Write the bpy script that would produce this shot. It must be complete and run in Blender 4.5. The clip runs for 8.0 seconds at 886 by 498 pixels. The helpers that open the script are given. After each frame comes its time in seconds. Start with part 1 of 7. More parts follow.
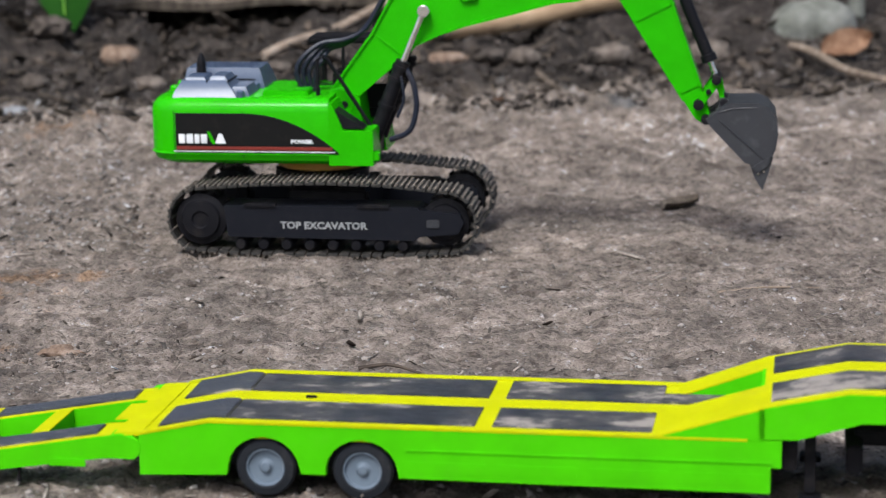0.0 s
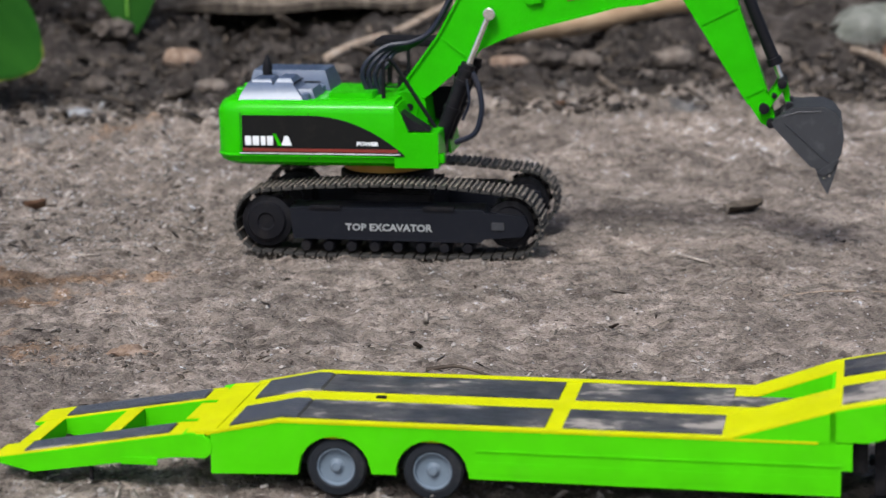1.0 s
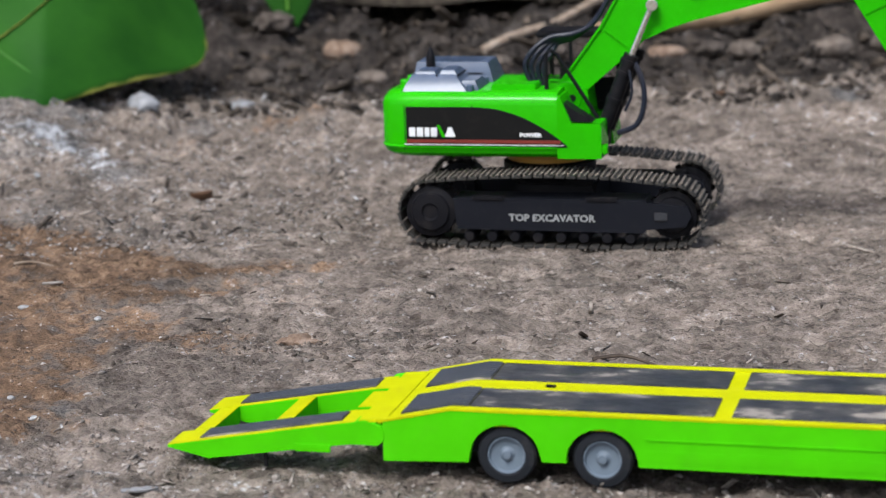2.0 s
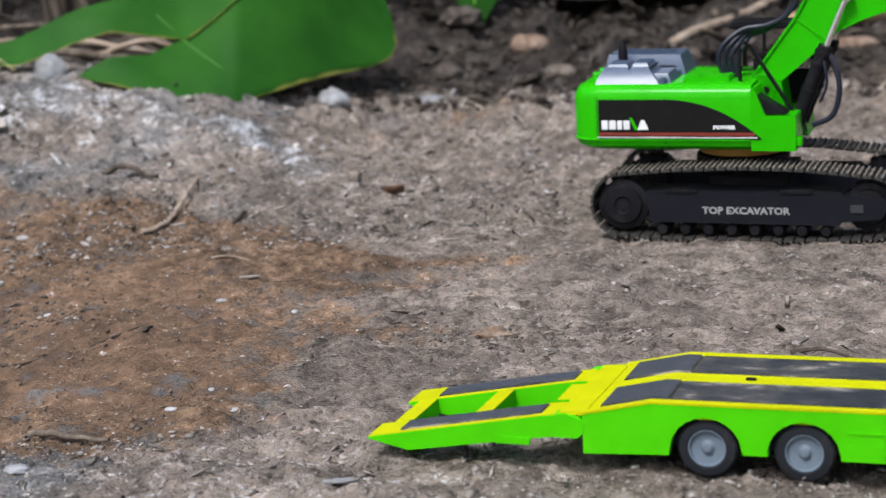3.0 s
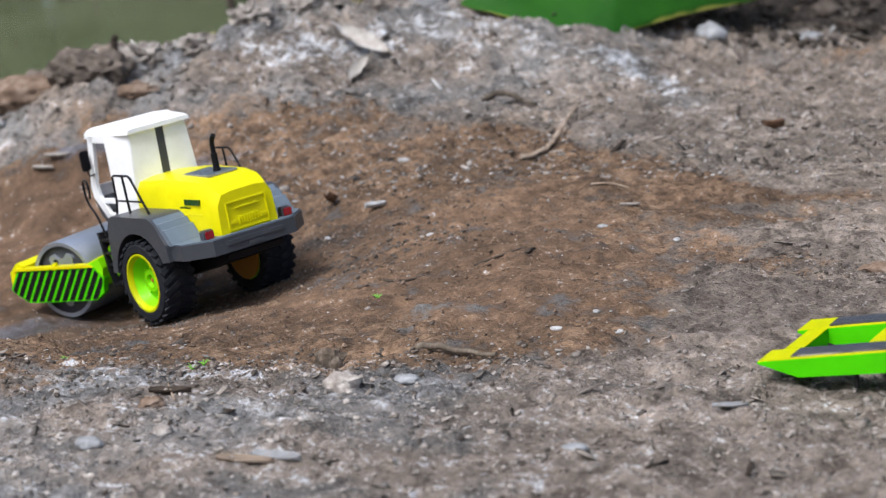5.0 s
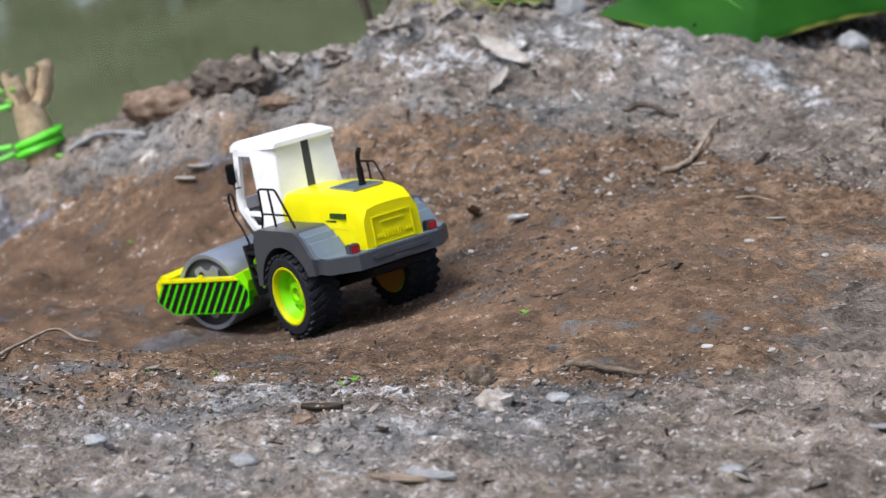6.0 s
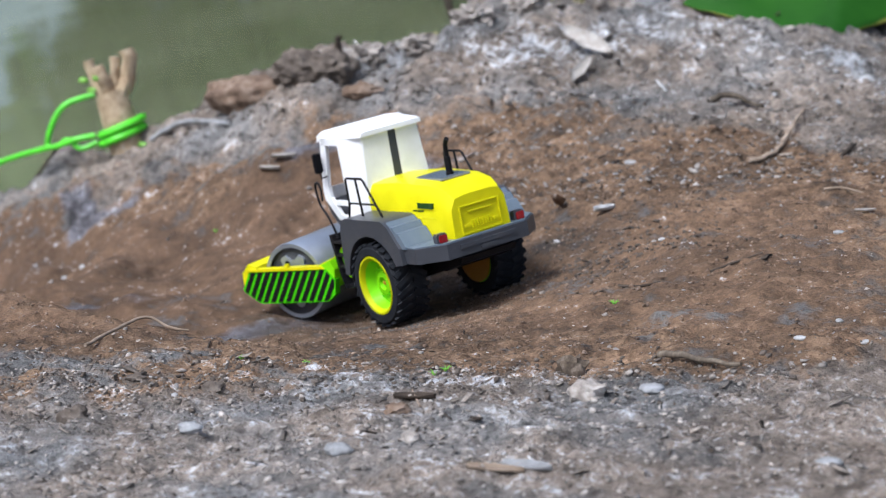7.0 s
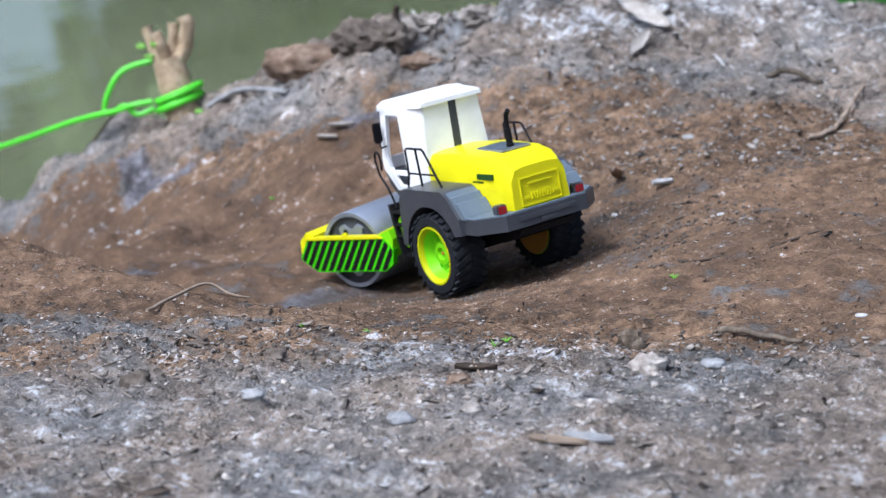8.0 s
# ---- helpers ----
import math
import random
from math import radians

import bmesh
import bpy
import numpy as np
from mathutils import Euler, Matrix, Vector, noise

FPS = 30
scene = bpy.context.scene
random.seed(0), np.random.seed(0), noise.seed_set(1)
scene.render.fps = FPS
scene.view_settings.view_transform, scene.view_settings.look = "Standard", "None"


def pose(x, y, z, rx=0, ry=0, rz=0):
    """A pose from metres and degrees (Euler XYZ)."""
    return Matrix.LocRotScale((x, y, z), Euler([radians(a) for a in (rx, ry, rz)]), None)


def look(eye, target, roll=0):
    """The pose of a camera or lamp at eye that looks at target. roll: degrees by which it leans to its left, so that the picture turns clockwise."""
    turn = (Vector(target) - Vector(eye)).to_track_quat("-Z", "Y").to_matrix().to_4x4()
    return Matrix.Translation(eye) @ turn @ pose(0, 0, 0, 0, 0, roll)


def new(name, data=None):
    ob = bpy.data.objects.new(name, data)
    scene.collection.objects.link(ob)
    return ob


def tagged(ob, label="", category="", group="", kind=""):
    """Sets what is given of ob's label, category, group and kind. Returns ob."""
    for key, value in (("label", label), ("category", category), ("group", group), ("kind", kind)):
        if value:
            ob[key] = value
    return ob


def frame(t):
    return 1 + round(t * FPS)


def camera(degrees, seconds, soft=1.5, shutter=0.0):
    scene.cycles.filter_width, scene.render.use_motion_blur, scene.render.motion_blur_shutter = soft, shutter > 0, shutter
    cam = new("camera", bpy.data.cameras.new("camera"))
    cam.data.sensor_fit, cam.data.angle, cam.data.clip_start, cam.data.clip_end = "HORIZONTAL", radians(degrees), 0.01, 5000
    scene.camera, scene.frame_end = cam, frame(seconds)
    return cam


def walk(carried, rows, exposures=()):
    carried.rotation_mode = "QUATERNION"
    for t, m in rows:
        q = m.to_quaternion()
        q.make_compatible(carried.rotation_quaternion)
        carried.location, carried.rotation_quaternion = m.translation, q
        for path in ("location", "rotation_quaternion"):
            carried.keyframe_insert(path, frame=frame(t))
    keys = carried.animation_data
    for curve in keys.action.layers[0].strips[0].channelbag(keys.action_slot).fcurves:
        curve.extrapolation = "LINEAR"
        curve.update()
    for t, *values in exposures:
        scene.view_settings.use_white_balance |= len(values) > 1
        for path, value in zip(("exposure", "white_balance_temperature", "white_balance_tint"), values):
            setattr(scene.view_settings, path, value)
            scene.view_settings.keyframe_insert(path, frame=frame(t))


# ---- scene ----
cam = camera(22.0, 8.0, soft=1.0)
PATH = [
    (0, (0.0485, 0.0217, 0.5322), (0.3793, 1.9479, 0.1073), -0.78),
    (0.5, (0.0452, 0.0207, 0.5314), (0.3688, 1.9511, 0.1206), -0.72),
    (1, (0.0334, 0.0175, 0.5317), (0.3197, 1.9517, 0.1111), -0.80),
    (1.2, (0.0291, 0.0113, 0.5328), (0.2900, 1.9482, 0.1080), -0.86),
    (2.5, (0.0078, 0.0027, 0.5361), (0.0901, 1.9553, 0.1107), -2.33),
    (3, (0.0000, 0.0000, 0.5362), (0.0000, 1.9543, 0.1109), -2.78),
    (3.5, (-0.0037, -0.0113, 0.5349), (-0.0736, 1.9474, 0.1364), -2.85),
    (4, (-0.0141, -0.0072, 0.5264), (-0.1651, 1.9420, 0.1044), -2.84),
    (4.5, (-0.0284, -0.0018, 0.5199), (-0.2595, 1.9356, 0.0808), -2.59),
    (5, (-0.0397, -0.0053, 0.5174), (-0.3404, 1.9185, 0.0607), -2.67),
    (5.2, (-0.0450, -0.0107, 0.5182), (-0.3671, 1.9103, 0.0642), -2.55),
    (6.3, (-0.0713, -0.0016, 0.5330), (-0.4983, 1.9000, 0.0840), -3.49),
    (6.5, (-0.0754, -0.0027, 0.5328), (-0.5129, 1.8968, 0.0848), -3.53),
    (7, (-0.0866, -0.0072, 0.5321), (-0.5476, 1.8847, 0.0760), -3.33),
    (7.5, (-0.0962, -0.0115, 0.5321), (-0.5665, 1.8742, 0.0597), -2.85),
    (8, (-0.1027, -0.0146, 0.5339), (-0.5991, 1.8626, 0.0549), -2.65),
]
cam.data.dof.use_dof, cam.data.dof.focus_distance, cam.data.dof.aperture_fstop = True, 2.05, 8.5
# the film turns cooler towards its end
EXPOSURES = [(0, 0.16, 6250, 10), (5.2, 0.16, 6250, 10), (6.5, 0.18, 6250, 10), (7, 0.22, 5950, 10), (7.5, 0.3, 5750, 10), (8, 0.33, 5700, 10)]
walk(cam, [(t, look(eye, target, roll)) for t, eye, target, roll in PATH], EXPOSURES)

# ---- light: bright overcast day under trees ----
world = bpy.data.worlds.new("sky")
scene.world = world
world.use_nodes = True
wn = world.node_tree.nodes
sky = wn.new("ShaderNodeTexSky")
sky.sky_type = "NISHITA"
sky.sun_disc = False
sky.sun_elevation = radians(57.5)
sky.sun_rotation = radians(-147)
sky.air_density, sky.dust_density, sky.ozone_density = 1.0, 5.0, 1.0
world.node_tree.links.new(sky.outputs["Color"], wn["Background"].inputs["Color"])
wn["Background"].inputs["Strength"].default_value = 0.17
sun = new("sun", bpy.data.lights.new("sun", "SUN"))
sun.data.energy = 3.0
sun.data.angle = radians(15)
sun.data.color = (0.96, 0.985, 1.0)
sun.matrix_world = look((-0.9, -1.4, 2.6), (0, 0, 0))


# ---- materials ----
def mat_nodes(name):
    m = bpy.data.materials.new(name)
    m.use_nodes = True
    return m, m.node_tree.nodes, m.node_tree.links, m.node_tree.nodes["Principled BSDF"]


def noise_tex(n, l, scale, detail=4.0, rough=0.6, coords="Object", stretch=None):
    tc = n.new("ShaderNodeTexCoord")
    tex = n.new("ShaderNodeTexNoise")
    tex.inputs["Scale"].default_value = scale
    tex.inputs["Detail"].default_value = detail
    tex.inputs["Roughness"].default_value = rough
    if stretch:
        mp = n.new("ShaderNodeMapping")
        mp.inputs["Scale"].default_value = stretch
        l.new(tc.outputs[coords], mp.inputs["Vector"])
        l.new(mp.outputs["Vector"], tex.inputs["Vector"])
    else:
        l.new(tc.outputs[coords], tex.inputs["Vector"])
    return tex


def ramp(n, l, src, stops):
    r = n.new("ShaderNodeValToRGB")
    e = r.color_ramp.elements
    e[0].position, e[0].color = stops[0][0], (*stops[0][1], 1)
    e[1].position, e[1].color = stops[-1][0], (*stops[-1][1], 1)
    for p, c in stops[1:-1]:
        x = e.new(p)
        x.color = (*c, 1)
    l.new(src, r.inputs["Fac"])
    return r


def mix(n, l, fac, a, b, blend="MIX"):
    m = n.new("ShaderNodeMix")
    m.data_type = "RGBA"
    m.blend_type = blend
    for key, v in ((0, fac), (6, a), (7, b)):
        if hasattr(v, "is_linked") or hasattr(v, "links"):
            l.new(v, m.inputs[key])
        elif key == 0:
            m.inputs[0].default_value = v
        else:
            m.inputs[key].default_value = (*v, 1)
    return m.outputs[2]


def bump(n, l, b, height, strength, dist):
    bp = n.new("ShaderNodeBump")
    bp.inputs["Strength"].default_value = strength
    bp.inputs["Distance"].default_value = dist
    l.new(height, bp.inputs["Height"])
    l.new(bp.outputs["Normal"], b.inputs["Normal"])


def plain(name, rgb, rough=0.45, metal=0.0, dust=0.12, dustcol=(0.3, 0.25, 0.2), grain=900, spec=0.5, fine=0.25, coat=0.0):
    """A moulded or painted surface: slight colour drift, fine grain, a thin film of dust in patches."""
    m, n, l, b = mat_nodes(name)
    big = noise_tex(n, l, 28, 4)
    sm = noise_tex(n, l, grain, 3)
    var = ramp(n, l, big.outputs["Fac"], [(0.3, tuple(c * 0.9 for c in rgb)), (0.7, tuple(min(1, c * 1.06) for c in rgb))])
    patch = noise_tex(n, l, 60, 6, 0.7)
    pr = ramp(n, l, patch.outputs["Fac"], [(0.52, (0, 0, 0)), (0.78, (dust, dust, dust))])
    l.new(mix(n, l, pr.outputs["Color"], var.outputs["Color"], dustcol), b.inputs["Base Color"])
    rr = ramp(n, l, sm.outputs["Fac"], [(0.3, (rough * 0.85,) * 3), (0.7, (min(1, rough * 1.2),) * 3)])
    l.new(rr.outputs["Color"], b.inputs["Roughness"])
    b.inputs["Metallic"].default_value = metal
    b.inputs["Specular IOR Level"].default_value = spec
    b.inputs["Coat Weight"].default_value = coat
    b.inputs["Coat Roughness"].default_value = 0.12
    bump(n, l, b, sm.outputs["Fac"], fine, 0.0004)
    return m


def organic(name, cols, scale=40, rough=0.85, stretch=None, bumpy=0.6, bscale=260, bdist=0.0015, rnd=0.35):
    """Wood, bark, stone, earth: several colours, two scales, object to object variation."""
    m, n, l, b = mat_nodes(name)
    a = noise_tex(n, l, scale, 8, 0.65, stretch=stretch)
    k = len(cols)
    r = ramp(n, l, a.outputs["Fac"], [(0.28 + 0.44 * i / (k - 1), c) for i, c in enumerate(cols)])
    geo = n.new("ShaderNodeNewGeometry")
    oi = n.new("ShaderNodeObjectInfo")
    add = n.new("ShaderNodeMath")
    add.operation = "ADD"
    l.new(geo.outputs["Random Per Island"], add.inputs[0])
    l.new(oi.outputs["Random"], add.inputs[1])
    fr = n.new("ShaderNodeMath")
    fr.operation = "FRACT"
    l.new(add.outputs[0], fr.inputs[0])
    sh = ramp(n, l, fr.outputs[0], [(0.0, (1 - rnd,) * 3), (1.0, (1 + rnd * 0.6,) * 3)])
    l.new(mix(n, l, 1.0, r.outputs["Color"], sh.outputs["Color"], "MULTIPLY"), b.inputs["Base Color"])
    b.inputs["Roughness"].default_value = rough
    b.inputs["Specular IOR Level"].default_value = 0.25
    c = noise_tex(n, l, bscale, 6, 0.7, stretch=stretch)
    bump(n, l, b, c.outputs["Fac"], bumpy, bdist)
    return m


# one lime paint in two copies: yellow for lit tops, green for shaded sides
DECKY = plain("lime_lit_top_and_rim_paint", (0.44, 0.46, 0.0), 0.45, dust=0.12, dustcol=(0.3, 0.27, 0.08), spec=0.08)
LIME = plain("lime_shaded_side_paint", (0.062, 0.48, 0.0), 0.45, dust=0.05, dustcol=(0.2, 0.3, 0.06), spec=0.08)
YELLOW = plain("roller_hood_and_lit_top_yellow", (0.62, 0.58, 0.0), 0.34, dust=0.04, dustcol=(0.35, 0.3, 0.1), spec=0.1, coat=0.15, fine=0.08)
LIME2 = plain("roller_lime_paint", (0.2, 0.62, 0.0), 0.4, dust=0.05, dustcol=(0.3, 0.3, 0.1), spec=0.15)
GREEN = plain("excavator_green_paint", (0.022, 0.365, 0.0), 0.26, dust=0.03, dustcol=(0.1, 0.3, 0.03), spec=0.06, coat=0.12, fine=0.06)
WHITE = plain("white_plastic", (0.83, 0.84, 0.86), 0.4, dust=0.03)
GREY = plain("dark_grey_plastic", (0.042, 0.046, 0.056), 0.36, dust=0.1, spec=0.5)
VENTG = plain("chequered_vent_grey", (0.27, 0.275, 0.27), 0.45, 0.3, dust=0.15)
LGREY = plain("pale_grey_plastic", (0.115, 0.148, 0.185), 0.45, spec=0.3, dust=0.15, dustcol=(0.22, 0.23, 0.24))
BLACK = plain("black_plastic", (0.008, 0.008, 0.01), 0.45, dust=0.05, spec=0.1)
RUBBER = plain("tyre_rubber", (0.013, 0.015, 0.019), 0.7, dust=0.2, dustcol=(0.12, 0.105, 0.095), spec=0.15, fine=0.5)
FRAMEM = plain("satin_black_frame", (0.008, 0.009, 0.013), 0.4, spec=0.15, dust=0.06, dustcol=(0.1, 0.09, 0.08))
CLEATM = plain("dust_caked_cleat", (0.13, 0.11, 0.09), 0.7, dust=0.8, dustcol=(0.33, 0.285, 0.235), fine=0.5)
TRACKM = plain("dusty_track_metal", (0.035, 0.033, 0.03), 0.55, 0.3, dust=0.75, dustcol=(0.24, 0.2, 0.16), fine=0.5)
STEEL = plain("rolled_steel", (0.38, 0.42, 0.49), 0.34, 0.7, dust=0.2, dustcol=(0.2, 0.18, 0.16))
SILVER = plain("silver_plastic", (0.062, 0.088, 0.142), 0.3, 0.0, spec=0.38, dust=0.08, dustcol=(0.25, 0.24, 0.22), fine=0.05)
CHROME = plain("bright_metal", (0.7, 0.68, 0.63), 0.22, 0.9, dust=0.1)
HOSE = plain("black_hose", (0.012, 0.015, 0.026), 0.35, spec=0.25, dust=0.1)
BUCKETM = plain("worn_bucket_metal", (0.04, 0.042, 0.048), 0.42, 0.3, dust=0.25, dustcol=(0.2, 0.2, 0.2))
ORANGE = plain("orange_plastic", (0.42, 0.2, 0.02), 0.5)
RED = plain("red_lens", (0.24, 0.01, 0.014), 0.2, dust=0.05)
STRIPE = plain("black_decal", (0.008, 0.008, 0.008), 0.4, dust=0.03, spec=0.12)
DECALRED = plain("dark_red_decal", (0.16, 0.02, 0.012), 0.4)
DECALWHITE = plain("white_decal", (0.72, 0.74, 0.75), 0.4)
DECALGREY = plain("grey_decal", (0.27, 0.28, 0.28), 0.5)
DECALGREEN = plain("dark_green_decal", (0.01, 0.06, 0.005), 0.4)


def mat_rubber_mat():
    m, n, l, b = mat_nodes("dusty_rubber_mat")
    big = noise_tex(n, l, 17, 9, 0.72, stretch=(0.7, 1.3, 1))
    sm = noise_tex(n, l, 240, 5, 0.7, stretch=(0.3, 1, 1))
    d = ramp(n, l, big.outputs["Fac"], [(0.44, (0.02,) * 3), (0.545, (0.16,) * 3), (0.6, (0.85,) * 3)])
    s = ramp(n, l, sm.outputs["Fac"], [(0.4, (0.014, 0.016, 0.022)), (0.75, (0.05, 0.055, 0.068))])
    l.new(mix(n, l, d.outputs["Color"], s.outputs["Color"], (0.3, 0.268, 0.235)), b.inputs["Base Color"])
    b.inputs["Roughness"].default_value = 0.5
    b.inputs["Specular IOR Level"].default_value = 0.12
    bump(n, l, b, sm.outputs["Fac"], 0.4, 0.0006)
    return m


MATM = mat_rubber_mat()
MATRIB = plain("paler_rubber_rib", (0.055, 0.062, 0.078), 0.5, dust=0.3, dustcol=(0.2, 0.18, 0.16), spec=0.4)


def mat_ground():
    """Bare earth: grey crust, red clay, dark humus with shade in its tone, and lime, blended by soil maps that noise
    frays.
    """
    m, n, l, b = mat_nodes("bare_soil_with_litter")

    def attr(name):
        at = n.new("ShaderNodeAttribute")
        at.attribute_name = name
        sp = n.new("ShaderNodeSeparateColor")
        l.new(at.outputs["Color"], sp.inputs["Color"])
        return sp

    def madd(src, k, plus):
        mu = n.new("ShaderNodeMath")
        mu.operation = "MULTIPLY_ADD"
        l.new(src, mu.inputs[0])
        mu.inputs[1].default_value = k
        if isinstance(plus, float):
            mu.inputs[2].default_value = plus
        else:
            l.new(plus, mu.inputs[2])
        return mu.outputs[0]

    def cells(scale):
        """Crumbs: a random tone for each, and its dome."""
        tc, v = n.new("ShaderNodeTexCoord"), n.new("ShaderNodeTexVoronoi")
        v.inputs["Scale"].default_value = scale
        l.new(tc.outputs["Object"], v.inputs["Vector"])
        sp = n.new("ShaderNodeSeparateColor")
        l.new(v.outputs["Color"], sp.inputs["Color"])
        return sp.outputs[0], v.outputs["Distance"]

    def times(p, q):
        mu = n.new("ShaderNodeMath")
        mu.operation = "MULTIPLY"
        l.new(p, mu.inputs[0])
        l.new(q, mu.inputs[1])
        return mu.outputs[0]

    soil, damp = attr("soil"), attr("damp")
    patch = noise_tex(n, l, 7.5, 9, 0.62)
    mid = noise_tex(n, l, 30, 8, 0.66)
    fine = noise_tex(n, l, 130, 8, 0.7)
    grit = noise_tex(n, l, 620, 4, 0.7)
    crumb, dome = cells(330)
    clod, hump = cells(120)
    # smooth clay varies less from spot to spot than the dry crust
    even = ramp(n, l, damp.outputs[2], [(0.0, (1, 1, 1)), (1.0, (0.55, 0.55, 0.55))])
    tone = madd(times(madd(fine.outputs["Fac"], 0.4, madd(mid.outputs["Fac"], 0.55, -0.475)), even.outputs["Color"]), 1.0, 0.5)
    grey = ramp(n, l, tone, [(0.37, (0.108, 0.104, 0.1)), (0.44, (0.198, 0.194, 0.19)), (0.52, (0.264, 0.26, 0.256)), (0.6, (0.318, 0.314, 0.312)), (0.68, (0.41, 0.408, 0.408))])
    red = ramp(n, l, tone, [(0.37, (0.06, 0.04, 0.028)), (0.44, (0.124, 0.08, 0.05)), (0.53, (0.186, 0.12, 0.075)), (0.66, (0.29, 0.2, 0.132))])
    dark = ramp(n, l, tone, [(0.4, (0.014, 0.011, 0.009)), (0.5, (0.042, 0.034, 0.029)), (0.66, (0.12, 0.102, 0.088))])
    # bluish wet loam
    wet = ramp(n, l, tone, [(0.4, (0.06, 0.056, 0.06)), (0.5, (0.15, 0.144, 0.158)), (0.64, (0.3, 0.3, 0.335))])
    # brown stains wander over the grey crust
    stain = ramp(n, l, madd(damp.outputs[1], 0.26, patch.outputs["Fac"]), [(0.4, (0, 0, 0)), (0.56, (0.95, 0.95, 0.95))])
    brown = ramp(n, l, tone, [(0.37, (0.09, 0.071, 0.056)), (0.44, (0.174, 0.142, 0.116)), (0.52, (0.228, 0.188, 0.156)), (0.68, (0.32, 0.27, 0.227))])
    c = mix(n, l, stain.outputs["Color"], grey.outputs["Color"], brown.outputs["Color"])
    frays = madd(mid.outputs["Fac"], 1.1, madd(patch.outputs["Fac"], 1.3, -1.2))
    for out, col, lo, hi in ((soil.outputs[0], red, 0.3, 0.52), (damp.outputs[0], wet, 0.42, 0.62), (soil.outputs[1], dark, 0.36, 0.7)):
        f = ramp(n, l, madd(frays, 0.5 if col is wet else 1.0, out), [(lo, (0, 0, 0)), (hi, (1, 1, 1))])
        c = mix(n, l, f.outputs["Color"], c, col.outputs["Color"])
    moist = ramp(n, l, madd(frays, 0.35, damp.outputs[2]), [(0.1, (1, 1, 1)), (0.5, (0.88, 0.87, 0.87)), (1.0, (0.62, 0.6, 0.6))])
    c = mix(n, l, 1.0, c, moist.outputs["Color"], "MULTIPLY")
    lime = madd(fine.outputs["Fac"], 1.3, madd(mid.outputs["Fac"], 1.3, madd(soil.outputs[2], 1.0, -1.38)))
    pf = ramp(n, l, lime, [(0.16, (0, 0, 0)), (0.36, (0.88, 0.88, 0.88))])
    c = mix(n, l, pf.outputs["Color"], c, (0.5, 0.52, 0.55))
    big = noise_tex(n, l, 4.2, 5, 0.55)
    for tex, lo, hi in ((big, 0.74, 1.26), (patch, 0.8, 1.2), (mid, 0.8, 1.2)):
        tr = ramp(n, l, tex.outputs["Fac"], [(0.36, (lo, lo, lo)), (0.64, (hi, hi, hi))])
        c = mix(n, l, 0.9, c, tr.outputs["Color"], "MULTIPLY")
    # crumbs of many random tones: dark ones, common ones, a few pale grains; smooth clay has fewer
    loose = ramp(n, l, madd(damp.outputs[2], -0.75, 1.0), [(0.0, (0, 0, 0)), (1.0, (1, 1, 1))])
    for tint, stops in ((crumb, [(0.0, (0.55, 0.53, 0.52)), (0.12, (0.92, 0.91, 0.91)), (0.5, (1, 1, 1)), (0.92, (1.05, 1.05, 1.05)), (1.0, (1.2, 1.2, 1.2))]), (clod, [(0.0, (0.6, 0.58, 0.57)), (0.14, (0.92, 0.92, 0.92)), (0.6, (1, 1, 1)), (0.9, (1.05, 1.05, 1.05)), (1.0, (1.15, 1.15, 1.15))])):
        cr = ramp(n, l, tint, stops)
        c = mix(n, l, loose.outputs["Color"], c, mix(n, l, 1.0, c, cr.outputs["Color"], "MULTIPLY"))
    gf = ramp(n, l, grit.outputs["Fac"], [(0.36, (0.77, 0.77, 0.77)), (0.64, (1.22, 1.22, 1.22))])
    c = mix(n, l, 0.8, c, gf.outputs["Color"], "MULTIPLY")
    l.new(c, b.inputs["Base Color"])
    rr = ramp(n, l, madd(frays, 0.8, damp.outputs[0]), [(0.4, (0.93, 0.93, 0.93)), (0.8, (0.42, 0.42, 0.42))])
    l.new(rr.outputs["Color"], b.inputs["Roughness"])
    b.inputs["Specular IOR Level"].default_value = 0.25
    grains = madd(dome, -0.15, madd(hump, -0.3, 0.25))
    h = madd(fine.outputs["Fac"], 0.5, madd(mid.outputs["Fac"], 0.6, madd(grit.outputs["Fac"], 0.3, times(grains, loose.outputs["Color"]))))
    calm = ramp(n, l, damp.outputs[2], [(0.0, (1, 1, 1)), (1.0, (0.45, 0.45, 0.45))])
    bump(n, l, b, times(h, calm.outputs["Color"]), 1.0, 0.009)
    return m


SOIL = mat_ground()
PEBBLE = organic("grey_pebbles", [(0.16, 0.147, 0.138), (0.26, 0.247, 0.238), (0.4, 0.39, 0.385)], 300, 0.85, rnd=0.6)
CHIP = organic("dry_litter", [(0.12, 0.098, 0.08), (0.22, 0.188, 0.16), (0.33, 0.3, 0.27)], 200, 0.85, rnd=0.7)
PALE = organic("pale_chips", [(0.27, 0.265, 0.26), (0.42, 0.42, 0.42), (0.58, 0.58, 0.58)], 200, 0.8, rnd=0.4)
CLODM = organic("soil_clod", [(0.07, 0.045, 0.032), (0.18, 0.125, 0.09), (0.32, 0.25, 0.2)], 60, 0.95, bumpy=1.0, rnd=0.3)
DARKCLOD = organic("dark_soil_clod", [(0.05, 0.04, 0.033), (0.11, 0.09, 0.075), (0.2, 0.17, 0.145)], 60, 0.95, bumpy=1.0, rnd=0.3)
GREYCLOD = organic("grey_soil_crumb", [(0.11, 0.09, 0.078), (0.28, 0.25, 0.225), (0.5, 0.47, 0.44)], 80, 0.95, bumpy=0.8, rnd=0.35)
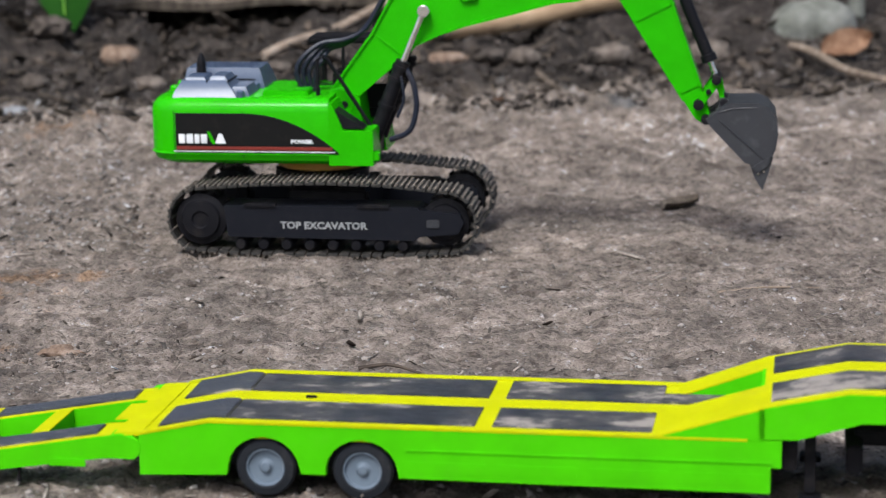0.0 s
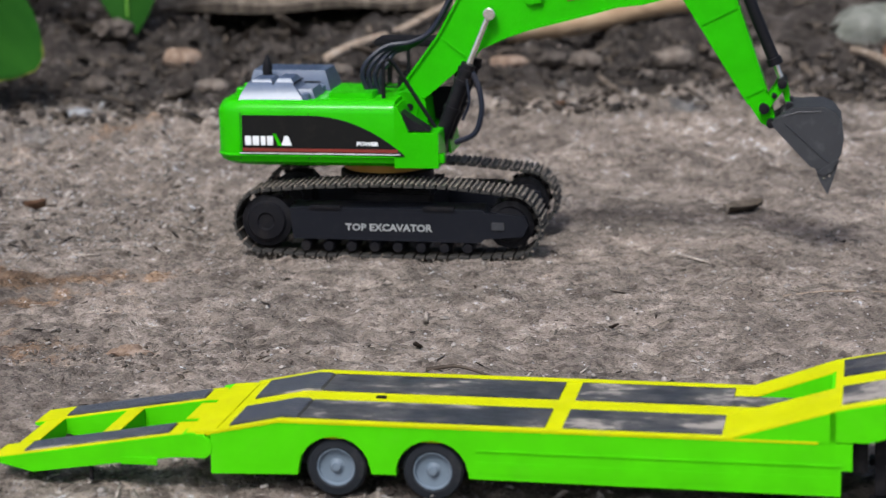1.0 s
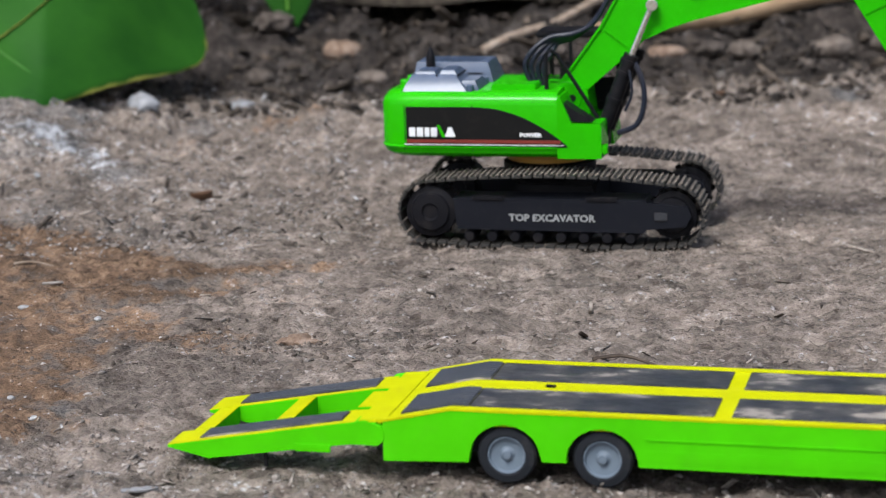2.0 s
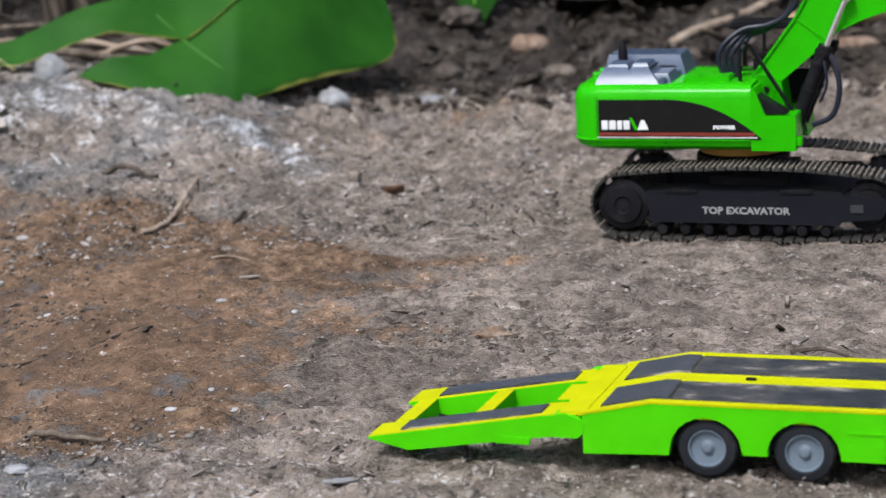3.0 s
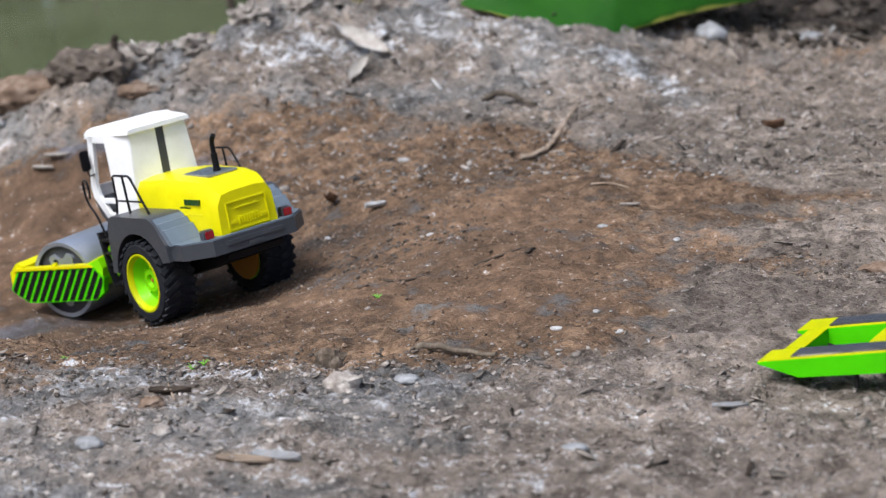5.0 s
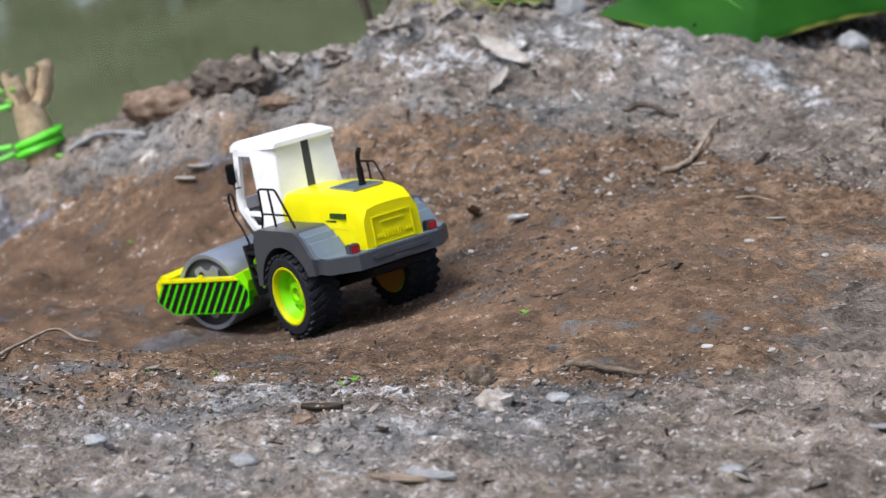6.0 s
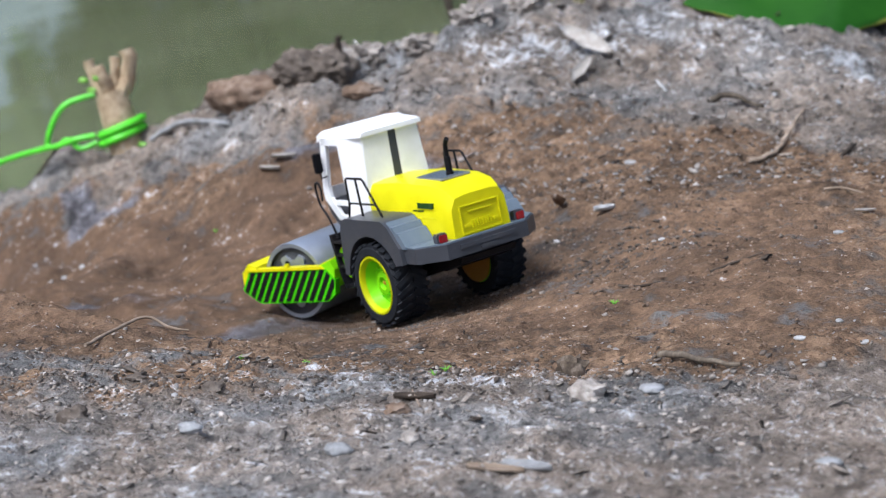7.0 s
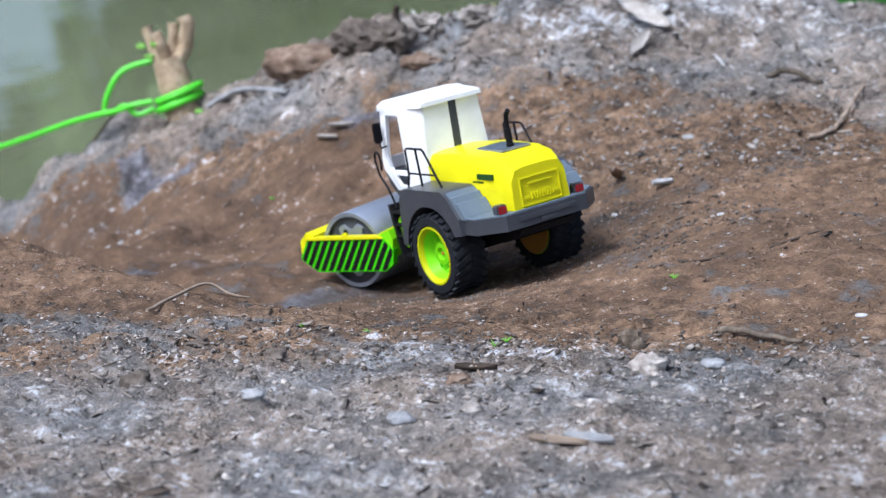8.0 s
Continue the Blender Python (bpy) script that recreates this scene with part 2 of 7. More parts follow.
STONEM = organic("grey_stone", [(0.14, 0.14, 0.14), (0.26, 0.265, 0.275), (0.4, 0.41, 0.425)], 45, 0.8, bumpy=0.7, rnd=0.2)
BOULDERM = organic("olive_grey_boulder", [(0.07, 0.075, 0.06), (0.16, 0.165, 0.145), (0.27, 0.27, 0.25)], 22, 0.85, bumpy=0.9, rnd=0.15)
WOODM = organic("weathered_wood", [(0.12, 0.09, 0.065), (0.26, 0.2, 0.15), (0.4, 0.34, 0.28)], 60, 0.85, stretch=(0.15, 1, 1), rnd=0.3)
LOGM = organic("tan_bamboo", [(0.22, 0.14, 0.08), (0.36, 0.25, 0.15), (0.46, 0.35, 0.23)], 40, 0.6, stretch=(0.1, 1, 1), rnd=0.2)
# heap litter and heap soil: the trees' shade is put into both colours
DIMBROWN = organic("dim_heap_litter_and_dark_clod", [(0.025, 0.018, 0.013), (0.07, 0.054, 0.04), (0.17, 0.14, 0.115)], 120, 0.85, rnd=0.7)
HEAPM = organic("heap_soil_toned_for_shade", [(0.02, 0.016, 0.013), (0.055, 0.045, 0.038), (0.13, 0.11, 0.095)], 60, 0.95, bumpy=1.0, rnd=0.5)
DARKWOOD = organic("dark_rotten_wood", [(0.012, 0.009, 0.007), (0.045, 0.034, 0.026), (0.12, 0.095, 0.075)], 30, 0.9, stretch=(0.2, 1, 1), rnd=0.4)
DRYLEAF = organic("curled_dry_leaf", [(0.24, 0.215, 0.19), (0.34, 0.315, 0.29), (0.46, 0.44, 0.42)], 70, 0.7, rnd=0.2)
BROWNLEAF = organic("brown_dead_leaf", [(0.07, 0.034, 0.018), (0.14, 0.075, 0.042), (0.22, 0.135, 0.085)], 60, 0.7, rnd=0.3)
STALK = organic("dried_stalk", [(0.03, 0.024, 0.018), (0.095, 0.076, 0.058), (0.24, 0.2, 0.155)], 50, 0.9, stretch=(1, 1, 0.1), rnd=0.5)
BARK = organic("cut_shrub_bark", [(0.2, 0.14, 0.085), (0.38, 0.29, 0.19), (0.52, 0.43, 0.31)], 70, 0.85, rnd=0.2)
ROPE = plain("green_nylon_rope", (0.1, 0.62, 0.02), 0.35, dust=0.03, grain=1500, fine=0.6)
STRAW = organic("dry_straw", [(0.16, 0.15, 0.06), (0.27, 0.26, 0.12), (0.4, 0.37, 0.22)], 90, 0.7, rnd=0.3)
RIBM = plain("leaf_rib", (0.04, 0.13, 0.02), 0.6, spec=0.1)
SPROUT = plain("fresh_sprout", (0.14, 0.36, 0.03), 0.5)
FOLIAGE = organic("tree_leaves", [(0.02, 0.045, 0.01), (0.05, 0.1, 0.02), (0.1, 0.17, 0.04)], 3, 0.6, rnd=0.5, bumpy=0.1)


def mat_leaf(name, edge=True):
    m, n, l, b = mat_nodes(name)
    a = noise_tex(n, l, 9, 5)
    v = noise_tex(n, l, 60, 2, 0.4, stretch=(1, 0.06, 1), coords="UV")
    r = ramp(n, l, a.outputs["Fac"], [(0.3, (0.009, 0.056, 0.004)), (0.7, (0.019, 0.09, 0.007))])
    att = n.new("ShaderNodeAttribute")
    att.attribute_name = "rim"
    e = ramp(n, l, att.outputs["Fac"], [(0.55, (0, 0, 0)), (1.0, (1, 1, 1))])
    c = mix(n, l, e.outputs["Color"], r.outputs["Color"], (0.3, 0.3, 0.06))
    l.new(c, b.inputs["Base Color"])
    b.inputs["Roughness"].default_value = 0.6
    b.inputs["Specular IOR Level"].default_value = 0.12
    bump(n, l, b, v.outputs["Fac"], 0.25, 0.004)
    return m


LEAFM = mat_leaf("banana_leaf_green")


def mat_water():
    m, n, l, b = mat_nodes("murky_pond_water")
    a = noise_tex(n, l, 2.5, 3, 0.5, stretch=(1, 0.5, 1))
    r = ramp(n, l, a.outputs["Fac"], [(0.3, (0.105, 0.122, 0.066)), (0.7, (0.15, 0.168, 0.1))])
    l.new(r.outputs["Color"], b.inputs["Base Color"])
    b.inputs["Roughness"].default_value = 0.05
    b.inputs["IOR"].default_value = 1.33
    w = noise_tex(n, l, 5, 3, 0.5, stretch=(1, 0.35, 1))
    bump(n, l, b, w.outputs["Fac"], 0.12, 0.02)
    return m


WATERM = mat_water()


# ---- mesh helpers ----
def to_mesh(name, bm, material, angle=32):
    me = bpy.data.meshes.new(name)
    bmesh.ops.recalc_face_normals(bm, faces=bm.faces)
    bm.to_mesh(me)
    bm.free()
    me.materials.append(material)
    me.polygons.foreach_set("use_smooth", [True] * len(me.polygons))
    me.set_sharp_from_angle(angle=radians(angle))
    return me


def part(name, bm, material, parent, label="", m=None):
    """One mesh object under a thing or under a part."""
    ob = new(name, to_mesh(name, bm, material))
    ob.parent = parent
    if m is not None:
        ob.matrix_local = m
    if label:
        ob["label"] = label
    return ob


def thing(name, m, label, category, group=""):
    e = new(name)
    e.empty_display_size = 0.02
    e.matrix_world = m
    return tagged(e, label, category, group)


def solid(name, bm, material, m, label, category, group="", kind=""):
    ob = new(name, to_mesh(name, bm, material, 60))
    ob.matrix_world = m
    return tagged(ob, label, category, group, kind)


def bev(bm, geom_faces, w, seg=2):
    if w <= 0:
        return
    edges = {e for f in geom_faces for e in f.edges}
    edges = [e for e in edges if len(e.link_faces) == 2 and e.calc_face_angle(0) > 0.3]
    bmesh.ops.bevel(bm, geom=edges, offset=w, segments=seg, affect="EDGES", clamp_overlap=True)


def box(bm, c, s, w=0.0, rot=None):
    m = Matrix.Translation(c) @ (rot.to_4x4() if rot else Matrix()) @ Matrix.Diagonal((*s, 1))
    r = bmesh.ops.create_cube(bm, size=1, matrix=m)
    bev(bm, {f for v in r["verts"] for f in v.link_faces}, w)
    return bm


def prism(bm, pts, a, b, axis="y", w=0.0, seg=2):
    """A polygon drawn in the plane across the axis, run from a to b along it."""
    put = {"y": lambda u, v, h: (u, h, v), "z": lambda u, v, h: (u, v, h), "x": lambda u, v, h: (h, u, v)}[axis]
    lo = [bm.verts.new(put(u, v, a)) for u, v in pts]
    hi = [bm.verts.new(put(u, v, b)) for u, v in pts]
    k = len(pts)
    faces = [bm.faces.new(lo), bm.faces.new(hi[::-1])]
    faces += [bm.faces.new((lo[i], hi[i], hi[(i + 1) % k], lo[(i + 1) % k])) for i in range(k)]
    bev(bm, faces, w, seg)
    return bm


def lathe(bm, prof, n=40, c=(0, 0, 0), axis="y", close=True):
    rings = []
    for r, h in prof:
        ring = []
        for i in range(n):
            a = 2 * math.pi * i / n
            u, v = r * math.cos(a), r * math.sin(a)
            p = (u, h, v) if axis == "y" else ((h, u, v) if axis == "x" else (u, v, h))
            ring.append(bm.verts.new((p[0] + c[0], p[1] + c[1], p[2] + c[2])))
        rings.append(ring)
    for p, q in zip(rings, rings[1:]):
        for i in range(n):
            bm.faces.new((p[i], p[(i + 1) % n], q[(i + 1) % n], q[i]))
    if close:
        bm.faces.new(rings[0])
        bm.faces.new(rings[-1][::-1])
    return bm


def loft(bm, sections):
    rings = [[bm.verts.new(p) for p in s] for s in sections]
    k = len(rings[0])
    for p, q in zip(rings, rings[1:]):
        for i in range(k):
            bm.faces.new((p[i], p[(i + 1) % k], q[(i + 1) % k], q[i]))
    bm.faces.new(rings[0])
    bm.faces.new(rings[-1][::-1])
    return bm


def tube(bm, path, r, n=8, taper=1.0):
    path = [Vector(p) for p in path]
    rings = []
    up = Vector((0.13, 0.2, 0.97))
    for i, p in enumerate(path):
        d = (path[min(i + 1, len(path) - 1)] - path[max(i - 1, 0)]).normalized()
        u = d.cross(up)
        if u.length < 0.1:
            u = d.cross(Vector((0, 1, 0)))
        u.normalize()
        v = d.cross(u)
        rr = r * (1 + (taper - 1) * i / max(1, len(path) - 1))
        rings.append([bm.verts.new(p + rr * (math.cos(2 * math.pi * j / n) * u + math.sin(2 * math.pi * j / n) * v)) for j in range(n)])
    for p, q in zip(rings, rings[1:]):
        for i in range(n):
            bm.faces.new((p[i], p[(i + 1) % n], q[(i + 1) % n], q[i]))
    bm.faces.new(rings[0])
    bm.faces.new(rings[-1][::-1])
    return bm


def curve_pts(pts, n=8):
    """A smooth line through the given points."""
    pts = [Vector(p) for p in pts]
    out = []
    for i in range(len(pts) - 1):
        a, b = pts[i], pts[i + 1]
        t0 = (b - pts[i - 1]) / 2 if i else b - a
        t1 = (pts[i + 2] - a) / 2 if i + 2 < len(pts) else b - a
        for k in range(n):
            t = k / n
            out.append((2 * t**3 - 3 * t**2 + 1) * a + (t**3 - 2 * t**2 + t) * t0 + (-2 * t**3 + 3 * t**2) * b + (t**3 - t**2) * t1)
    return out + [pts[-1]]


def lettering(text, size, material, parent, m, name="lettering", bold=0.0, label="", extrude=0.0002, width=None, shear=0.0):
    """Flat raised letters in the built-in font, fitted to a width."""
    cu = bpy.data.curves.new(name, "FONT")
    cu.body, cu.size, cu.extrude, cu.offset, cu.shear = text, size, extrude, bold, shear
    cu.resolution_u = 2
    tmp = bpy.data.objects.new(name, cu)
    scene.collection.objects.link(tmp)
    dg = bpy.context.evaluated_depsgraph_get()
    me = bpy.data.meshes.new_from_object(tmp.evaluated_get(dg))
    bpy.data.objects.remove(tmp)
    me.materials.clear()
    me.materials.append(material)
    ob = new(name, me)
    if width:
        xs = [v.co.x for v in me.vertices]
        k = width / (max(xs) - min(xs))
        x0 = min(xs)
        for v in me.vertices:
            v.co.x = (v.co.x - x0) * k
    ob.parent = parent
    ob.matrix_local = m
    if label:
        ob["label"] = label
    return ob


def B():
    return bmesh.new()


# ---- the lie of the land ----
def ss(v, a, b):
    t = np.clip((np.asarray(v, float) - a) / (b - a), 0, 1)
    return t * t * (3 - 2 * t)


WATER_Z = -0.42


def land(x, y):
    """Height of the ground: a level yard, a gully that falls to the pond, a bank behind it."""
    x, y = np.asarray(x, float), np.asarray(y, float)
    left = ss(-x, -0.1, 0.6)
    z = 0.114 * ss(y, 2.55, 3.26) * (0.2 + 0.8 * left)
    # the heap at the back of the yard
    z = z + 0.13 * np.clip(y - 3.5, 0, 40) ** 1.1 * (1 - 0.55 * ss(-x, 0.3, 0.9))
    z = z - 0.07 * np.exp(-(((x - 0.33) / 0.15) ** 2) - ((y - 4.12) / 0.13) ** 2)
    # the crest of the bank falls away towards the pond
    z = z - 0.325 * np.clip(-0.98 - x, 0, 3) * ss(y, 2.2, 2.9)
    # its skyline
    z = z + np.interp(x, [-1.42, -1.32, -1.25, -1.18, -1.08, -1.0, -0.94, -0.88, -0.81, -0.74, -0.6], [0, -0.012, -0.02, -0.012, -0.002, 0.006, 0.01, 0.02, 0.034, 0.03, 0]) * ss(y, 2.78, 2.98)
    # gully
    s = np.clip(-(x + 0.282), 0, 4)
    cy = 2.211 + 0.328 * s + 0.254 * np.clip(s - 0.5, 0, 4)
    depth = 0.105 * ss(s, 0, 0.517) + 0.012 * np.clip(s - 0.35, 0, 4)
    d = y - cy
    steep = ss(s, 0.42, 0.62)
    rim = 0.5 + 0.02 * steep
    gentle = np.clip((-d - 0.08) / 0.5, 0, 1)
    near = 1 - np.where(steep > 0, steep * ss(-d, 0.3, rim), 0) - (1 - steep) * (0.6 * gentle + 0.4 * ss(gentle, 0, 1))
    far = np.exp(-((d / (0.185 + 0.08 * s)) ** 2))
    z = z - depth * np.where(d < 0, near, far)
    # fall to the water
    u = (y - 2.98 - 0.06 * ss(-x, 1.1, 1.25)) * 0.95
    v = -(x + 0.74)
    q = np.minimum(u, v * 0.9)
    z = z - 1.1 * np.clip(q, 0, 1.2) * ss(q, 0.0, 0.12)
    w = -(x + 1.7) - 0.12 * (y - 2.5) + (0.22 * np.sin(1.7 * y) + 0.1 * np.sin(4.1 * y)) * (1 - ss(y, 0.2, 1.4))
    z = z - 0.9 * np.clip(w, 0, 1.2)
    return np.maximum(z, WATER_Z - 0.3)


def ledge(q, steps):
    """Noise cut into broken plates with steep rims."""
    q = q * steps
    f = q - math.floor(q)
    return (math.floor(q) + min(1, max(0, (f - 0.3) / 0.3))) / steps


def clay_face(x, y):
    """How far a place belongs to the cut face of smooth red clay behind the gully."""
    top = 2.78 - 0.3 * (x + 1.0)
    a = min(1, max(0, (-x - 0.72) / 0.15)) * min(1, max(0, (top - y) / 0.08))
    return a * min(1, max(0, (y - 2.2) / 0.2))


def bumps(x, y, fine=True):
    """Unevenness of the ground on top of its lie."""
    p = Vector((x, y, 0))
    far = min(1, max(0, (y - 2.65) / 0.5))
    heap = min(1, max(0, (y - 3.0) / 0.8)) * min(1, max(0, (x + 0.35) / 0.45))
    gul = min(1, max(0, (-x - 0.5) / 0.4)) * min(1, max(0, (y - 2.0) / 0.3))
    crest = min(1, max(0, (-x - 0.6) / 0.3)) * min(1, max(0, (y - 2.7) / 0.2))
    clay = clay_face(x, y)
    # the gully floor is flattened here to keep the roller's wheels in view
    flattened = 1 - 0.97 * math.exp(-(((x + 0.7) / 0.2) ** 4) - ((y - 2.29) / 0.2) ** 4)
    calm = (1 - 0.7 * clay) * flattened
    gul *= flattened
    z = 0.010 * noise.noise(p * 4.0) * (0.6 + far) * flattened
    z += (0.016 * gul + 0.008 * crest) * noise.noise(p * 9.0)
    z += (0.0045 + 0.009 * far + 0.022 * heap + 0.006 * gul) * noise.noise(p * 17.0)
    z += calm * (0.0034 + 0.005 * far + 0.008 * heap + 0.004 * gul) * noise.noise(p * 47.0)
    z += calm * (0.006 + 0.006 * far + 0.006 * crest) * ledge(noise.noise(Vector((x * 16, y * 20, 2.0))), 3)
    z += calm * (0.0045 + 0.003 * far) * ledge(noise.noise(Vector((x * 42, y * 50, 5.0))), 2)
    if clay > 0:
        # rain has cut rills and small ledges into the clay
        z += clay * 0.03 * (0.5 - abs(noise.noise(Vector((x * 9 + y * 4, y * 3.5, 9.0)))))
        z += clay * 0.018 * ledge(noise.noise(Vector((x * 11, y * 15, 4.0))), 3)
    if fine:
        z += calm * (0.0034 + 0.002 * far) * noise.noise(p * 110.0)
    return z


def rough_land(x, y):
    return float(land(x, y)) + bumps(x, y)


def graded(lo, hi, step, reach, k=1.18):
    out = list(np.arange(lo, hi + step / 2, step))
    s, a = step, out[0]
    while a > -reach:
        s *= k
        a -= s
        out.insert(0, a)
    s, a = step, out[-1]
    while a < reach:
        s *= k
        a += s
        out.append(a)
    return np.array(out)


def build_ground():
    xs = graded(-1.5, 1.0, 0.0038, 60)
    ys = graded(1.35, 3.3, 0.0038, 60)
    nx, ny = len(xs), len(ys)
    co = np.empty((ny, nx, 3))
    co[..., 0], co[..., 1] = np.meshgrid(xs, ys)
    co[..., 2] = land(co[..., 0], co[..., 1])
    for j in range(ny):
        for i in range(nx):
            x, y = xs[i], ys[j]
            if -3 < x < 3 and 0.5 < y < 7:
                co[j, i, 2] += bumps(x, y)
    # far shore rises again beyond the pond
    X, Y, Z = co[..., 0], co[..., 1], co[..., 2]
    shore = ss(np.hypot(X, Y), 22, 27)
    co[..., 2] = Z * (1 - shore) + shore * 0.5
    me = bpy.data.meshes.new("ground")
    idx = np.arange(nx * ny).reshape(ny, nx)
    quads = np.stack([idx[:-1, :-1], idx[:-1, 1:], idx[1:, 1:], idx[1:, :-1]], -1).reshape(-1, 4)
    me.vertices.add(nx * ny)
    me.vertices.foreach_set("co", co.ravel())
    me.loops.add(quads.size)
    me.loops.foreach_set("vertex_index", quads.ravel())
    me.polygons.add(len(quads))
    me.polygons.foreach_set("loop_start", np.arange(0, quads.size, 4))
    me.update(calc_edges=True)
    me.polygons.foreach_set("use_smooth", [True] * len(quads))
    # kinds of earth: red and damp in the gully, dark humus and painted shade at the back, ashy along the bank
    Y = Y + 0.045 * np.sin(5.3 * X + 1.0) + 0.03 * np.sin(11.7 * X + 3 * Y) + 0.02 * np.sin(23 * X - 9 * Y)
    X = X + 0.05 * np.sin(6.1 * Y) + 0.03 * np.sin(17 * Y + 4 * X)
    edge = np.interp(X, [-1.2, -0.7, -0.5, -0.3, -0.2, -0.1, 0.1], [1.7, 1.68, 1.7, 1.76, 1.86, 2.0, 2.15])
    top = np.interp(X, [-1.5, -1.2, -1.05, -0.85, -0.7, -0.55, -0.4, -0.2, 0.0], [2.96, 2.93, 2.86, 2.8, 2.84, 2.8, 2.7, 2.6, 2.45])
    redm = ss(Y - edge, -0.1, 0.1) * ss(top - Y, -0.1, 0.1) * ss(-X, -0.15, 0.3)

    def spot(cx, cy, rx, ry):
        return np.exp(-(((X - cx) / rx) ** 2) - ((Y - cy) / ry) ** 2)

    redm = 0.66 * redm + 0.6 * spot(-0.1, 2.44, 0.12, 0.06) + 0.55 * spot(-0.02, 2.33, 0.1, 0.04) + 0.35 * spot(0.02, 3.2, 0.12, 0.1) + 0.3 * spot(0.06, 2.45, 0.12, 0.05) + 0.3 * spot(-0.35, 2.6, 0.1, 0.04) + 0.3 * spot(-1.0, 2.6, 0.25, 0.1)
    redm = redm - 0.3 * spot(-0.9, 1.8, 0.14, 0.07) - 0.22 * spot(-0.52, 2.72, 0.14, 0.05) - 0.2 * spot(-0.85, 2.8, 0.1, 0.04)
    # the back terms of darkm also paint the shade under trees, leaf and stalks
    darkm = 0.85 * ss(Y, 3.2, 3.6) * ss(X, -0.6, 0.15) + 0.3 * ss(Y, 3.3, 3.7) + 0.9 * ss(Y, 3.26, 3.4) * ss(-X, 0.2, 0.4) + 0.25 * spot(-0.76, 2.46, 0.13, 0.09) + 0.36 * spot(-0.95, 2.25, 0.3, 0.05) + 0.42 * spot(-0.5, 2.37, 0.11, 0.06) + 0.3 * spot(-1.4, 2.75, 0.12, 0.2) + 0.3 * spot(-0.97, 2.98, 0.08, 0.05) + 0.27 * spot(-0.32, 2.2, 0.2, 0.17) + 0.2 * spot(-0.62, 2.62, 0.12, 0.08)
    palem = 0.34 * spot(-0.29, 2.97, 0.08, 0.05) + 0.26 * spot(-0.74, 2.99, 0.14, 0.07) + 0.16 * spot(-0.5, 3.02, 0.16, 0.08) + 0.14 * spot(-0.52, 1.68, 0.12, 0.05) + 0.14 * (1 - ss(Y, 1.66, 1.82)) * ss(Y, 0.5, 1.2) * ss(-X, -0.2, 0.3) + 0.07 * ss(Y, 2.7, 2.9) * (1 - ss(Y, 3.2, 3.4))
    dampm = 0.75 * spot(-1.0, 2.24, 0.3, 0.06) + 0.75 * spot(-1.32, 2.9, 0.1, 0.05) + 0.7 * spot(-0.98, 2.75, 0.06, 0.05) + 0.45 * spot(-0.8, 2.66, 0.08, 0.05) + 0.5 * spot(-1.08, 2.42, 0.14, 0.05) + 0.4 * spot(-1.45, 2.6, 0.1, 0.1)
    dampm = 1.35 * dampm
    warmm = ss(X, -0.4, 0.05) * (1 - 0.5 * ss(Y, 2.9, 3.3)) + 0.5 * spot(-0.5, 2.65, 0.3, 0.12)
    smooth = np.clip(0.95 * ss(-X, 0.7, 0.9) * ss(Y, 2.05, 2.2) * ss(2.8 - 0.3 * (X + 1.0) - Y, 0, 0.1) + 0.62 * ss(-X, 0.12, 0.26) * ss(Y, 1.84, 1.96) * (1 - ss(Y, 2.35, 2.5)), 0, 1)
    for name, cols in (("soil", (redm, darkm, palem)), ("damp", (dampm, warmm, smooth))):
        col = np.stack([*cols, np.ones_like(X)], -1)
        at = me.color_attributes.new(name, "FLOAT_COLOR", "POINT")
        at.data.foreach_set("color", col.ravel())
    me.materials.append(SOIL)
    return tagged(new("ground", me), "dry trampled grey-brown soil with a damp red gully", "ground", kind="structure")


build_ground()


# ---- water and far shore ----
def build_water():
    bm = B()
    for v in ((-60, -20), (60, -20), (60, 60), (-60, 60)):
        bm.verts.new((*v, 0))
    bm.faces.new(bm.verts)
    ob = new("water", to_mesh("water", bm, WATERM))
    ob.location.z = WATER_Z
    tagged(ob, "murky green still pond water with soft reflections", "water", kind="structure")


build_water()


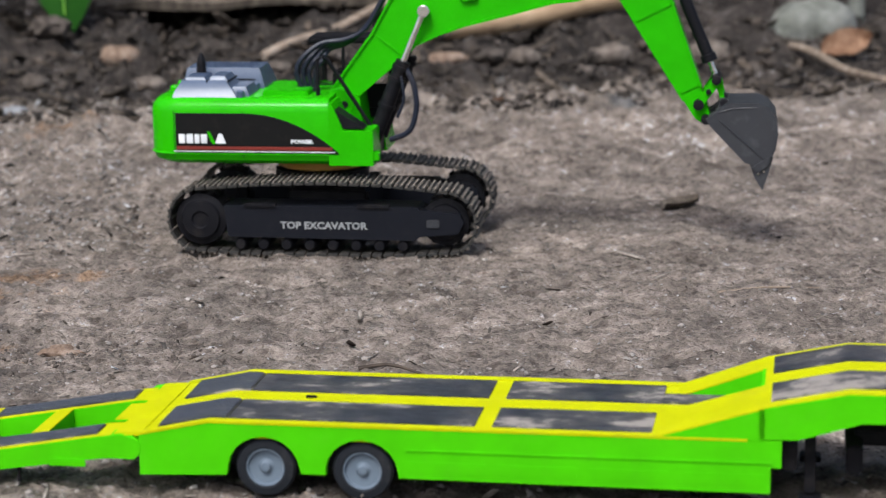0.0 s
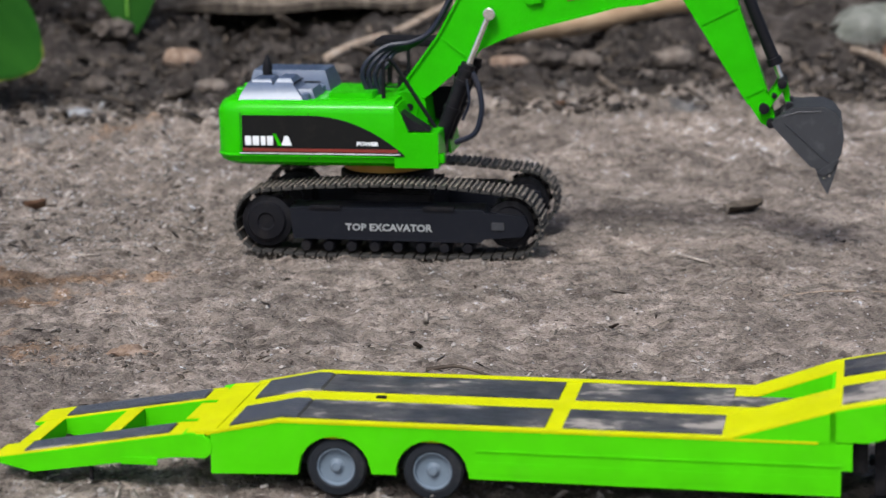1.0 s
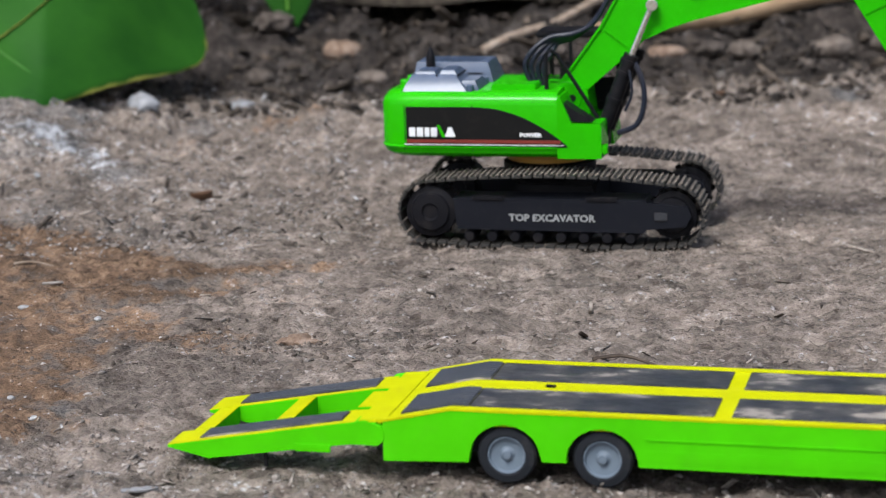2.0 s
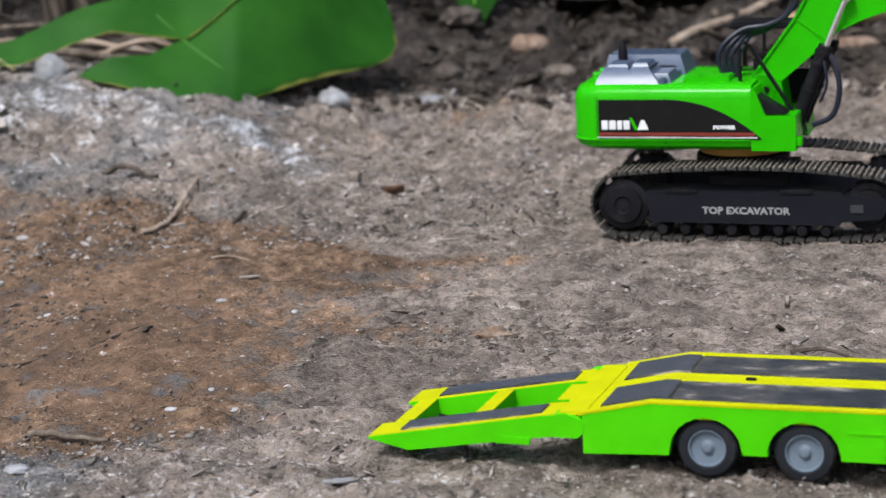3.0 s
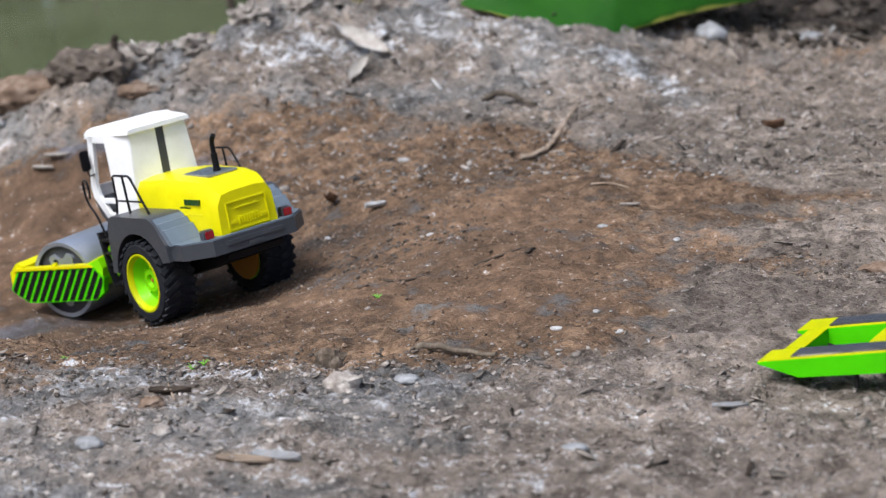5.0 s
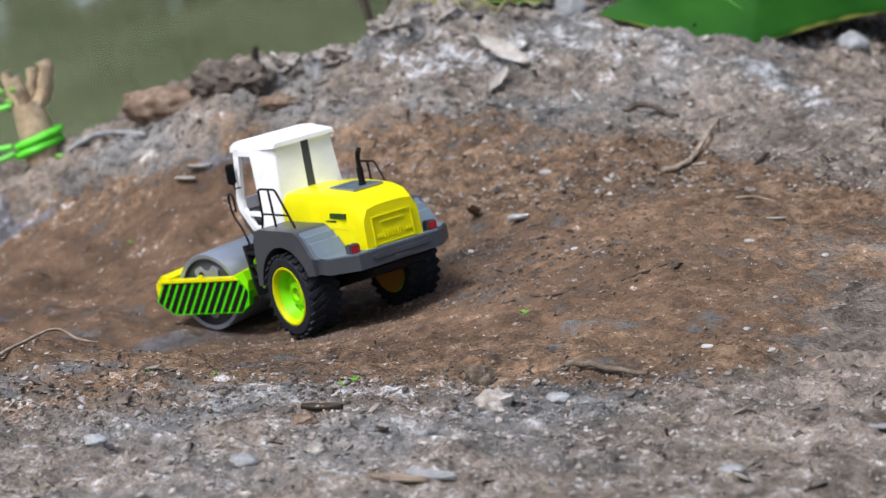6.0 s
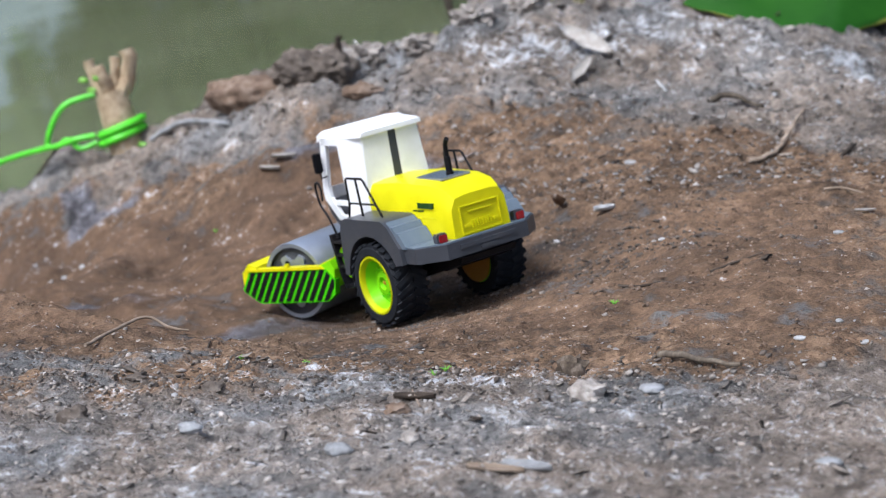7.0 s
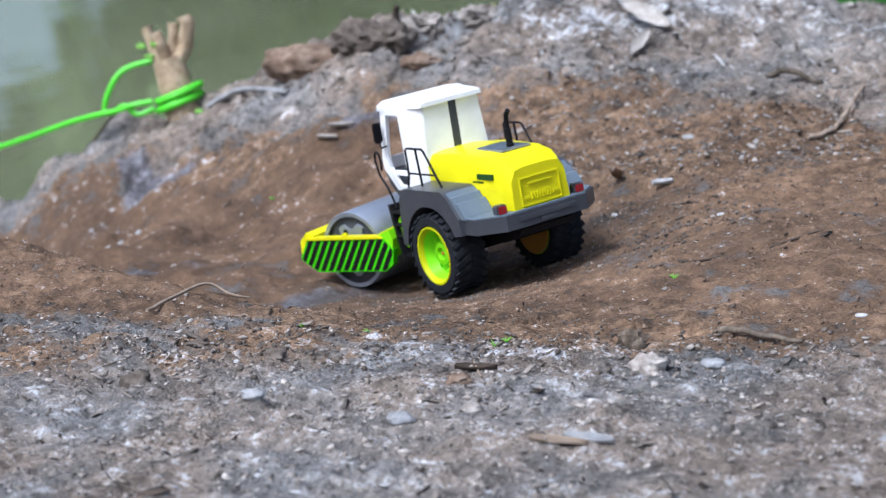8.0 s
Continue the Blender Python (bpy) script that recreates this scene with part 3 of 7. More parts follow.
# ---- road roller ----
def wheel(parent, c, side, r=0.0445, w=0.034, rimmat=LIME2):
    """A lugged tyre on a dished rim; side +1 faces +y."""
    bm = B()
    h = w / 2
    prof = [(r * 0.66, -h * 0.86), (r * 0.74, -h), (r * 0.9, -h * 0.98), (r * 0.965, -h * 0.8), (r * 0.965, h * 0.8), (r * 0.9, h * 0.98), (r * 0.74, h), (r * 0.66, h * 0.86)]
    lathe(bm, prof, 48, close=False)
    m = Matrix.Translation(c)
    if side < 0:
        m = m @ Matrix.Rotation(math.pi, 4, "Z")
    ty = part("wheel", bm, RUBBER, parent, "black rubber tyre with chunky lugs on a lime rim", m)
    lug = to_mesh("lug", box(B(), (0, 0, 0), (r * 0.055, h * 0.98, r * 0.115), 0), RUBBER)
    for i in range(26):
        for k in (-1, 1):
            a = 2 * math.pi * (i + (0.5 if k > 0 else 0)) / 26
            rot = Matrix.Rotation(-a, 4, "Y") @ Matrix.Rotation(k * 0.45, 4, "X")
            lo = new("lug", lug)
            lo.parent = ty
            lo.matrix_local = Matrix.Translation((r * 0.975 * math.cos(a), k * h * 0.52, r * 0.975 * math.sin(a))) @ rot
    bm = B()
    lathe(bm, [(r * 0.68, -h * 0.9), (r * 0.70, h * 0.92), (r * 0.66, h * 0.97), (r * 0.6, h * 0.8), (r * 0.55, h * 0.35), (r * 0.5, h * 0.2), (r * 0.3, h * 0.15), (r * 0.27, h * 0.45), (r * 0.16, h * 0.5), (r * 0.13, h * 0.3), (r * 0.06, h * 0.3)], 48)
    part("rim", bm, rimmat, ty, "glossy lime wheel rim")
    bm = B()
    lathe(bm, [(r * 0.705, h * 0.9), (r * 0.7, h * 0.985), (r * 0.655, h * 0.985), (r * 0.59, h * 0.79), (r * 0.585, h * 0.74)], 48, close=False)
    part("rim_ring", bm, DECKY, ty, "yellow outer ring of the rim")
    bm = B()
    lathe(bm, [(r * 0.1, -h * 0.95), (r * 0.5, -h * 0.95), (r * 0.6, -h * 1.0), (r * 0.665, -h * 1.0), (r * 0.665, -h * 0.91)], 32)
    part("rim_back", bm, ORANGE, ty, "dull orange inner wheel disc")
    bm = B()
    for i in range(8):
        a = 2 * math.pi * i / 8
        lathe(bm, [(0.0016, h * 0.1), (0.0016, h * 0.3), (0.0008, h * 0.33)], 8, (r * 0.42 * math.cos(a), 0, r * 0.42 * math.sin(a)))
    part("wheel_bolts", bm, rimmat, ty)
    bm = B()
    lathe(bm, [(0.0022, h * 0.28), (0.0022, h * 0.42), (0.0012, h * 0.44)], 6)
    part("axle_nut", bm, ORANGE, ty, "small orange axle nut")
    return ty


def clipped(pts, outline):
    """The part of a polygon that lies inside a convex outline."""
    cx, cz = sum(p[0] for p in outline) / len(outline), sum(p[1] for p in outline) / len(outline)
    for (ax, az), (bx, bz) in zip(outline, outline[1:] + outline[:1]):
        nx, nz = bz - az, ax - bx
        if nx * (cx - ax) + nz * (cz - az) < 0:
            nx, nz = -nx, -nz
        out = []
        for p, q in zip(pts, pts[1:] + pts[:1]):
            dp, dq = nx * (p[0] - ax) + nz * (p[1] - az), nx * (q[0] - ax) + nz * (q[1] - az)
            if dp >= 0:
                out.append(p)
            if dp * dq < 0:
                t = dp / (dp - dq)
                out.append((p[0] + (q[0] - p[0]) * t, p[1] + (q[1] - p[1]) * t))
        pts = out
        if len(pts) < 3:
            return []
    return pts


def build_roller(m, bend):
    ro = thing("road_roller", m, "lime and white toy road roller, nose down in a gully", "road roller")
    # chassis
    bm = B()
    prism(bm, [(0.085, 0.03), (0.092, 0.078), (-0.05, 0.085), (-0.098, 0.07), (-0.098, 0.06), (-0.03, 0.044), (0.03, 0.03)], -0.03, 0.03, "y", 0.002)
    part("chassis", bm, BLACK, ro)
    bm = B()
    lathe(bm, [(0.007, -0.05), (0.007, 0.05)], 12, (0, 0, 0.0445))
    part("rear_axle", bm, BLACK, ro)
    wheel(ro, (0, 0.062, 0.0445), 1, w=0.039)
    wheel(ro, (0, -0.062, 0.0445), -1, w=0.039)
    # fenders
    arc = [(0.052 * math.cos(a) + 0.001, 0.0445 + 0.052 * math.sin(a)) for a in np.linspace(radians(8), radians(154), 15)]
    outline = [(0.062, 0.052), (0.056, 0.1), (0.05, 0.1105), (0.043, 0.1135), (-0.03, 0.1135), (-0.04, 0.108), (-0.058, 0.086), (-0.06, 0.069)]
    for sgn in (1, -1):
        bm = B()
        prism(bm, outline + arc[::-1], sgn * 0.038, sgn * 0.0785, "y", 0.0012)
        part("fender", bm, GREY, ro, "dark grey wheel arch")
        # paler than the fender: the sky's sheen on its top is in the colour
        bm = B()
        prism(bm, [(-0.036, 0.112), (-0.041, 0.1072), (-0.046, 0.1072), (-0.050, 0.101), (-0.055, 0.101), (-0.066, 0.087), (-0.066, 0.085), (-0.05, 0.085)], sgn * 0.040, sgn * 0.075, "y", 0.0008)
        part("fender_steps", bm, LGREY, ro, "pale grey stepped tread")
    # rear bumper
    bm = B()
    prism(bm, [(-0.052, 0.0735), (-0.08, 0.0735), (-0.104, 0.05), (-0.104, -0.05), (-0.08, -0.0755), (-0.052, -0.0755)], 0.0695, 0.0855, "z", 0.0016)
    bp = part("bumper", bm, GREY, ro, "dark grey rear counterweight bumper")
    bm = B()
    box(bm, (-0.1042, 0, 0.079), (0.0024, 0.07, 0.005), 0.0006)
    box(bm, (-0.1042, 0, 0.0735), (0.0024, 0.02, 0.005), 0.0006)
    part("bumper_latch", bm, GREY, bp)
    bm = B()
    prism(bm, [(-0.056, 0.0735), (-0.0795, 0.0735), (-0.102, 0.049), (-0.102, -0.049), (-0.0795, -0.0735), (-0.056, -0.0735)], 0.0853, 0.0868, "z", 0.0005)
    part("bumper_tread", bm, LGREY, bp, "pale grey chequered tread plate")
    bm = B()
    prism(bm, [(-0.05, 0.067), (-0.102, 0.067), (-0.097, 0.06), (-0.07, 0.052), (-0.05, 0.05)], -0.034, 0.034, "y", 0.002)
    part("belly_pan", bm, BLACK, ro)
    for y in (0.048, -0.048):
        bm = B()
        box(bm, (-0.091, y, 0.091), (0.010, 0.012, 0.0105), 0.0012)
        tl = part("tail_light", bm, GREY, ro)
        bm = B()
        box(bm, (-0.0965, y, 0.091), (0.003, 0.0095, 0.008), 0.0008)
        part("lens", bm, RED, tl, "red tail lamp lens")
    # hood
    def sec(x, wb, ws, wt, zb, zs, zt):
        return [(x, -wb, zb), (x, wb, zb), (x, ws, zs), (x, wt, zt), (x, wt * 0.55, zt + 0.0022), (x, -wt * 0.55, zt + 0.0022), (x, -wt, zt), (x, -ws, zs)]
    bm = B()
    loft(bm, [sec(0.050, 0.0395, 0.040, 0.033, 0.084, 0.128, 0.1395), sec(0.0, 0.0395, 0.040, 0.033, 0.084, 0.1285, 0.1425), sec(-0.06, 0.0385, 0.0385, 0.0315, 0.084, 0.126, 0.1405), sec(-0.084, 0.037, 0.0365, 0.0295, 0.084, 0.1225, 0.136), sec(-0.0945, 0.0355, 0.0345, 0.028, 0.084, 0.118, 0.1295), sec(-0.0975, 0.0345, 0.033, 0.027, 0.0855, 0.1155, 0.1265)])
    bev(bm, bm.faces[:], 0.0012)
    hood = part("hood", bm, YELLOW, ro, "glossy yellow-lime engine hood")
    bm = B()
    box(bm, (-0.035, 0.0385, 0.108), (0.075, 0.0022, 0.0009), 0, Matrix.Rotation(0.04, 3, "Z"))
    box(bm, (-0.035, -0.0385, 0.108), (0.075, 0.0022, 0.0009), 0, Matrix.Rotation(-0.04, 3, "Z"))
    part("hood_crease", bm, YELLOW, hood)
    bm = B()
    for y0, y1, z0, z1 in ((-0.024, 0.024, 0.0885, 0.0897), (-0.022, 0.022, 0.1165, 0.1177), (-0.0245, -0.0232, 0.0885, 0.1175), (0.0232, 0.0245, 0.0885, 0.1175)):
        box(bm, (-0.0981, (y0 + y1) / 2, (z0 + z1) / 2), (0.0022, y1 - y0, z1 - z0), 0)
    box(bm, (-0.0981, 0, 0.1105), (0.0022, 0.028, 0.0018), 0.0003)
    for y in (-0.018, 0.018):
        box(bm, (-0.0981, y, 0.0965), (0.0022, 0.008, 0.004), 0.0006)
    part("rear_grille_frame", bm, YELLOW, hood)
    for i in range(8):
        bm = B()
        box(bm, (-0.0981, -0.0112 + 0.0032 * i, 0.0975), (0.0022, 0.0015, 0.008), 0.0003)
        part("grille_bar", bm, YELLOW, hood)
    bm = B()
    box(bm, (-0.040, 0, 0.1432), (0.052, 0.036, 0.0022), 0.0003)
    vent = part("hood_vent", bm, VENTG, hood, "grey chequered vent plate")
    for i in range(14):
        bm = B()
        box(bm, (-0.0635 + 0.0036 * i, 0, 0.1446), (0.0016, 0.032, 0.0008), 0)
        part("slat", bm, LGREY, vent)
    bm = B()
    lathe(bm, [(0.0042, 0.143), (0.0042, 0.1475), (0.0034, 0.148), (0.0036, 0.1635), (0.0028, 0.164)], 14, (-0.0555, 0, 0), "z")
    tube(bm, [(-0.0555, 0, 0.163), (-0.056, 0, 0.173), (-0.0575, 0, 0.178), (-0.062, 0, 0.1825)], 0.0026, 10)
    part("exhaust_pipe", bm, BLACK, ro, "black bent exhaust pipe")
    # brand mark drawn as plain slanted bars
    for sgn in (1, -1):
        bm = B()
        for i in range(7):
            x = -0.044 - 0.0042 * i
            prism(bm, [(x, 0.1185), (x - 0.0034, 0.1185), (x - 0.0046, 0.1243), (x - 0.0012, 0.1243)], sgn * 0.0366, sgn * 0.0396, "y")
        part("brand_mark", bm, DECALGREEN, hood, "dark green slanted brand mark")
        mtx = Matrix.Translation((-0.034, sgn * 0.0391, 0.1147)) @ Matrix.Rotation(math.pi if sgn > 0 else 0, 4, "Z") @ Matrix.Rotation(radians(90), 4, "X")
        lettering("HEAVY INDUSTRY", 0.0026, DECALGREEN, hood, mtx, bold=0.00004, width=0.021, shear=0.2)
    # handrails beside the hood
    for sgn in (1, -1):
        y = sgn * 0.063
        bm = B()
        tube(bm, [(0.057, y, 0.094), (0.057, y, 0.112), (0.052, y, 0.124), (0.0505, y, 0.152), (0.047, y, 0.1535), (0.018, y, 0.1535), (0.0145, y, 0.1515), (-0.011, y, 0.114)], 0.0013, 8)
        rail = part("handrail", bm, BLACK, ro, "thin black bent-wire handrail")
        bm = B()
        tube(bm, [(0.03, y, 0.1535), (0.028, y, 0.113)], 0.0013, 8)
        part("rail_post", bm, BLACK, rail)
        bm = B()
        tube(bm, [(0.052, y, 0.1265), (-0.0025, y, 0.1265)], 0.0011, 8)
        part("rail_bar", bm, BLACK, rail)
        bm = B()
        y2 = sgn * 0.066
        tube(bm, curve_pts([(0.085, y2, 0.088), (0.097, y2, 0.11), (0.1085, y2, 0.122), (0.113, y2, 0.138), (0.111, y2, 0.1465), (0.105, y2, 0.147), (0.102, y2, 0.140), (0.103, y2, 0.128)], 4), 0.0013, 8)
        part("ladder_rail", bm, BLACK, ro, "thin black boarding rail")
        # ladder
        bm = B()
        prism(bm, [(0.094, 0.092), (0.086, 0.05), (0.08, 0.034), (0.077, 0.034), (0.082, 0.05), (0.0895, 0.092)], sgn * 0.052, sgn * 0.072, "y", 0.0006)
        prism(bm, [(0.062, 0.092), (0.062, 0.036), (0.059, 0.036), (0.059, 0.092)], sgn * 0.052, sgn * 0.072, "y", 0.0006)
        lad = part("ladder", bm, BLACK, ro, "black plastic boarding ladder")
        for z, x0, x1 in ((0.084, 0.059, 0.092), (0.070, 0.059, 0.089), (0.057, 0.059, 0.087), (0.0365, 0.06, 0.08)):
            bm = B()
            box(bm, ((x0 + x1) / 2, sgn * 0.062, z), (x1 - x0, 0.0195, 0.0028), 0.0006)
            part("step", bm, BLACK, lad)
    # cab
    bm = B()
    prism(bm, [(0.05, 0.088), (0.104, 0.088), (0.126, 0.108), (0.131, 0.1235), (0.124, 0.1235), (0.105, 0.102), (0.05, 0.102)], -0.046, 0.046, "y", 0.0015)
    cab = part("cab", bm, GREY, ro, "white operator cab with a dark grey sill")
    for sgn in (1, -1):
        bm = B()
        ya, yb = sgn * 0.0425, sgn * 0.0465
        loft(bm, [[(0.0835, sgn * 0.0425, z), (0.0835, sgn * 0.0465, z), (0.05, sgn * yo, z), (0.05, sgn * (yo - 0.004), z)] for z, yo in ((0.1015, 0.0425), (0.192, 0.0355))])
        bev(bm, bm.faces[:], 0.0008)
        part("door_panel", bm, WHITE, cab)
        bm = B()
        prism(bm, [(0.0835, 0.1015), (0.0835, 0.107), (0.104, 0.107), (0.108, 0.1015)], ya, yb, "y", 0.0006)
        prism(bm, [(0.0835, 0.118), (0.0835, 0.123), (0.109, 0.123), (0.111, 0.118)], ya, yb, "y", 0.0006)
        part("door_rail", bm, WHITE, cab)
        bm = B()
        prism(bm, [(0.1095, 0.1015), (0.131, 0.1235), (0.132, 0.135), (0.118, 0.192), (0.107, 0.192), (0.120, 0.138), (0.1185, 0.126), (0.103, 0.1075), (0.103, 0.1015)], ya, yb, "y", 0.0008)
        part("front_pillar", bm, WHITE, cab)
        bm = B()
        prism(bm, [(0.0835, 0.184), (0.0835, 0.192), (0.117, 0.192), (0.118, 0.184)], ya, yb, "y", 0.0006)
        part("door_header", bm, WHITE, cab)
        bm = B()
        box(bm, (0.1195, sgn * 0.054, 0.166), (0.005, 0.010, 0.022), 0.0014)
        tube(bm, [(0.118, sgn * 0.046, 0.150), (0.1195, sgn * 0.052, 0.149), (0.1195, sgn * 0.054, 0.157)], 0.0011, 6)
        part("side_mirror", bm, BLACK, cab, "small black wing mirror")
    bm = B()
    prism(bm, [(-0.042, 0.1015), (-0.0345, 0.192), (-0.0075, 0.192), (-0.0055, 0.1015)], 0.0485, 0.0522, "x", 0.0008)
    prism(bm, [(0.042, 0.1015), (0.0345, 0.192), (0.0025, 0.192), (0.0045, 0.1015)], 0.0485, 0.0522, "x", 0.0008)
    part("rear_panel", bm, WHITE, cab)
    bm = B()
    prism(bm, [(-0.0085, 0.192), (0.0035, 0.192), (0.0055, 0.12), (-0.0065, 0.12)], 0.0492, 0.0512, "x", 0)
    part("rear_window_strip", bm, GREY, cab, "narrow dark rear window strip")
    bm = B()
    prism(bm, [(-0.045, 0.1235), (0.045, 0.1235), (0.045, 0.136), (-0.045, 0.136)], 0.127, 0.1315, "x", 0.001)
    part("front_panel", bm, WHITE, cab)
    bm = B()
    loft(bm, [[(x, -w, z0), (x, w, z0), (x, w - 0.001, z1 - 0.001), (x, w - 0.006, z1), (x, -w + 0.006, z1), (x, -w + 0.001, z1 - 0.001)] for x, w, z0, z1 in ((0.044, 0.0385, 0.1915, 0.1965), (0.05, 0.0395, 0.191, 0.198), (0.09, 0.0455, 0.1905, 0.199), (0.094, 0.0455, 0.1905, 0.2005), (0.118, 0.0455, 0.189, 0.199), (0.131, 0.0435, 0.187, 0.194), (0.136, 0.041, 0.1865, 0.1905))])
    bev(bm, bm.faces[:], 0.0012)
    part("roof", bm, WHITE, cab, "white moulded roof with a front visor")
    bm = B()
    box(bm, (0.07, 0, 0.113), (0.018, 0.03, 0.022), 0.003)
    box(bm, (0.058, 0, 0.135), (0.006, 0.028, 0.034), 0.002)
    part("operator_seat", bm, BLACK, cab)
    bm = B()
    tube(bm, [(0.112, 0, 0.104), (0.1, 0.004, 0.131)], 0.0022, 8)
    box(bm, (0.114, 0, 0.112), (0.014, 0.05, 0.02), 0.002)
    col = part("steering_column", bm, BLACK, cab)
    bm = B()
    ring = [(0.0985 + 0.009 * math.cos(a) * 0.85, 0.004 + 0.0095 * math.sin(a), 0.1335 + 0.009 * math.cos(a) * 0.45) for a in np.linspace(0, 2 * math.pi, 25)]
    tube(bm, ring, 0.0012, 6)
    part("steering_wheel", bm, BLACK, col)
    bm = B()
    box(bm, (0.085, 0, 0.1035), (0.06, 0.084, 0.003), 0)
    part("cab_floor", bm, BLACK, cab)
    # front frame with the drum, turned at the joint
    fr = new("front_frame", to_mesh("front_frame", prism(B(), [(0.085, 0.03), (0.085, 0.07), (0.112, 0.0735), (0.112, 0.028)], -0.026, 0.026, "y", 0.002), LIME2))
    fr.parent = ro
    fr.matrix_local = Matrix.Translation((0.095, 0, 0)) @ Matrix.Rotation(bend, 4, "Z") @ Matrix.Translation((-0.095, 0, 0))
    fr["label"] = "lime drum frame with black hazard stripes"
    bm = B()
    prism(bm, [(0.099, 0.028), (0.099, 0.078), (0.118, 0.080), (0.130, 0.066), (0.130, 0.03)], -0.034, 0.034, "y", 0.002)
    prism(bm, [(0.112, 0.056), (0.116, 0.066), (0.134, 0.060), (0.128, 0.04), (0.116, 0.036)], -0.0775, 0.0775, "y", 0.0015)
    prism(bm, [(0.088, 0.046), (0.088, 0.078), (0.103, 0.079), (0.118, 0.066), (0.116, 0.042)], -0.066, 0.066, "y", 0.0015)
    part("rear_beam", bm, LIME2, fr)
    # lit top of the lime beam, its brightness painted on as yellow
    bm = B()
    loft(bm, [[(x, -w, z), (x, w, z), (x, w, z + 0.0012), (x, -w, z + 0.0012)] for x, w, z in ((0.089, 0.064, 0.0782), (0.1035, 0.065, 0.0788), (0.1185, 0.0655, 0.0662), (0.134, 0.0765, 0.0602))])
    part("beam_top", bm, YELLOW, fr)
    bm = B()
    prism(bm, [(0.228, 0.040), (0.226, 0.062), (0.236, 0.066), (0.247, 0.056), (0.248, 0.042)], -0.0775, 0.0775, "y", 0.0015)
    part("front_beam", bm, YELLOW, fr)
    outl = [(0.250, 0.038), (0.2475, 0.034), (0.229, 0.022), (0.224, 0.021), (0.129, 0.021), (0.1165, 0.029), (0.113, 0.045), (0.124, 0.0575), (0.236, 0.0575)]
    for sgn in (1, -1):
        bm = B()
        prism(bm, outl, sgn * 0.0705, sgn * 0.078, "y", 0.001)
        pl = part("side_plate", bm, LIME, fr, "lime side plate with black diagonal stripes")
        # lip coloured yellow for the light on the plate's top edge
        bm = B()
        prism(bm, [(0.125, 0.0575), (0.24, 0.0575), (0.236, 0.0605), (0.129, 0.0605)], sgn * 0.070, sgn * 0.0795, "y", 0.0008)
        box(bm, (0.181, sgn * 0.075, 0.062), (0.006, 0.005, 0.004), 0.001)
        part("plate_lip", bm, YELLOW, pl)
        for i in range(13):
            x = 0.1035 + 0.0112 * i
            pts = clipped([(x, 0.0565), (x + 0.0066, 0.0565), (x + 0.0306, 0.0225), (x + 0.024, 0.0225)], [(0.1815 + (px - 0.1815) * 0.975, 0.0393 + (pz - 0.0393) * 0.95) for px, pz in outl])
            if len(pts) > 2:
                bm = B()
                prism(bm, pts, sgn * 0.0778, sgn * 0.0786, "y")
                part("stripe", bm, STRIPE, pl)
    bm = B()
    lathe(bm, [(0.0375, -0.066), (0.0418, -0.0665), (0.0425, -0.065), (0.0425, 0.065), (0.0418, 0.0665), (0.0375, 0.066)], 72, close=False)
    drum = part("drum", bm, STEEL, fr, "scuffed grey steel roller drum", Matrix.Translation((0.181, 0, 0.0425)))
    for sgn in (1, -1):
        bm = B()
        lathe(bm, [(0.0005, sgn * 0.0625), (0.0385, sgn * 0.0625), (0.0385, sgn * 0.066), (0.037, sgn * 0.066)], 48, close=False)
        pln = part("end_plate", bm, GREY, drum)
        bm = B()
        pts = []
        for i in range(60):
            a = 2 * math.pi * i / 60
            r = 0.0265 + 0.0035 * math.tanh(3 * math.sin(7 * a))
            pts.append((r * math.cos(a), r * math.sin(a)))
        prism(bm, pts, sgn * 0.0623, sgn * 0.0648, "y")
        part("toothed_disc", bm, STEEL, pln)
        bm = B()
        for a in (1.2, 1.2 + math.pi):
            lathe(bm, [(0.0032, sgn * 0.0646), (0.0032, sgn * 0.0653), (0.0004, sgn * 0.0653)], 14, (0.021 * math.cos(a), 0, 0.021 * math.sin(a)))
        lathe(bm, [(0.006, sgn * 0.064), (0.006, sgn * 0.0705)], 16)
        part("drum_hub", bm, BLACK, pln)
    return ro


build_roller(Matrix.Translation((-0.638, 2.262, -0.077)) @ Euler((-0.088, 0.112, 2.378)).to_matrix().to_4x4(), 0.339)


# ---- low-loader trailer ----
def small_wheel(parent, c, r=0.0225, w=0.016, twin=False):
    bm = B()
    h = w / 2
    lathe(bm, [(r * 0.62, -h * 0.9), (r * 0.7, -h), (r * 0.93, -h * 0.9), (r, -h * 0.6), (r, h * 0.6), (r * 0.93, h * 0.9), (r * 0.7, h), (r * 0.62, h * 0.9)], 40, close=False)
    wh = part("wheel", bm, RUBBER, parent, "black trailer tyre on a grey hub", Matrix.Translation(c))
    bm = B()
    lathe(bm, [(r * 0.66, -h * 0.8), (r * 0.68, h * 0.7), (r * 0.66, h * 0.92), (r * 0.6, h * 0.92), (r * 0.56, h * 0.6), (r * 0.26, h * 0.5), (r * 0.18, h * 0.62), (r * 0.14, h * 0.9), (r * 0.05, h * 0.92)][::-1], 32)
    bmesh.ops.scale(bm, vec=(1, -1, 1), verts=bm.verts)
    part("hub", bm, LGREY, wh, "matt grey wheel hub")
    return wh


def deck_z(x):
    """Height of the deck along the trailer."""
    return float(np.interp(x, [-0.095, -0.042, 0.285, 0.36, 0.42, 0.7], [0.0455, 0.0565, 0.0565, 0.0795, 0.092, 0.0925]))


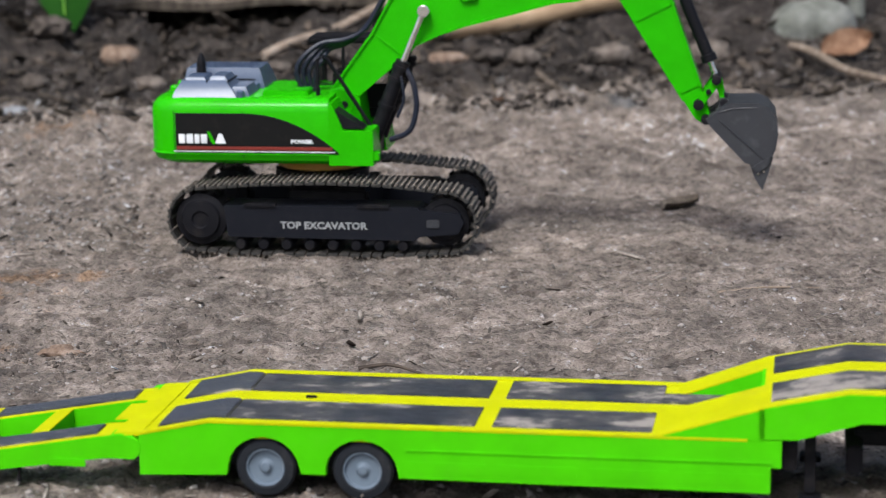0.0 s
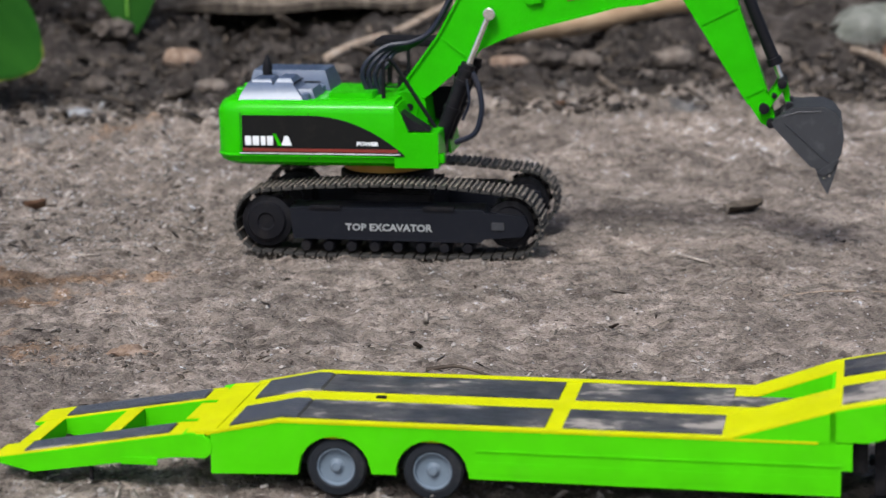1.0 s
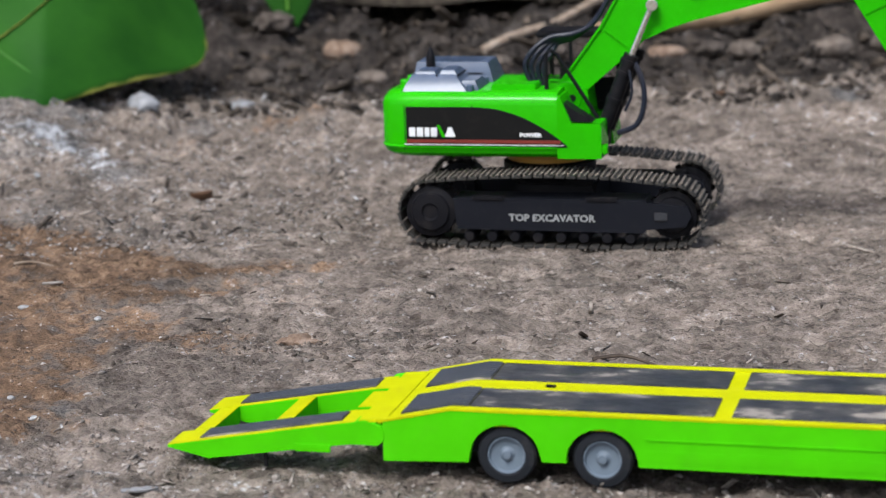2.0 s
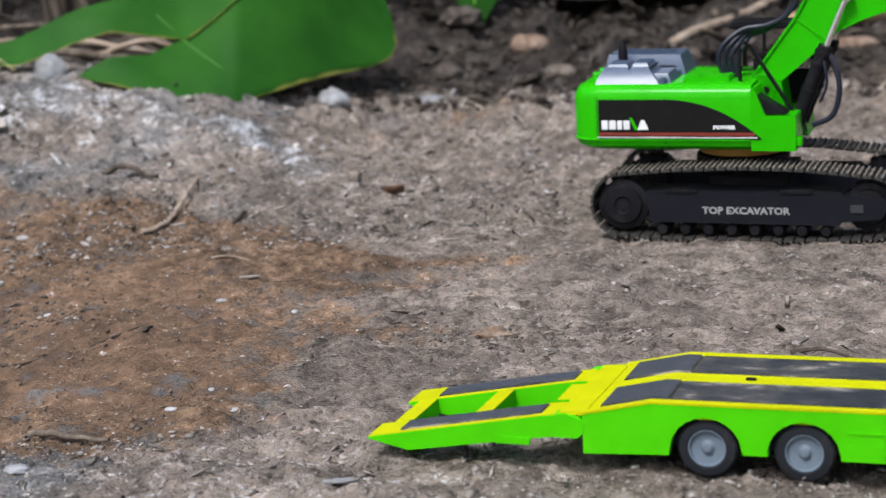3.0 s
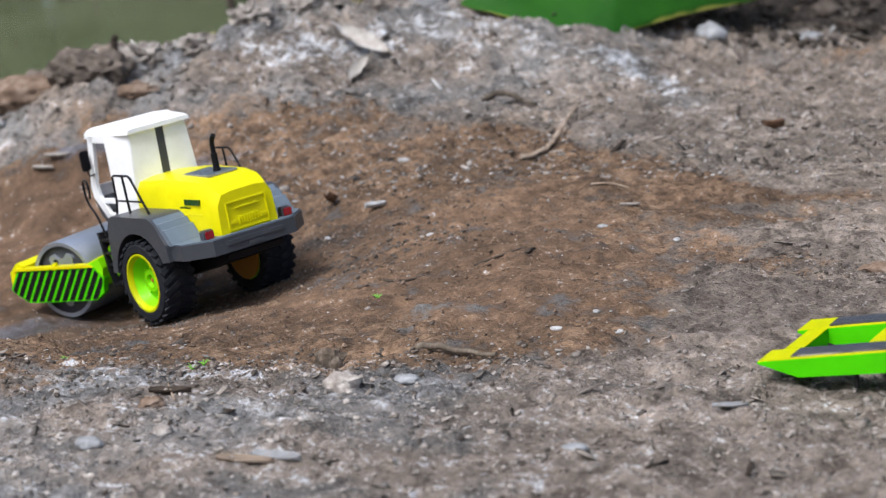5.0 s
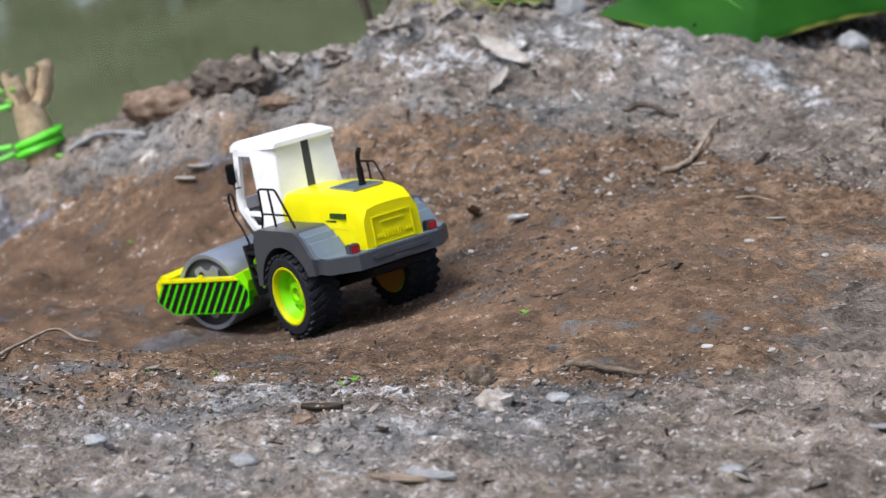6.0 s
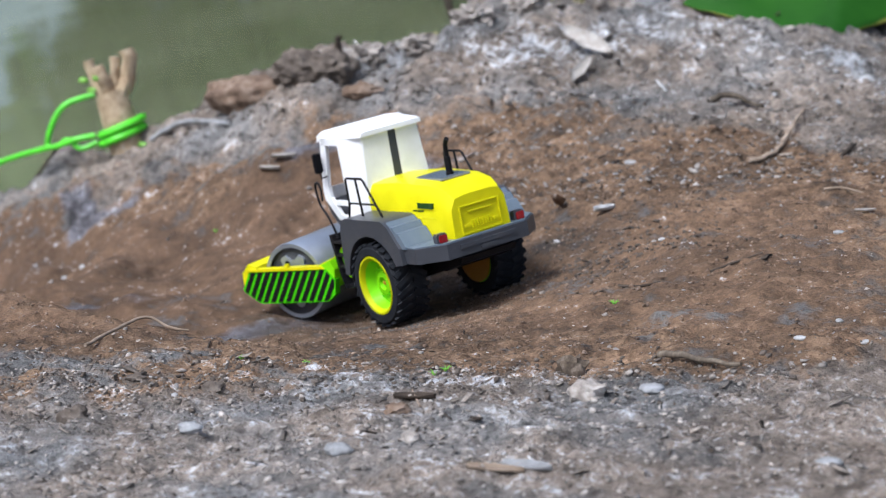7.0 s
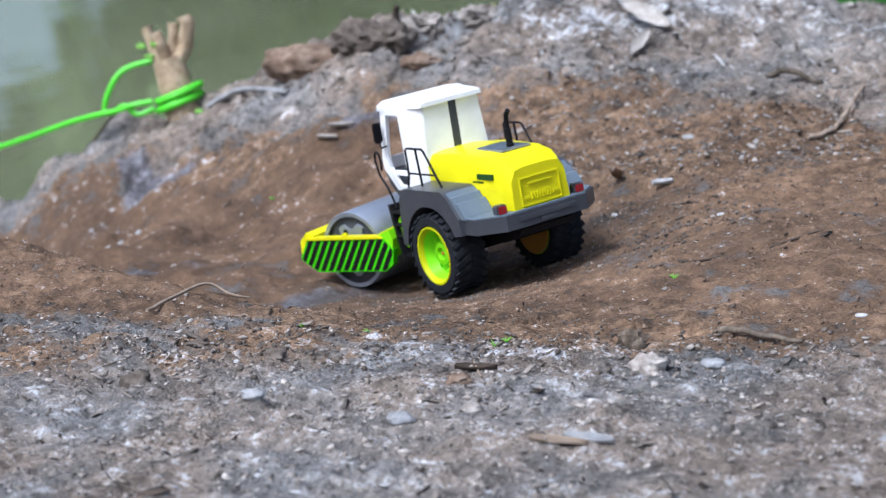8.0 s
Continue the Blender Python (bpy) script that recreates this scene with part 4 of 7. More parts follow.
def slab(bm, x0, x1, y0, y1, lift, thick, skew=0.0, cuts=()):
    """A sheet that follows the deck's slope."""
    xs = sorted({x0, x1, *[c for c in (-0.042, 0.285, 0.36, 0.42) if x0 < c < x1], *cuts})
    secs = []
    for x in xs:
        z = deck_z(x) + lift
        secs.append([(x, y0, z - thick), (x, y1, z - thick), (x, y1, z), (x, y0, z)])
    return loft(bm, secs)


def build_trailer(m):
    W = 0.137
    tr = thing("low_loader_trailer", m, "lime toy low-loader trailer, lit tops coloured yellow, black mats, ramp lowered", "trailer")
    # the light on top of deck, rims, wedges and neck is painted as yellow
    bm = B()
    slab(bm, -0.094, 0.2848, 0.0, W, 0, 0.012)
    deck = part("deck", bm, DECKY, tr, "lime loading deck coloured yellow as its lit top")
    # side skirts with wheel arches
    def arch(cx):
        r = 0.0275
        return [(cx + r * math.cos(a) * 0.98, 0.0215 + r * math.sin(a) * 0.92) for a in np.linspace(math.pi * 0.97, math.pi * 0.03, 11)]
    for y0, y1 in ((-0.003, 0.004), (W - 0.004, W + 0.003)):
        bm = B()
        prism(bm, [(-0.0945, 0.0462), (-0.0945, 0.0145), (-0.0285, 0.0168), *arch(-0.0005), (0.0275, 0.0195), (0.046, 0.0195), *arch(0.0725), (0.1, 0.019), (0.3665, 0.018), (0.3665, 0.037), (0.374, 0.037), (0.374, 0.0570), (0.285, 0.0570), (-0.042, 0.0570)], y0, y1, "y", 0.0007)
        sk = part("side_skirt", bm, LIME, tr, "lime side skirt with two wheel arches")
        s = -1 if y0 < 0 else 1
        for i in range(4):
            bm = B()
            box(bm, (0.135 + 0.066 * i, (y0 if s < 0 else y1), 0.0275), (0.058, 0.0006, 0.0095), 0.0002)
            part("skirt_panel", bm, LIME, sk)
        bm = B()
        box(bm, (0.236, (y0 if s < 0 else y1), 0.0405), (0.262, 0.0014, 0.0014), 0)
        part("skirt_trim", bm, LIME, sk)
        bm = B()
        loft(bm, [[(x, y0 - 0.0004, z - 0.0012), (x, y1 + 0.0004, z - 0.0012), (x, y1 + 0.0004, z + 0.0006), (x, y0 - 0.0004, z + 0.0006)] for x, z in ((-0.0945, 0.0462), (-0.042, 0.0572), (0.285, 0.0572), (0.35, 0.0572))])
        part("skirt_rim", bm, DECKY, sk)
    bm = B()
    box(bm, (0.14, W / 2, 0.033), (0.44, W - 0.01, 0.022), 0.002)
    part("underframe", bm, BLACK, tr)
    for x in (0.0, 0.0725):
        for y in (0.0075, W - 0.0075):
            small_wheel(tr, (x, y, 0.0225))
        bm = B()
        lathe(bm, [(0.004, 0.01), (0.004, W - 0.01)], 10, (x, 0, 0.0225))
        part("axle", bm, BLACK, tr)
    # rubber mats in two rows
    rows = ((0.008, 0.056), (0.083, 0.130))
    for y0, y1 in rows:
        for x0, x1 in ((-0.083, -0.030), (-0.029, 0.154), (0.167, 0.282 if y0 < 0.05 else 0.2845)):
            bm = B()
            slab(bm, x0, x1, y0, y1, 0.0012, 0.003)
            mt = part("rubber_mat", bm, MATM, deck, "dusty black ribbed rubber mat")
            if x1 < 0:
                for i in range(8):
                    bm = B()
                    y = y0 + (i + 0.5) * (y1 - y0) / 8
                    slab(bm, x0 + 0.001, x1 - 0.001, y - 0.0011, y + 0.0011, 0.0026, 0.002)
                    part("rib", bm, MATRIB, mt)
    bm = B()
    box(bm, (0.02, 0.07, 0.0572), (0.008, 0.004, 0.002), 0.0005)
    part("latch_pocket", bm, BLACK, deck)
    # wedges where the neck begins
    for y0, y1, x0 in ((-0.003, 0.058, 0.285), (0.106, W + 0.003, 0.298)):
        bm = B()
        prism(bm, [(x0, 0.0562), (0.362, 0.0798), (0.362, 0.0562)], y0, y1, "y", 0.0006)
        wd = part("neck_wedge", bm, LIME, tr)
        bm = B()
        loft(bm, [[(x, y0, z), (x, y1, z), (x, y1, z + 0.0012), (x, y0, z + 0.0012)] for x, z in ((x0 - 0.004, 0.0552), (0.3615, 0.0796))])
        part("wedge_top", bm, DECKY, wd)
    bm = B()
    slab(bm, 0.285, 0.362, 0.0, W, 0, 0.012)
    for v in bm.verts:
        v.co.z = 0.0565 if v.co.z > deck_z(v.co.x) - 0.006 else 0.0445
    part("neck_floor", bm, DECKY, tr)
    bm = B()
    prism(bm, [(0.2848, 0.054), (0.2848, 0.0584), (0.354, 0.0584), (0.354, 0.054)], 0.083, 0.1055, "y", 0.0003)
    part("rubber_mat", bm, MATM, tr, "dusty black rubber mat")
    bm = B()
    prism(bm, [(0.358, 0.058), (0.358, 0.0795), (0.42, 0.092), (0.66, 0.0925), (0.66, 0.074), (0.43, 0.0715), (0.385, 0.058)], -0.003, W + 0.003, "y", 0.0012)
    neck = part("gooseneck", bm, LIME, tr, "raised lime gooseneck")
    bm = B()
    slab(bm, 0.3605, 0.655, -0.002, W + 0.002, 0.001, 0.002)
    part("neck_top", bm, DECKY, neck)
    for y0, y1 in rows:
        bm = B()
        slab(bm, 0.366, 0.65, y0 + 0.002, y1, 0.0022, 0.003)
        mt = part("rubber_mat", bm, MATM, neck, "dusty black rubber mat")
    bm = B()
    box(bm, (0.377, W / 2, 0.045), (0.016, W - 0.02, 0.03), 0.002)
    part("neck_bulkhead", bm, BLACK, tr)
    for y in (0.02, W - 0.02):
        bm = B()
        box(bm, (0.394, y, 0.038), (0.008, 0.008, 0.05), 0.001)
        box(bm, (0.394, y, 0.009), (0.016, 0.014, 0.005), 0.001)
        part("landing_leg", bm, BLACK, tr)
    # folding ramp
    t0, t1 = -0.268, -0.099
    def rz(x):
        return float(np.interp(x, [t0, -0.125, t1], [0.0185, 0.0425, 0.0445]))
    rp = new("loading_ramp", None)
    rp.parent = tr
    rp["label"] = "lime folding loading ramp lowered to the ground"
    def beam(x0, x1, y0, y1, drop=0.012):
        bm = B()
        secs = []
        for x in sorted({x0, x1, *[c for c in (-0.235, -0.125) if x0 < c < x1]}):
            z = rz(x)
            b = max(0.0095 + 0.06 * max(0, x + 0.235), z - 0.017)
            b = z - 0.0015 if x <= t0 + 0.001 else b
            secs.append([(x, y0, b), (x, y1, b), (x, y1, z), (x, y0, z)])
        loft(bm, secs)
        bev(bm, bm.faces[:], 0.0006)
        return bm
    def ramp_bar(name, x0, x1, y0, y1):
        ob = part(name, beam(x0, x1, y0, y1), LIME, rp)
        # thin cap that carries the yellow of the bar's lit top
        bm = B()
        xs = sorted({x0, x1, *[c for c in (-0.235, -0.125) if x0 < c < x1]})
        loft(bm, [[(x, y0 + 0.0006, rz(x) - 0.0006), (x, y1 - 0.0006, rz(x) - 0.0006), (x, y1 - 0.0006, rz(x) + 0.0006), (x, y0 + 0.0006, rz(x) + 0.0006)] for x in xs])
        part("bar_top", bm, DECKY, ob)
        return ob
    for y0, y1 in ((-0.003, 0.032), (0.092, 0.128)):
        sb = ramp_bar("side_beam", t0, t1, y0, y1)
        bm = B()
        secs = [[(x, y0 + 0.006, rz(x) - 0.001), (x, y1 - 0.006, rz(x) - 0.001), (x, y1 - 0.006, rz(x) + 0.0016), (x, y0 + 0.006, rz(x) + 0.0016)] for x in (-0.243, -0.128)]
        loft(bm, secs)
        part("rubber_mat", bm, MATM, sb, "black ribbed rubber mat")
        for i in range(6):
            y = y0 + 0.009 + (y1 - y0 - 0.018) * i / 5
            bm = B()
            loft(bm, [[(x, y - 0.001, rz(x) + 0.001), (x, y + 0.001, rz(x) + 0.001), (x, y + 0.001, rz(x) + 0.0025), (x, y - 0.001, rz(x) + 0.0025)] for x in (-0.242, -0.129)])
            part("rubber_rib", bm, MATRIB, sb)
    ramp_bar("tip_bar", t0 + 0.010, t0 + 0.026, 0.032, 0.092)
    ramp_bar("cross_bar", -0.190, -0.176, 0.032, 0.092)
    ramp_bar("hinge_bar", -0.126, -0.112, 0.04, 0.084)
    bm = B()
    lathe(bm, [(0.0085, -0.0035), (0.009, -0.0028), (0.009, W - 0.002), (0.0085, W - 0.001)], 20, (-0.102, 0, 0.0345))
    part("hinge_barrel", bm, LIME, rp)
    for y0, y1 in ((-0.0036, 0.012), (W - 0.014, W + 0.0006)):
        bm = B()
        prism(bm, [(-0.122, 0.0262), (-0.122, 0.0428), *[(-0.1095 + 0.0135 * math.sin(a), 0.0315 + 0.0135 * math.cos(a)) for a in np.linspace(0, 1.75, 9)], (-0.0985, 0.0262)], y0, y1, "y", 0.0006)
        part("hinge_cheek", bm, LIME, rp)
    bm = B()
    loft(bm, [[(x, -0.001, z - 0.003), (x, W - 0.002, z - 0.003), (x, W - 0.002, z), (x, -0.001, z)] for x, z in ((-0.1135, 0.0452), (-0.1, 0.0464), (-0.0925, 0.0468))])
    part("hinge_cover", bm, DECKY, rp)
    bm = B()
    box(bm, (-0.15, -0.0035, 0.022), (0.028, 0.002, 0.006), 0.0005)
    part("ramp_bracket", bm, LIME, rp)
    bm = B()
    tube(bm, [(-0.19, 0.002, 0.015), (-0.19, 0.002, 0.004)], 0.0018, 8)
    part("ramp_foot", bm, BLACK, rp)
    return tr


TRAILER = Matrix.Translation((0.1886, 1.6198, 0.0)) @ Matrix.Rotation(-0.335, 4, "Z")
build_trailer(TRAILER)


def build_tractor(m):
    """The rear end of the lorry under the trailer's neck."""
    tk = thing("lorry_tractor", m, "black rear chassis of a toy lorry under the trailer neck", "lorry")
    bm = B()
    box(bm, (0.57, 0.0685, 0.048), (0.2, 0.05, 0.018), 0.002)
    part("chassis", bm, BLACK, tk)
    bm = B()
    lathe(bm, [(0.028, 0.0572), (0.03, 0.0575), (0.03, 0.0705), (0.012, 0.0735)], 24, (0.53, 0.0685, 0), "z")
    part("fifth_wheel", bm, BLACK, tk)
    for x in (0.49, 0.565):
        for y in (0.010, 0.127):
            small_wheel(tk, (x, y, 0.0265), 0.0265, 0.022)
        bm = B()
        lathe(bm, [(0.004, 0.01), (0.004, 0.127)], 10, (x, 0, 0.0265))
        part("axle", bm, BLACK, tk)
    bm = B()
    box(bm, (0.425, 0.0685, 0.036), (0.012, 0.09, 0.022), 0.002)
    box(bm, (0.455, 0.0685, 0.046), (0.06, 0.04, 0.012), 0.001)
    part("rear_crossmember", bm, BLACK, tk)
    return tk


build_tractor(TRAILER)


# ---- excavator ----
def strip(bm, line, a, b, t):
    """A bent plate that follows a line in the upright plane, t thick."""
    p = [Vector((x, z)) for x, z in line]
    off = []
    for i in range(len(p)):
        d = (p[min(i + 1, len(p) - 1)] - p[max(i - 1, 0)]).normalized()
        off.append(Vector((-d.y, d.x)) * (t / 2))
    return prism(bm, [tuple(q + o) for q, o in zip(p, off)] + [tuple(q - o) for q, o in zip(p, off)][::-1], a, b, "y")


def track_loop():
    """The outline of a crawler track in its own plane, evenly stepped."""
    rc, fc, r = (-0.088, 0.0405), (0.179, 0.0395), 0.0345
    pts = []
    for a in np.linspace(radians(250), radians(95), 14):
        pts.append((rc[0] + r * math.cos(a), rc[1] + r * math.sin(a)))
    pts += [(-0.03, 0.0795), (0.04, 0.082), (0.11, 0.0805)]
    for a in np.linspace(radians(75), radians(-65), 14):
        pts.append((fc[0] + r * math.cos(a), fc[1] + r * math.sin(a)))
    pts += [(0.15, 0.0045), (0.09, 0.0035), (0.02, 0.0035), (-0.045, 0.0045)]
    pts.append(pts[0])
    p = np.array(pts)
    seg = np.r_[0, np.cumsum(np.hypot(*np.diff(p, axis=0).T))]
    n = 62
    s = np.linspace(0, seg[-1], n, endpoint=False)
    return np.stack([np.interp(s, seg, p[:, 0]), np.interp(s, seg, p[:, 1])], -1), seg[-1] / n


def build_track(ex, y0, w=0.05):
    loop, pitch = track_loop()
    n = len(loop)
    bm = B()
    box(bm, (0, 0, 0), (pitch * 0.86, w, 0.0028), 0.0004)
    box(bm, (-pitch * 0.24, 0, 0.0022), (pitch * 0.2, w, 0.0026), 0.0003)
    box(bm, (pitch * 0.24, 0, 0.0019), (pitch * 0.16, w, 0.002), 0.0003)
    shoe = to_mesh("track_shoe", bm, TRACKM)
    shoe.materials.append(CLEATM)
    for f in shoe.polygons:
        f.material_index = 1 if f.center.z > 0.0021 else 0
    fr = B()
    prism(fr, [(-0.058, 0.022), (-0.062, 0.056), (0.150, 0.056), (0.153, 0.053), (0.196, 0.050), (0.2, 0.04), (0.194, 0.028), (0.152, 0.024), (0.148, 0.02)], y0 - 0.0, y0 + w - 0.006, "y", 0.001)
    tf = part("track_frame", fr, FRAMEM, ex, "black crawler frame with a dusty segmented track")
    for i in range(n):
        a, b = loop[i - 1], loop[(i + 1) % n]
        ang = math.atan2(b[1] - a[1], b[0] - a[0])
        ob = new("track_shoe", shoe)
        ob.parent = tf
        ob.matrix_local = Matrix.Translation((loop[i][0], y0 + w / 2 - 0.004, loop[i][1])) @ Matrix.Rotation(-ang, 4, "Y")
    for c, r, dip in (((-0.088, 0.0405), 0.028, 0.004), ((0.179, 0.0395), 0.026, 0.010)):
        bm = B()
        lathe(bm, [(r * 0.3, dip - 0.004), (r * 0.35, dip - 0.006), (r * 0.72, dip - 0.005), (r * 0.78, dip - 0.002), (r, dip), (r, w - 0.012)], 24, (c[0], y0, c[1]))
        for k in range(12):
            a = 2 * math.pi * k / 12
            box(bm, (c[0] + r * math.cos(a), y0 + w / 2, c[1] + r * math.sin(a)), (0.006, 0.012, 0.005), 0, Matrix.Rotation(-a, 3, "Y"))
        part("sprocket", bm, BLACK, tf)
    for k in range(8):
        bm = B()
        x = -0.045 + 0.0255 * k
        lathe(bm, [(0.003, -0.003), (0.005, -0.003), (0.0065, 0.0), (0.0065, w - 0.014)], 16, (x, y0 + 0.004, 0.0135))
        part("track_roller", bm, BLACK, tf)
    for x0, x1, z in ((-0.04, -0.005, 0.0565), (0.085, 0.12, 0.0565)):
        bm = B()
        box(bm, ((x0 + x1) / 2, y0 + 0.004, z), (x1 - x0, 0.012, 0.004), 0.0008)
        part("frame_bracket", bm, BLACK, tf)
    bm = B()
    box(bm, (0.167, y0 - 0.0008, 0.039), (0.014, 0.002, 0.009), 0.0008)
    part("tensioner_slot", bm, BUCKETM, tf)
    return tf


def build_excavator(m):
    ex = thing("excavator", m, "bright green toy crawler excavator with dusty black tracks", "excavator")
    tn = build_track(ex, 0.0)
    lettering("TOP EXCAVATOR", 0.0106, DECALGREY, tn, Matrix.Translation((0.0, -0.0006, 0.032)) @ Matrix.Rotation(radians(90), 4, "X"), bold=0.0003, width=0.0958, label="raised pale grey lettering")
    build_track(ex, 0.147)
    bm = B()
    box(bm, (0.045, 0.1, 0.05), (0.09, 0.11, 0.036), 0.004)
    lathe(bm, [(0.05, 0.066), (0.052, 0.07), (0.052, 0.084), (0.045, 0.087)], 40, (0.03, 0.095, 0), "z")
    part("undercarriage", bm, BLACK, ex)
    bm = B()
    lathe(bm, [(0.046, 0.086), (0.048, 0.087), (0.048, 0.096), (0.042, 0.099)], 40, (0.03, 0.095, 0), "z")
    part("turntable", bm, ORANGE, ex, "dull golden turntable ring")
    # upper body
    y0, y1 = 0.018, 0.178
    zb, zt = 0.097, 0.170
    def outline(g):
        """Plan outline of the house, inset by g."""
        r = 0.03
        xa, xb = -0.149 + g, 0.052
        pts = []
        for a in np.linspace(radians(270), radians(180), 8):
            pts.append((xa + r + r * math.cos(a), y0 + g + r + r * math.sin(a)))
        for a in np.linspace(radians(180), radians(90), 8):
            pts.append((xa + r + r * math.cos(a), y1 - g - r + r * math.sin(a)))
        return pts + [(xb, y1 - g), (xb, y0 + g)]
    bm = B()
    loft(bm, [[(x, y, z) for x, y in outline(g)] for g, z in ((0.016, zb), (0.008, zb + 0.0015), (0.002, zb + 0.006), (0.0, zb + 0.0115), (-0.001, zb + 0.0125), (-0.001, zb + 0.0135), (0.0, zb + 0.0145), (0.0, zt - 0.014), (0.0015, zt - 0.008), (0.005, zt - 0.003), (0.009, zt - 0.0008), (0.014, zt))])
    house = part("house", bm, GREEN, ex, "glossy green rounded engine house")
    for x in (-0.1185, -0.042):
        bm = B()
        box(bm, (x, y0 + 0.0002, (zb + zt) / 2 - 0.002), (0.0008, 0.0014, zt - zb - 0.022), 0)
        part("panel_joint", bm, STRIPE, house)
    bm = B()
    prism(bm, [(0.052, zb + 0.001), (0.052, zt - 0.004), (0.0555, zt - 0.004), (0.068, 0.1365), (0.0995, 0.1365), (0.1005, 0.134), (0.1005, zb + 0.001)], y0, y0 + 0.05, "y", 0.0015)
    part("side_platform", bm, GREEN, house)
    bm = B()
    prism(bm, [(0.0565, zt - 0.010), (0.0675, 0.138), (0.09, 0.138)], y0 + 0.004, y0 + 0.03, "y", 0.0005)
    part("platform_guard", bm, BLACK, house)
    bm = B()
    box(bm, (0.103, y0 + 0.008, 0.108), (0.007, 0.012, 0.010), 0.001)
    part("corner_lug", bm, GREEN, house)
    bm = B()
    prism(bm, [(0.05, zb + 0.001), (0.05, 0.135), (0.095, 0.135), (0.10, zb + 0.001)], y1 - 0.062, y1, "y", 0.0015)
    part("cab_base", bm, GREEN, house)
    bm = B()
    box(bm, (0.072, 0.097, 0.112), (0.05, 0.062, 0.03), 0.003)
    part("boom_mount_floor", bm, BLACK, house)
    # side decal
    bm = B()
    pts = [(-0.1168, 0.1105), (-0.1168, 0.1545)]
    pts += [(-0.1168 + 0.075 + 0.105 * t, 0.1545 - 0.0425 * t ** 2.1) for t in np.linspace(0, 1, 14)]
    pts += [(0.0632, 0.1105)]
    prism(bm, pts, y0 - 0.0008, y0 + 0.0004, "y")
    dec = part("side_decal", bm, STRIPE, house, "black swoosh decal with a red line")
    bm = B()
    box(bm, (-0.03, y0 - 0.001, 0.1165), (0.172, 0.0012, 0.0036), 0)
    part("red_line", bm, DECALRED, dec)
    bm = B()
    box(bm, (-0.03, y0 - 0.0011, 0.1128), (0.178, 0.0012, 0.0008), 0)
    part("pale_line", bm, DECALWHITE, dec)
    mtx = Matrix.Translation((0.0, y0 - 0.0011, 0.1215)) @ Matrix.Rotation(radians(90), 4, "X")
    lettering("POWER", 0.0055, DECALWHITE, dec, Matrix.Translation((0.011, y0 - 0.0011, 0.1223)) @ Matrix.Rotation(radians(90), 4, "X"), bold=0.0003, width=0.0245)
    bm = B()
    x = -0.114
    for wd in (0.0085, 0.009, 0.007, 0.0085):
        box(bm, (x + wd / 2, y0 - 0.0012, 0.1265), (wd - 0.0012, 0.0012, 0.0105), 0.0008)
        x += wd
    prism(bm, [(x + 0.008, 0.1215), (x + 0.012, 0.132), (x + 0.016, 0.132), (x + 0.020, 0.1215)], y0 - 0.0018, y0 - 0.0006, "y")
    bm2 = B()
    prism(bm2, [(x - 0.001, 0.1345), (x + 0.002, 0.1345), (x + 0.009, 0.121), (x + 0.005, 0.121)], y0 - 0.0019, y0 - 0.0006, "y")
    part("brand_mark", bm, DECALWHITE, dec, "white block brand mark")
    part("brand_slash", bm2, GREEN, dec)
    # engine covers on the roof
    def hump(bm, xa, xb, ya, yb, z, h, t=0.012):
        loft(bm, [[(xa, ya, z), (xb, ya, z), (xb, yb, z), (xa, yb, z)], [(xa + t * 0.2, ya + t * 0.3, z + h * 0.45), (xb - t * 0.4, ya + t * 0.3, z + h * 0.45), (xb - t * 0.4, yb - t * 0.3, z + h * 0.45), (xa + t * 0.2, yb - t * 0.3, z + h * 0.45)], [(xa + t * 0.5, ya + t, z + h), (xb - t, ya + t, z + h), (xb - t, yb - t, z + h), (xa + t * 0.5, yb - t, z + h)]])
        return bm
    bm = hump(B(), -0.123, -0.05, y0 + 0.012, y0 + 0.078, zt - 0.001, 0.0175, 0.016)
    bev(bm, bm.faces[:], 0.003, 3)
    cv = part("engine_cover", bm, SILVER, ex, "silver plastic engine cover")
    for xa, xb, ya, yb, za, zc, t in ((-0.112, -0.088, 0.03, 0.068, 0.0155, 0.004, 0.003), (-0.084, -0.064, 0.028, 0.07, 0.0155, 0.0055, 0.004), (-0.06, -0.038, 0.02, 0.072, -0.001, 0.011, 0.005)):
        bm = hump(B(), xa, xb, y0 + ya, y0 + yb, zt + za, zc, t)
        bev(bm, bm.faces[:], 0.0012)
        part("cover_step", bm, SILVER, cv)
    for x in (-0.0865, -0.0625):
        bm = B()
        box(bm, (x, y0 + 0.046, zt + 0.0158), (0.001, 0.044, 0.0022), 0)
        part("cover_joint", bm, BLACK, cv)
    bm = hump(B(), -0.128, -0.034, y0 + 0.084, y0 + 0.15, zt - 0.001, 0.0225, 0.008)
    bev(bm, bm.faces[:], 0.004, 3)
    c2 = part("radiator_cover", bm, SILVER, ex, "silver vented radiator cover")
    bm = B()
    box(bm, (-0.081, y0 + 0.087, zt + 0.0095), (0.07, 0.003, 0.0012), 0)
    part("cover_joint", bm, BLACK, c2)
    for i in range(11):
        bm = B()
        box(bm, (-0.114 + 0.006 * i, y0 + 0.117, zt + 0.0215), (0.0026, 0.04, 0.0022), 0.0005)
        part("vent_slat", bm, SILVER, c2)
    for x in (-0.043, -0.047):
        bm = B()
        lathe(bm, [(0.0042, zt - 0.001), (0.0042, zt + 0.006), (0.003, zt + 0.007)], 12, (x, y0 + (0.078 if x > -0.045 else 0.016), 0), "z")
        part("cover_bolt", bm, SILVER, c2 if x > -0.045 else cv)
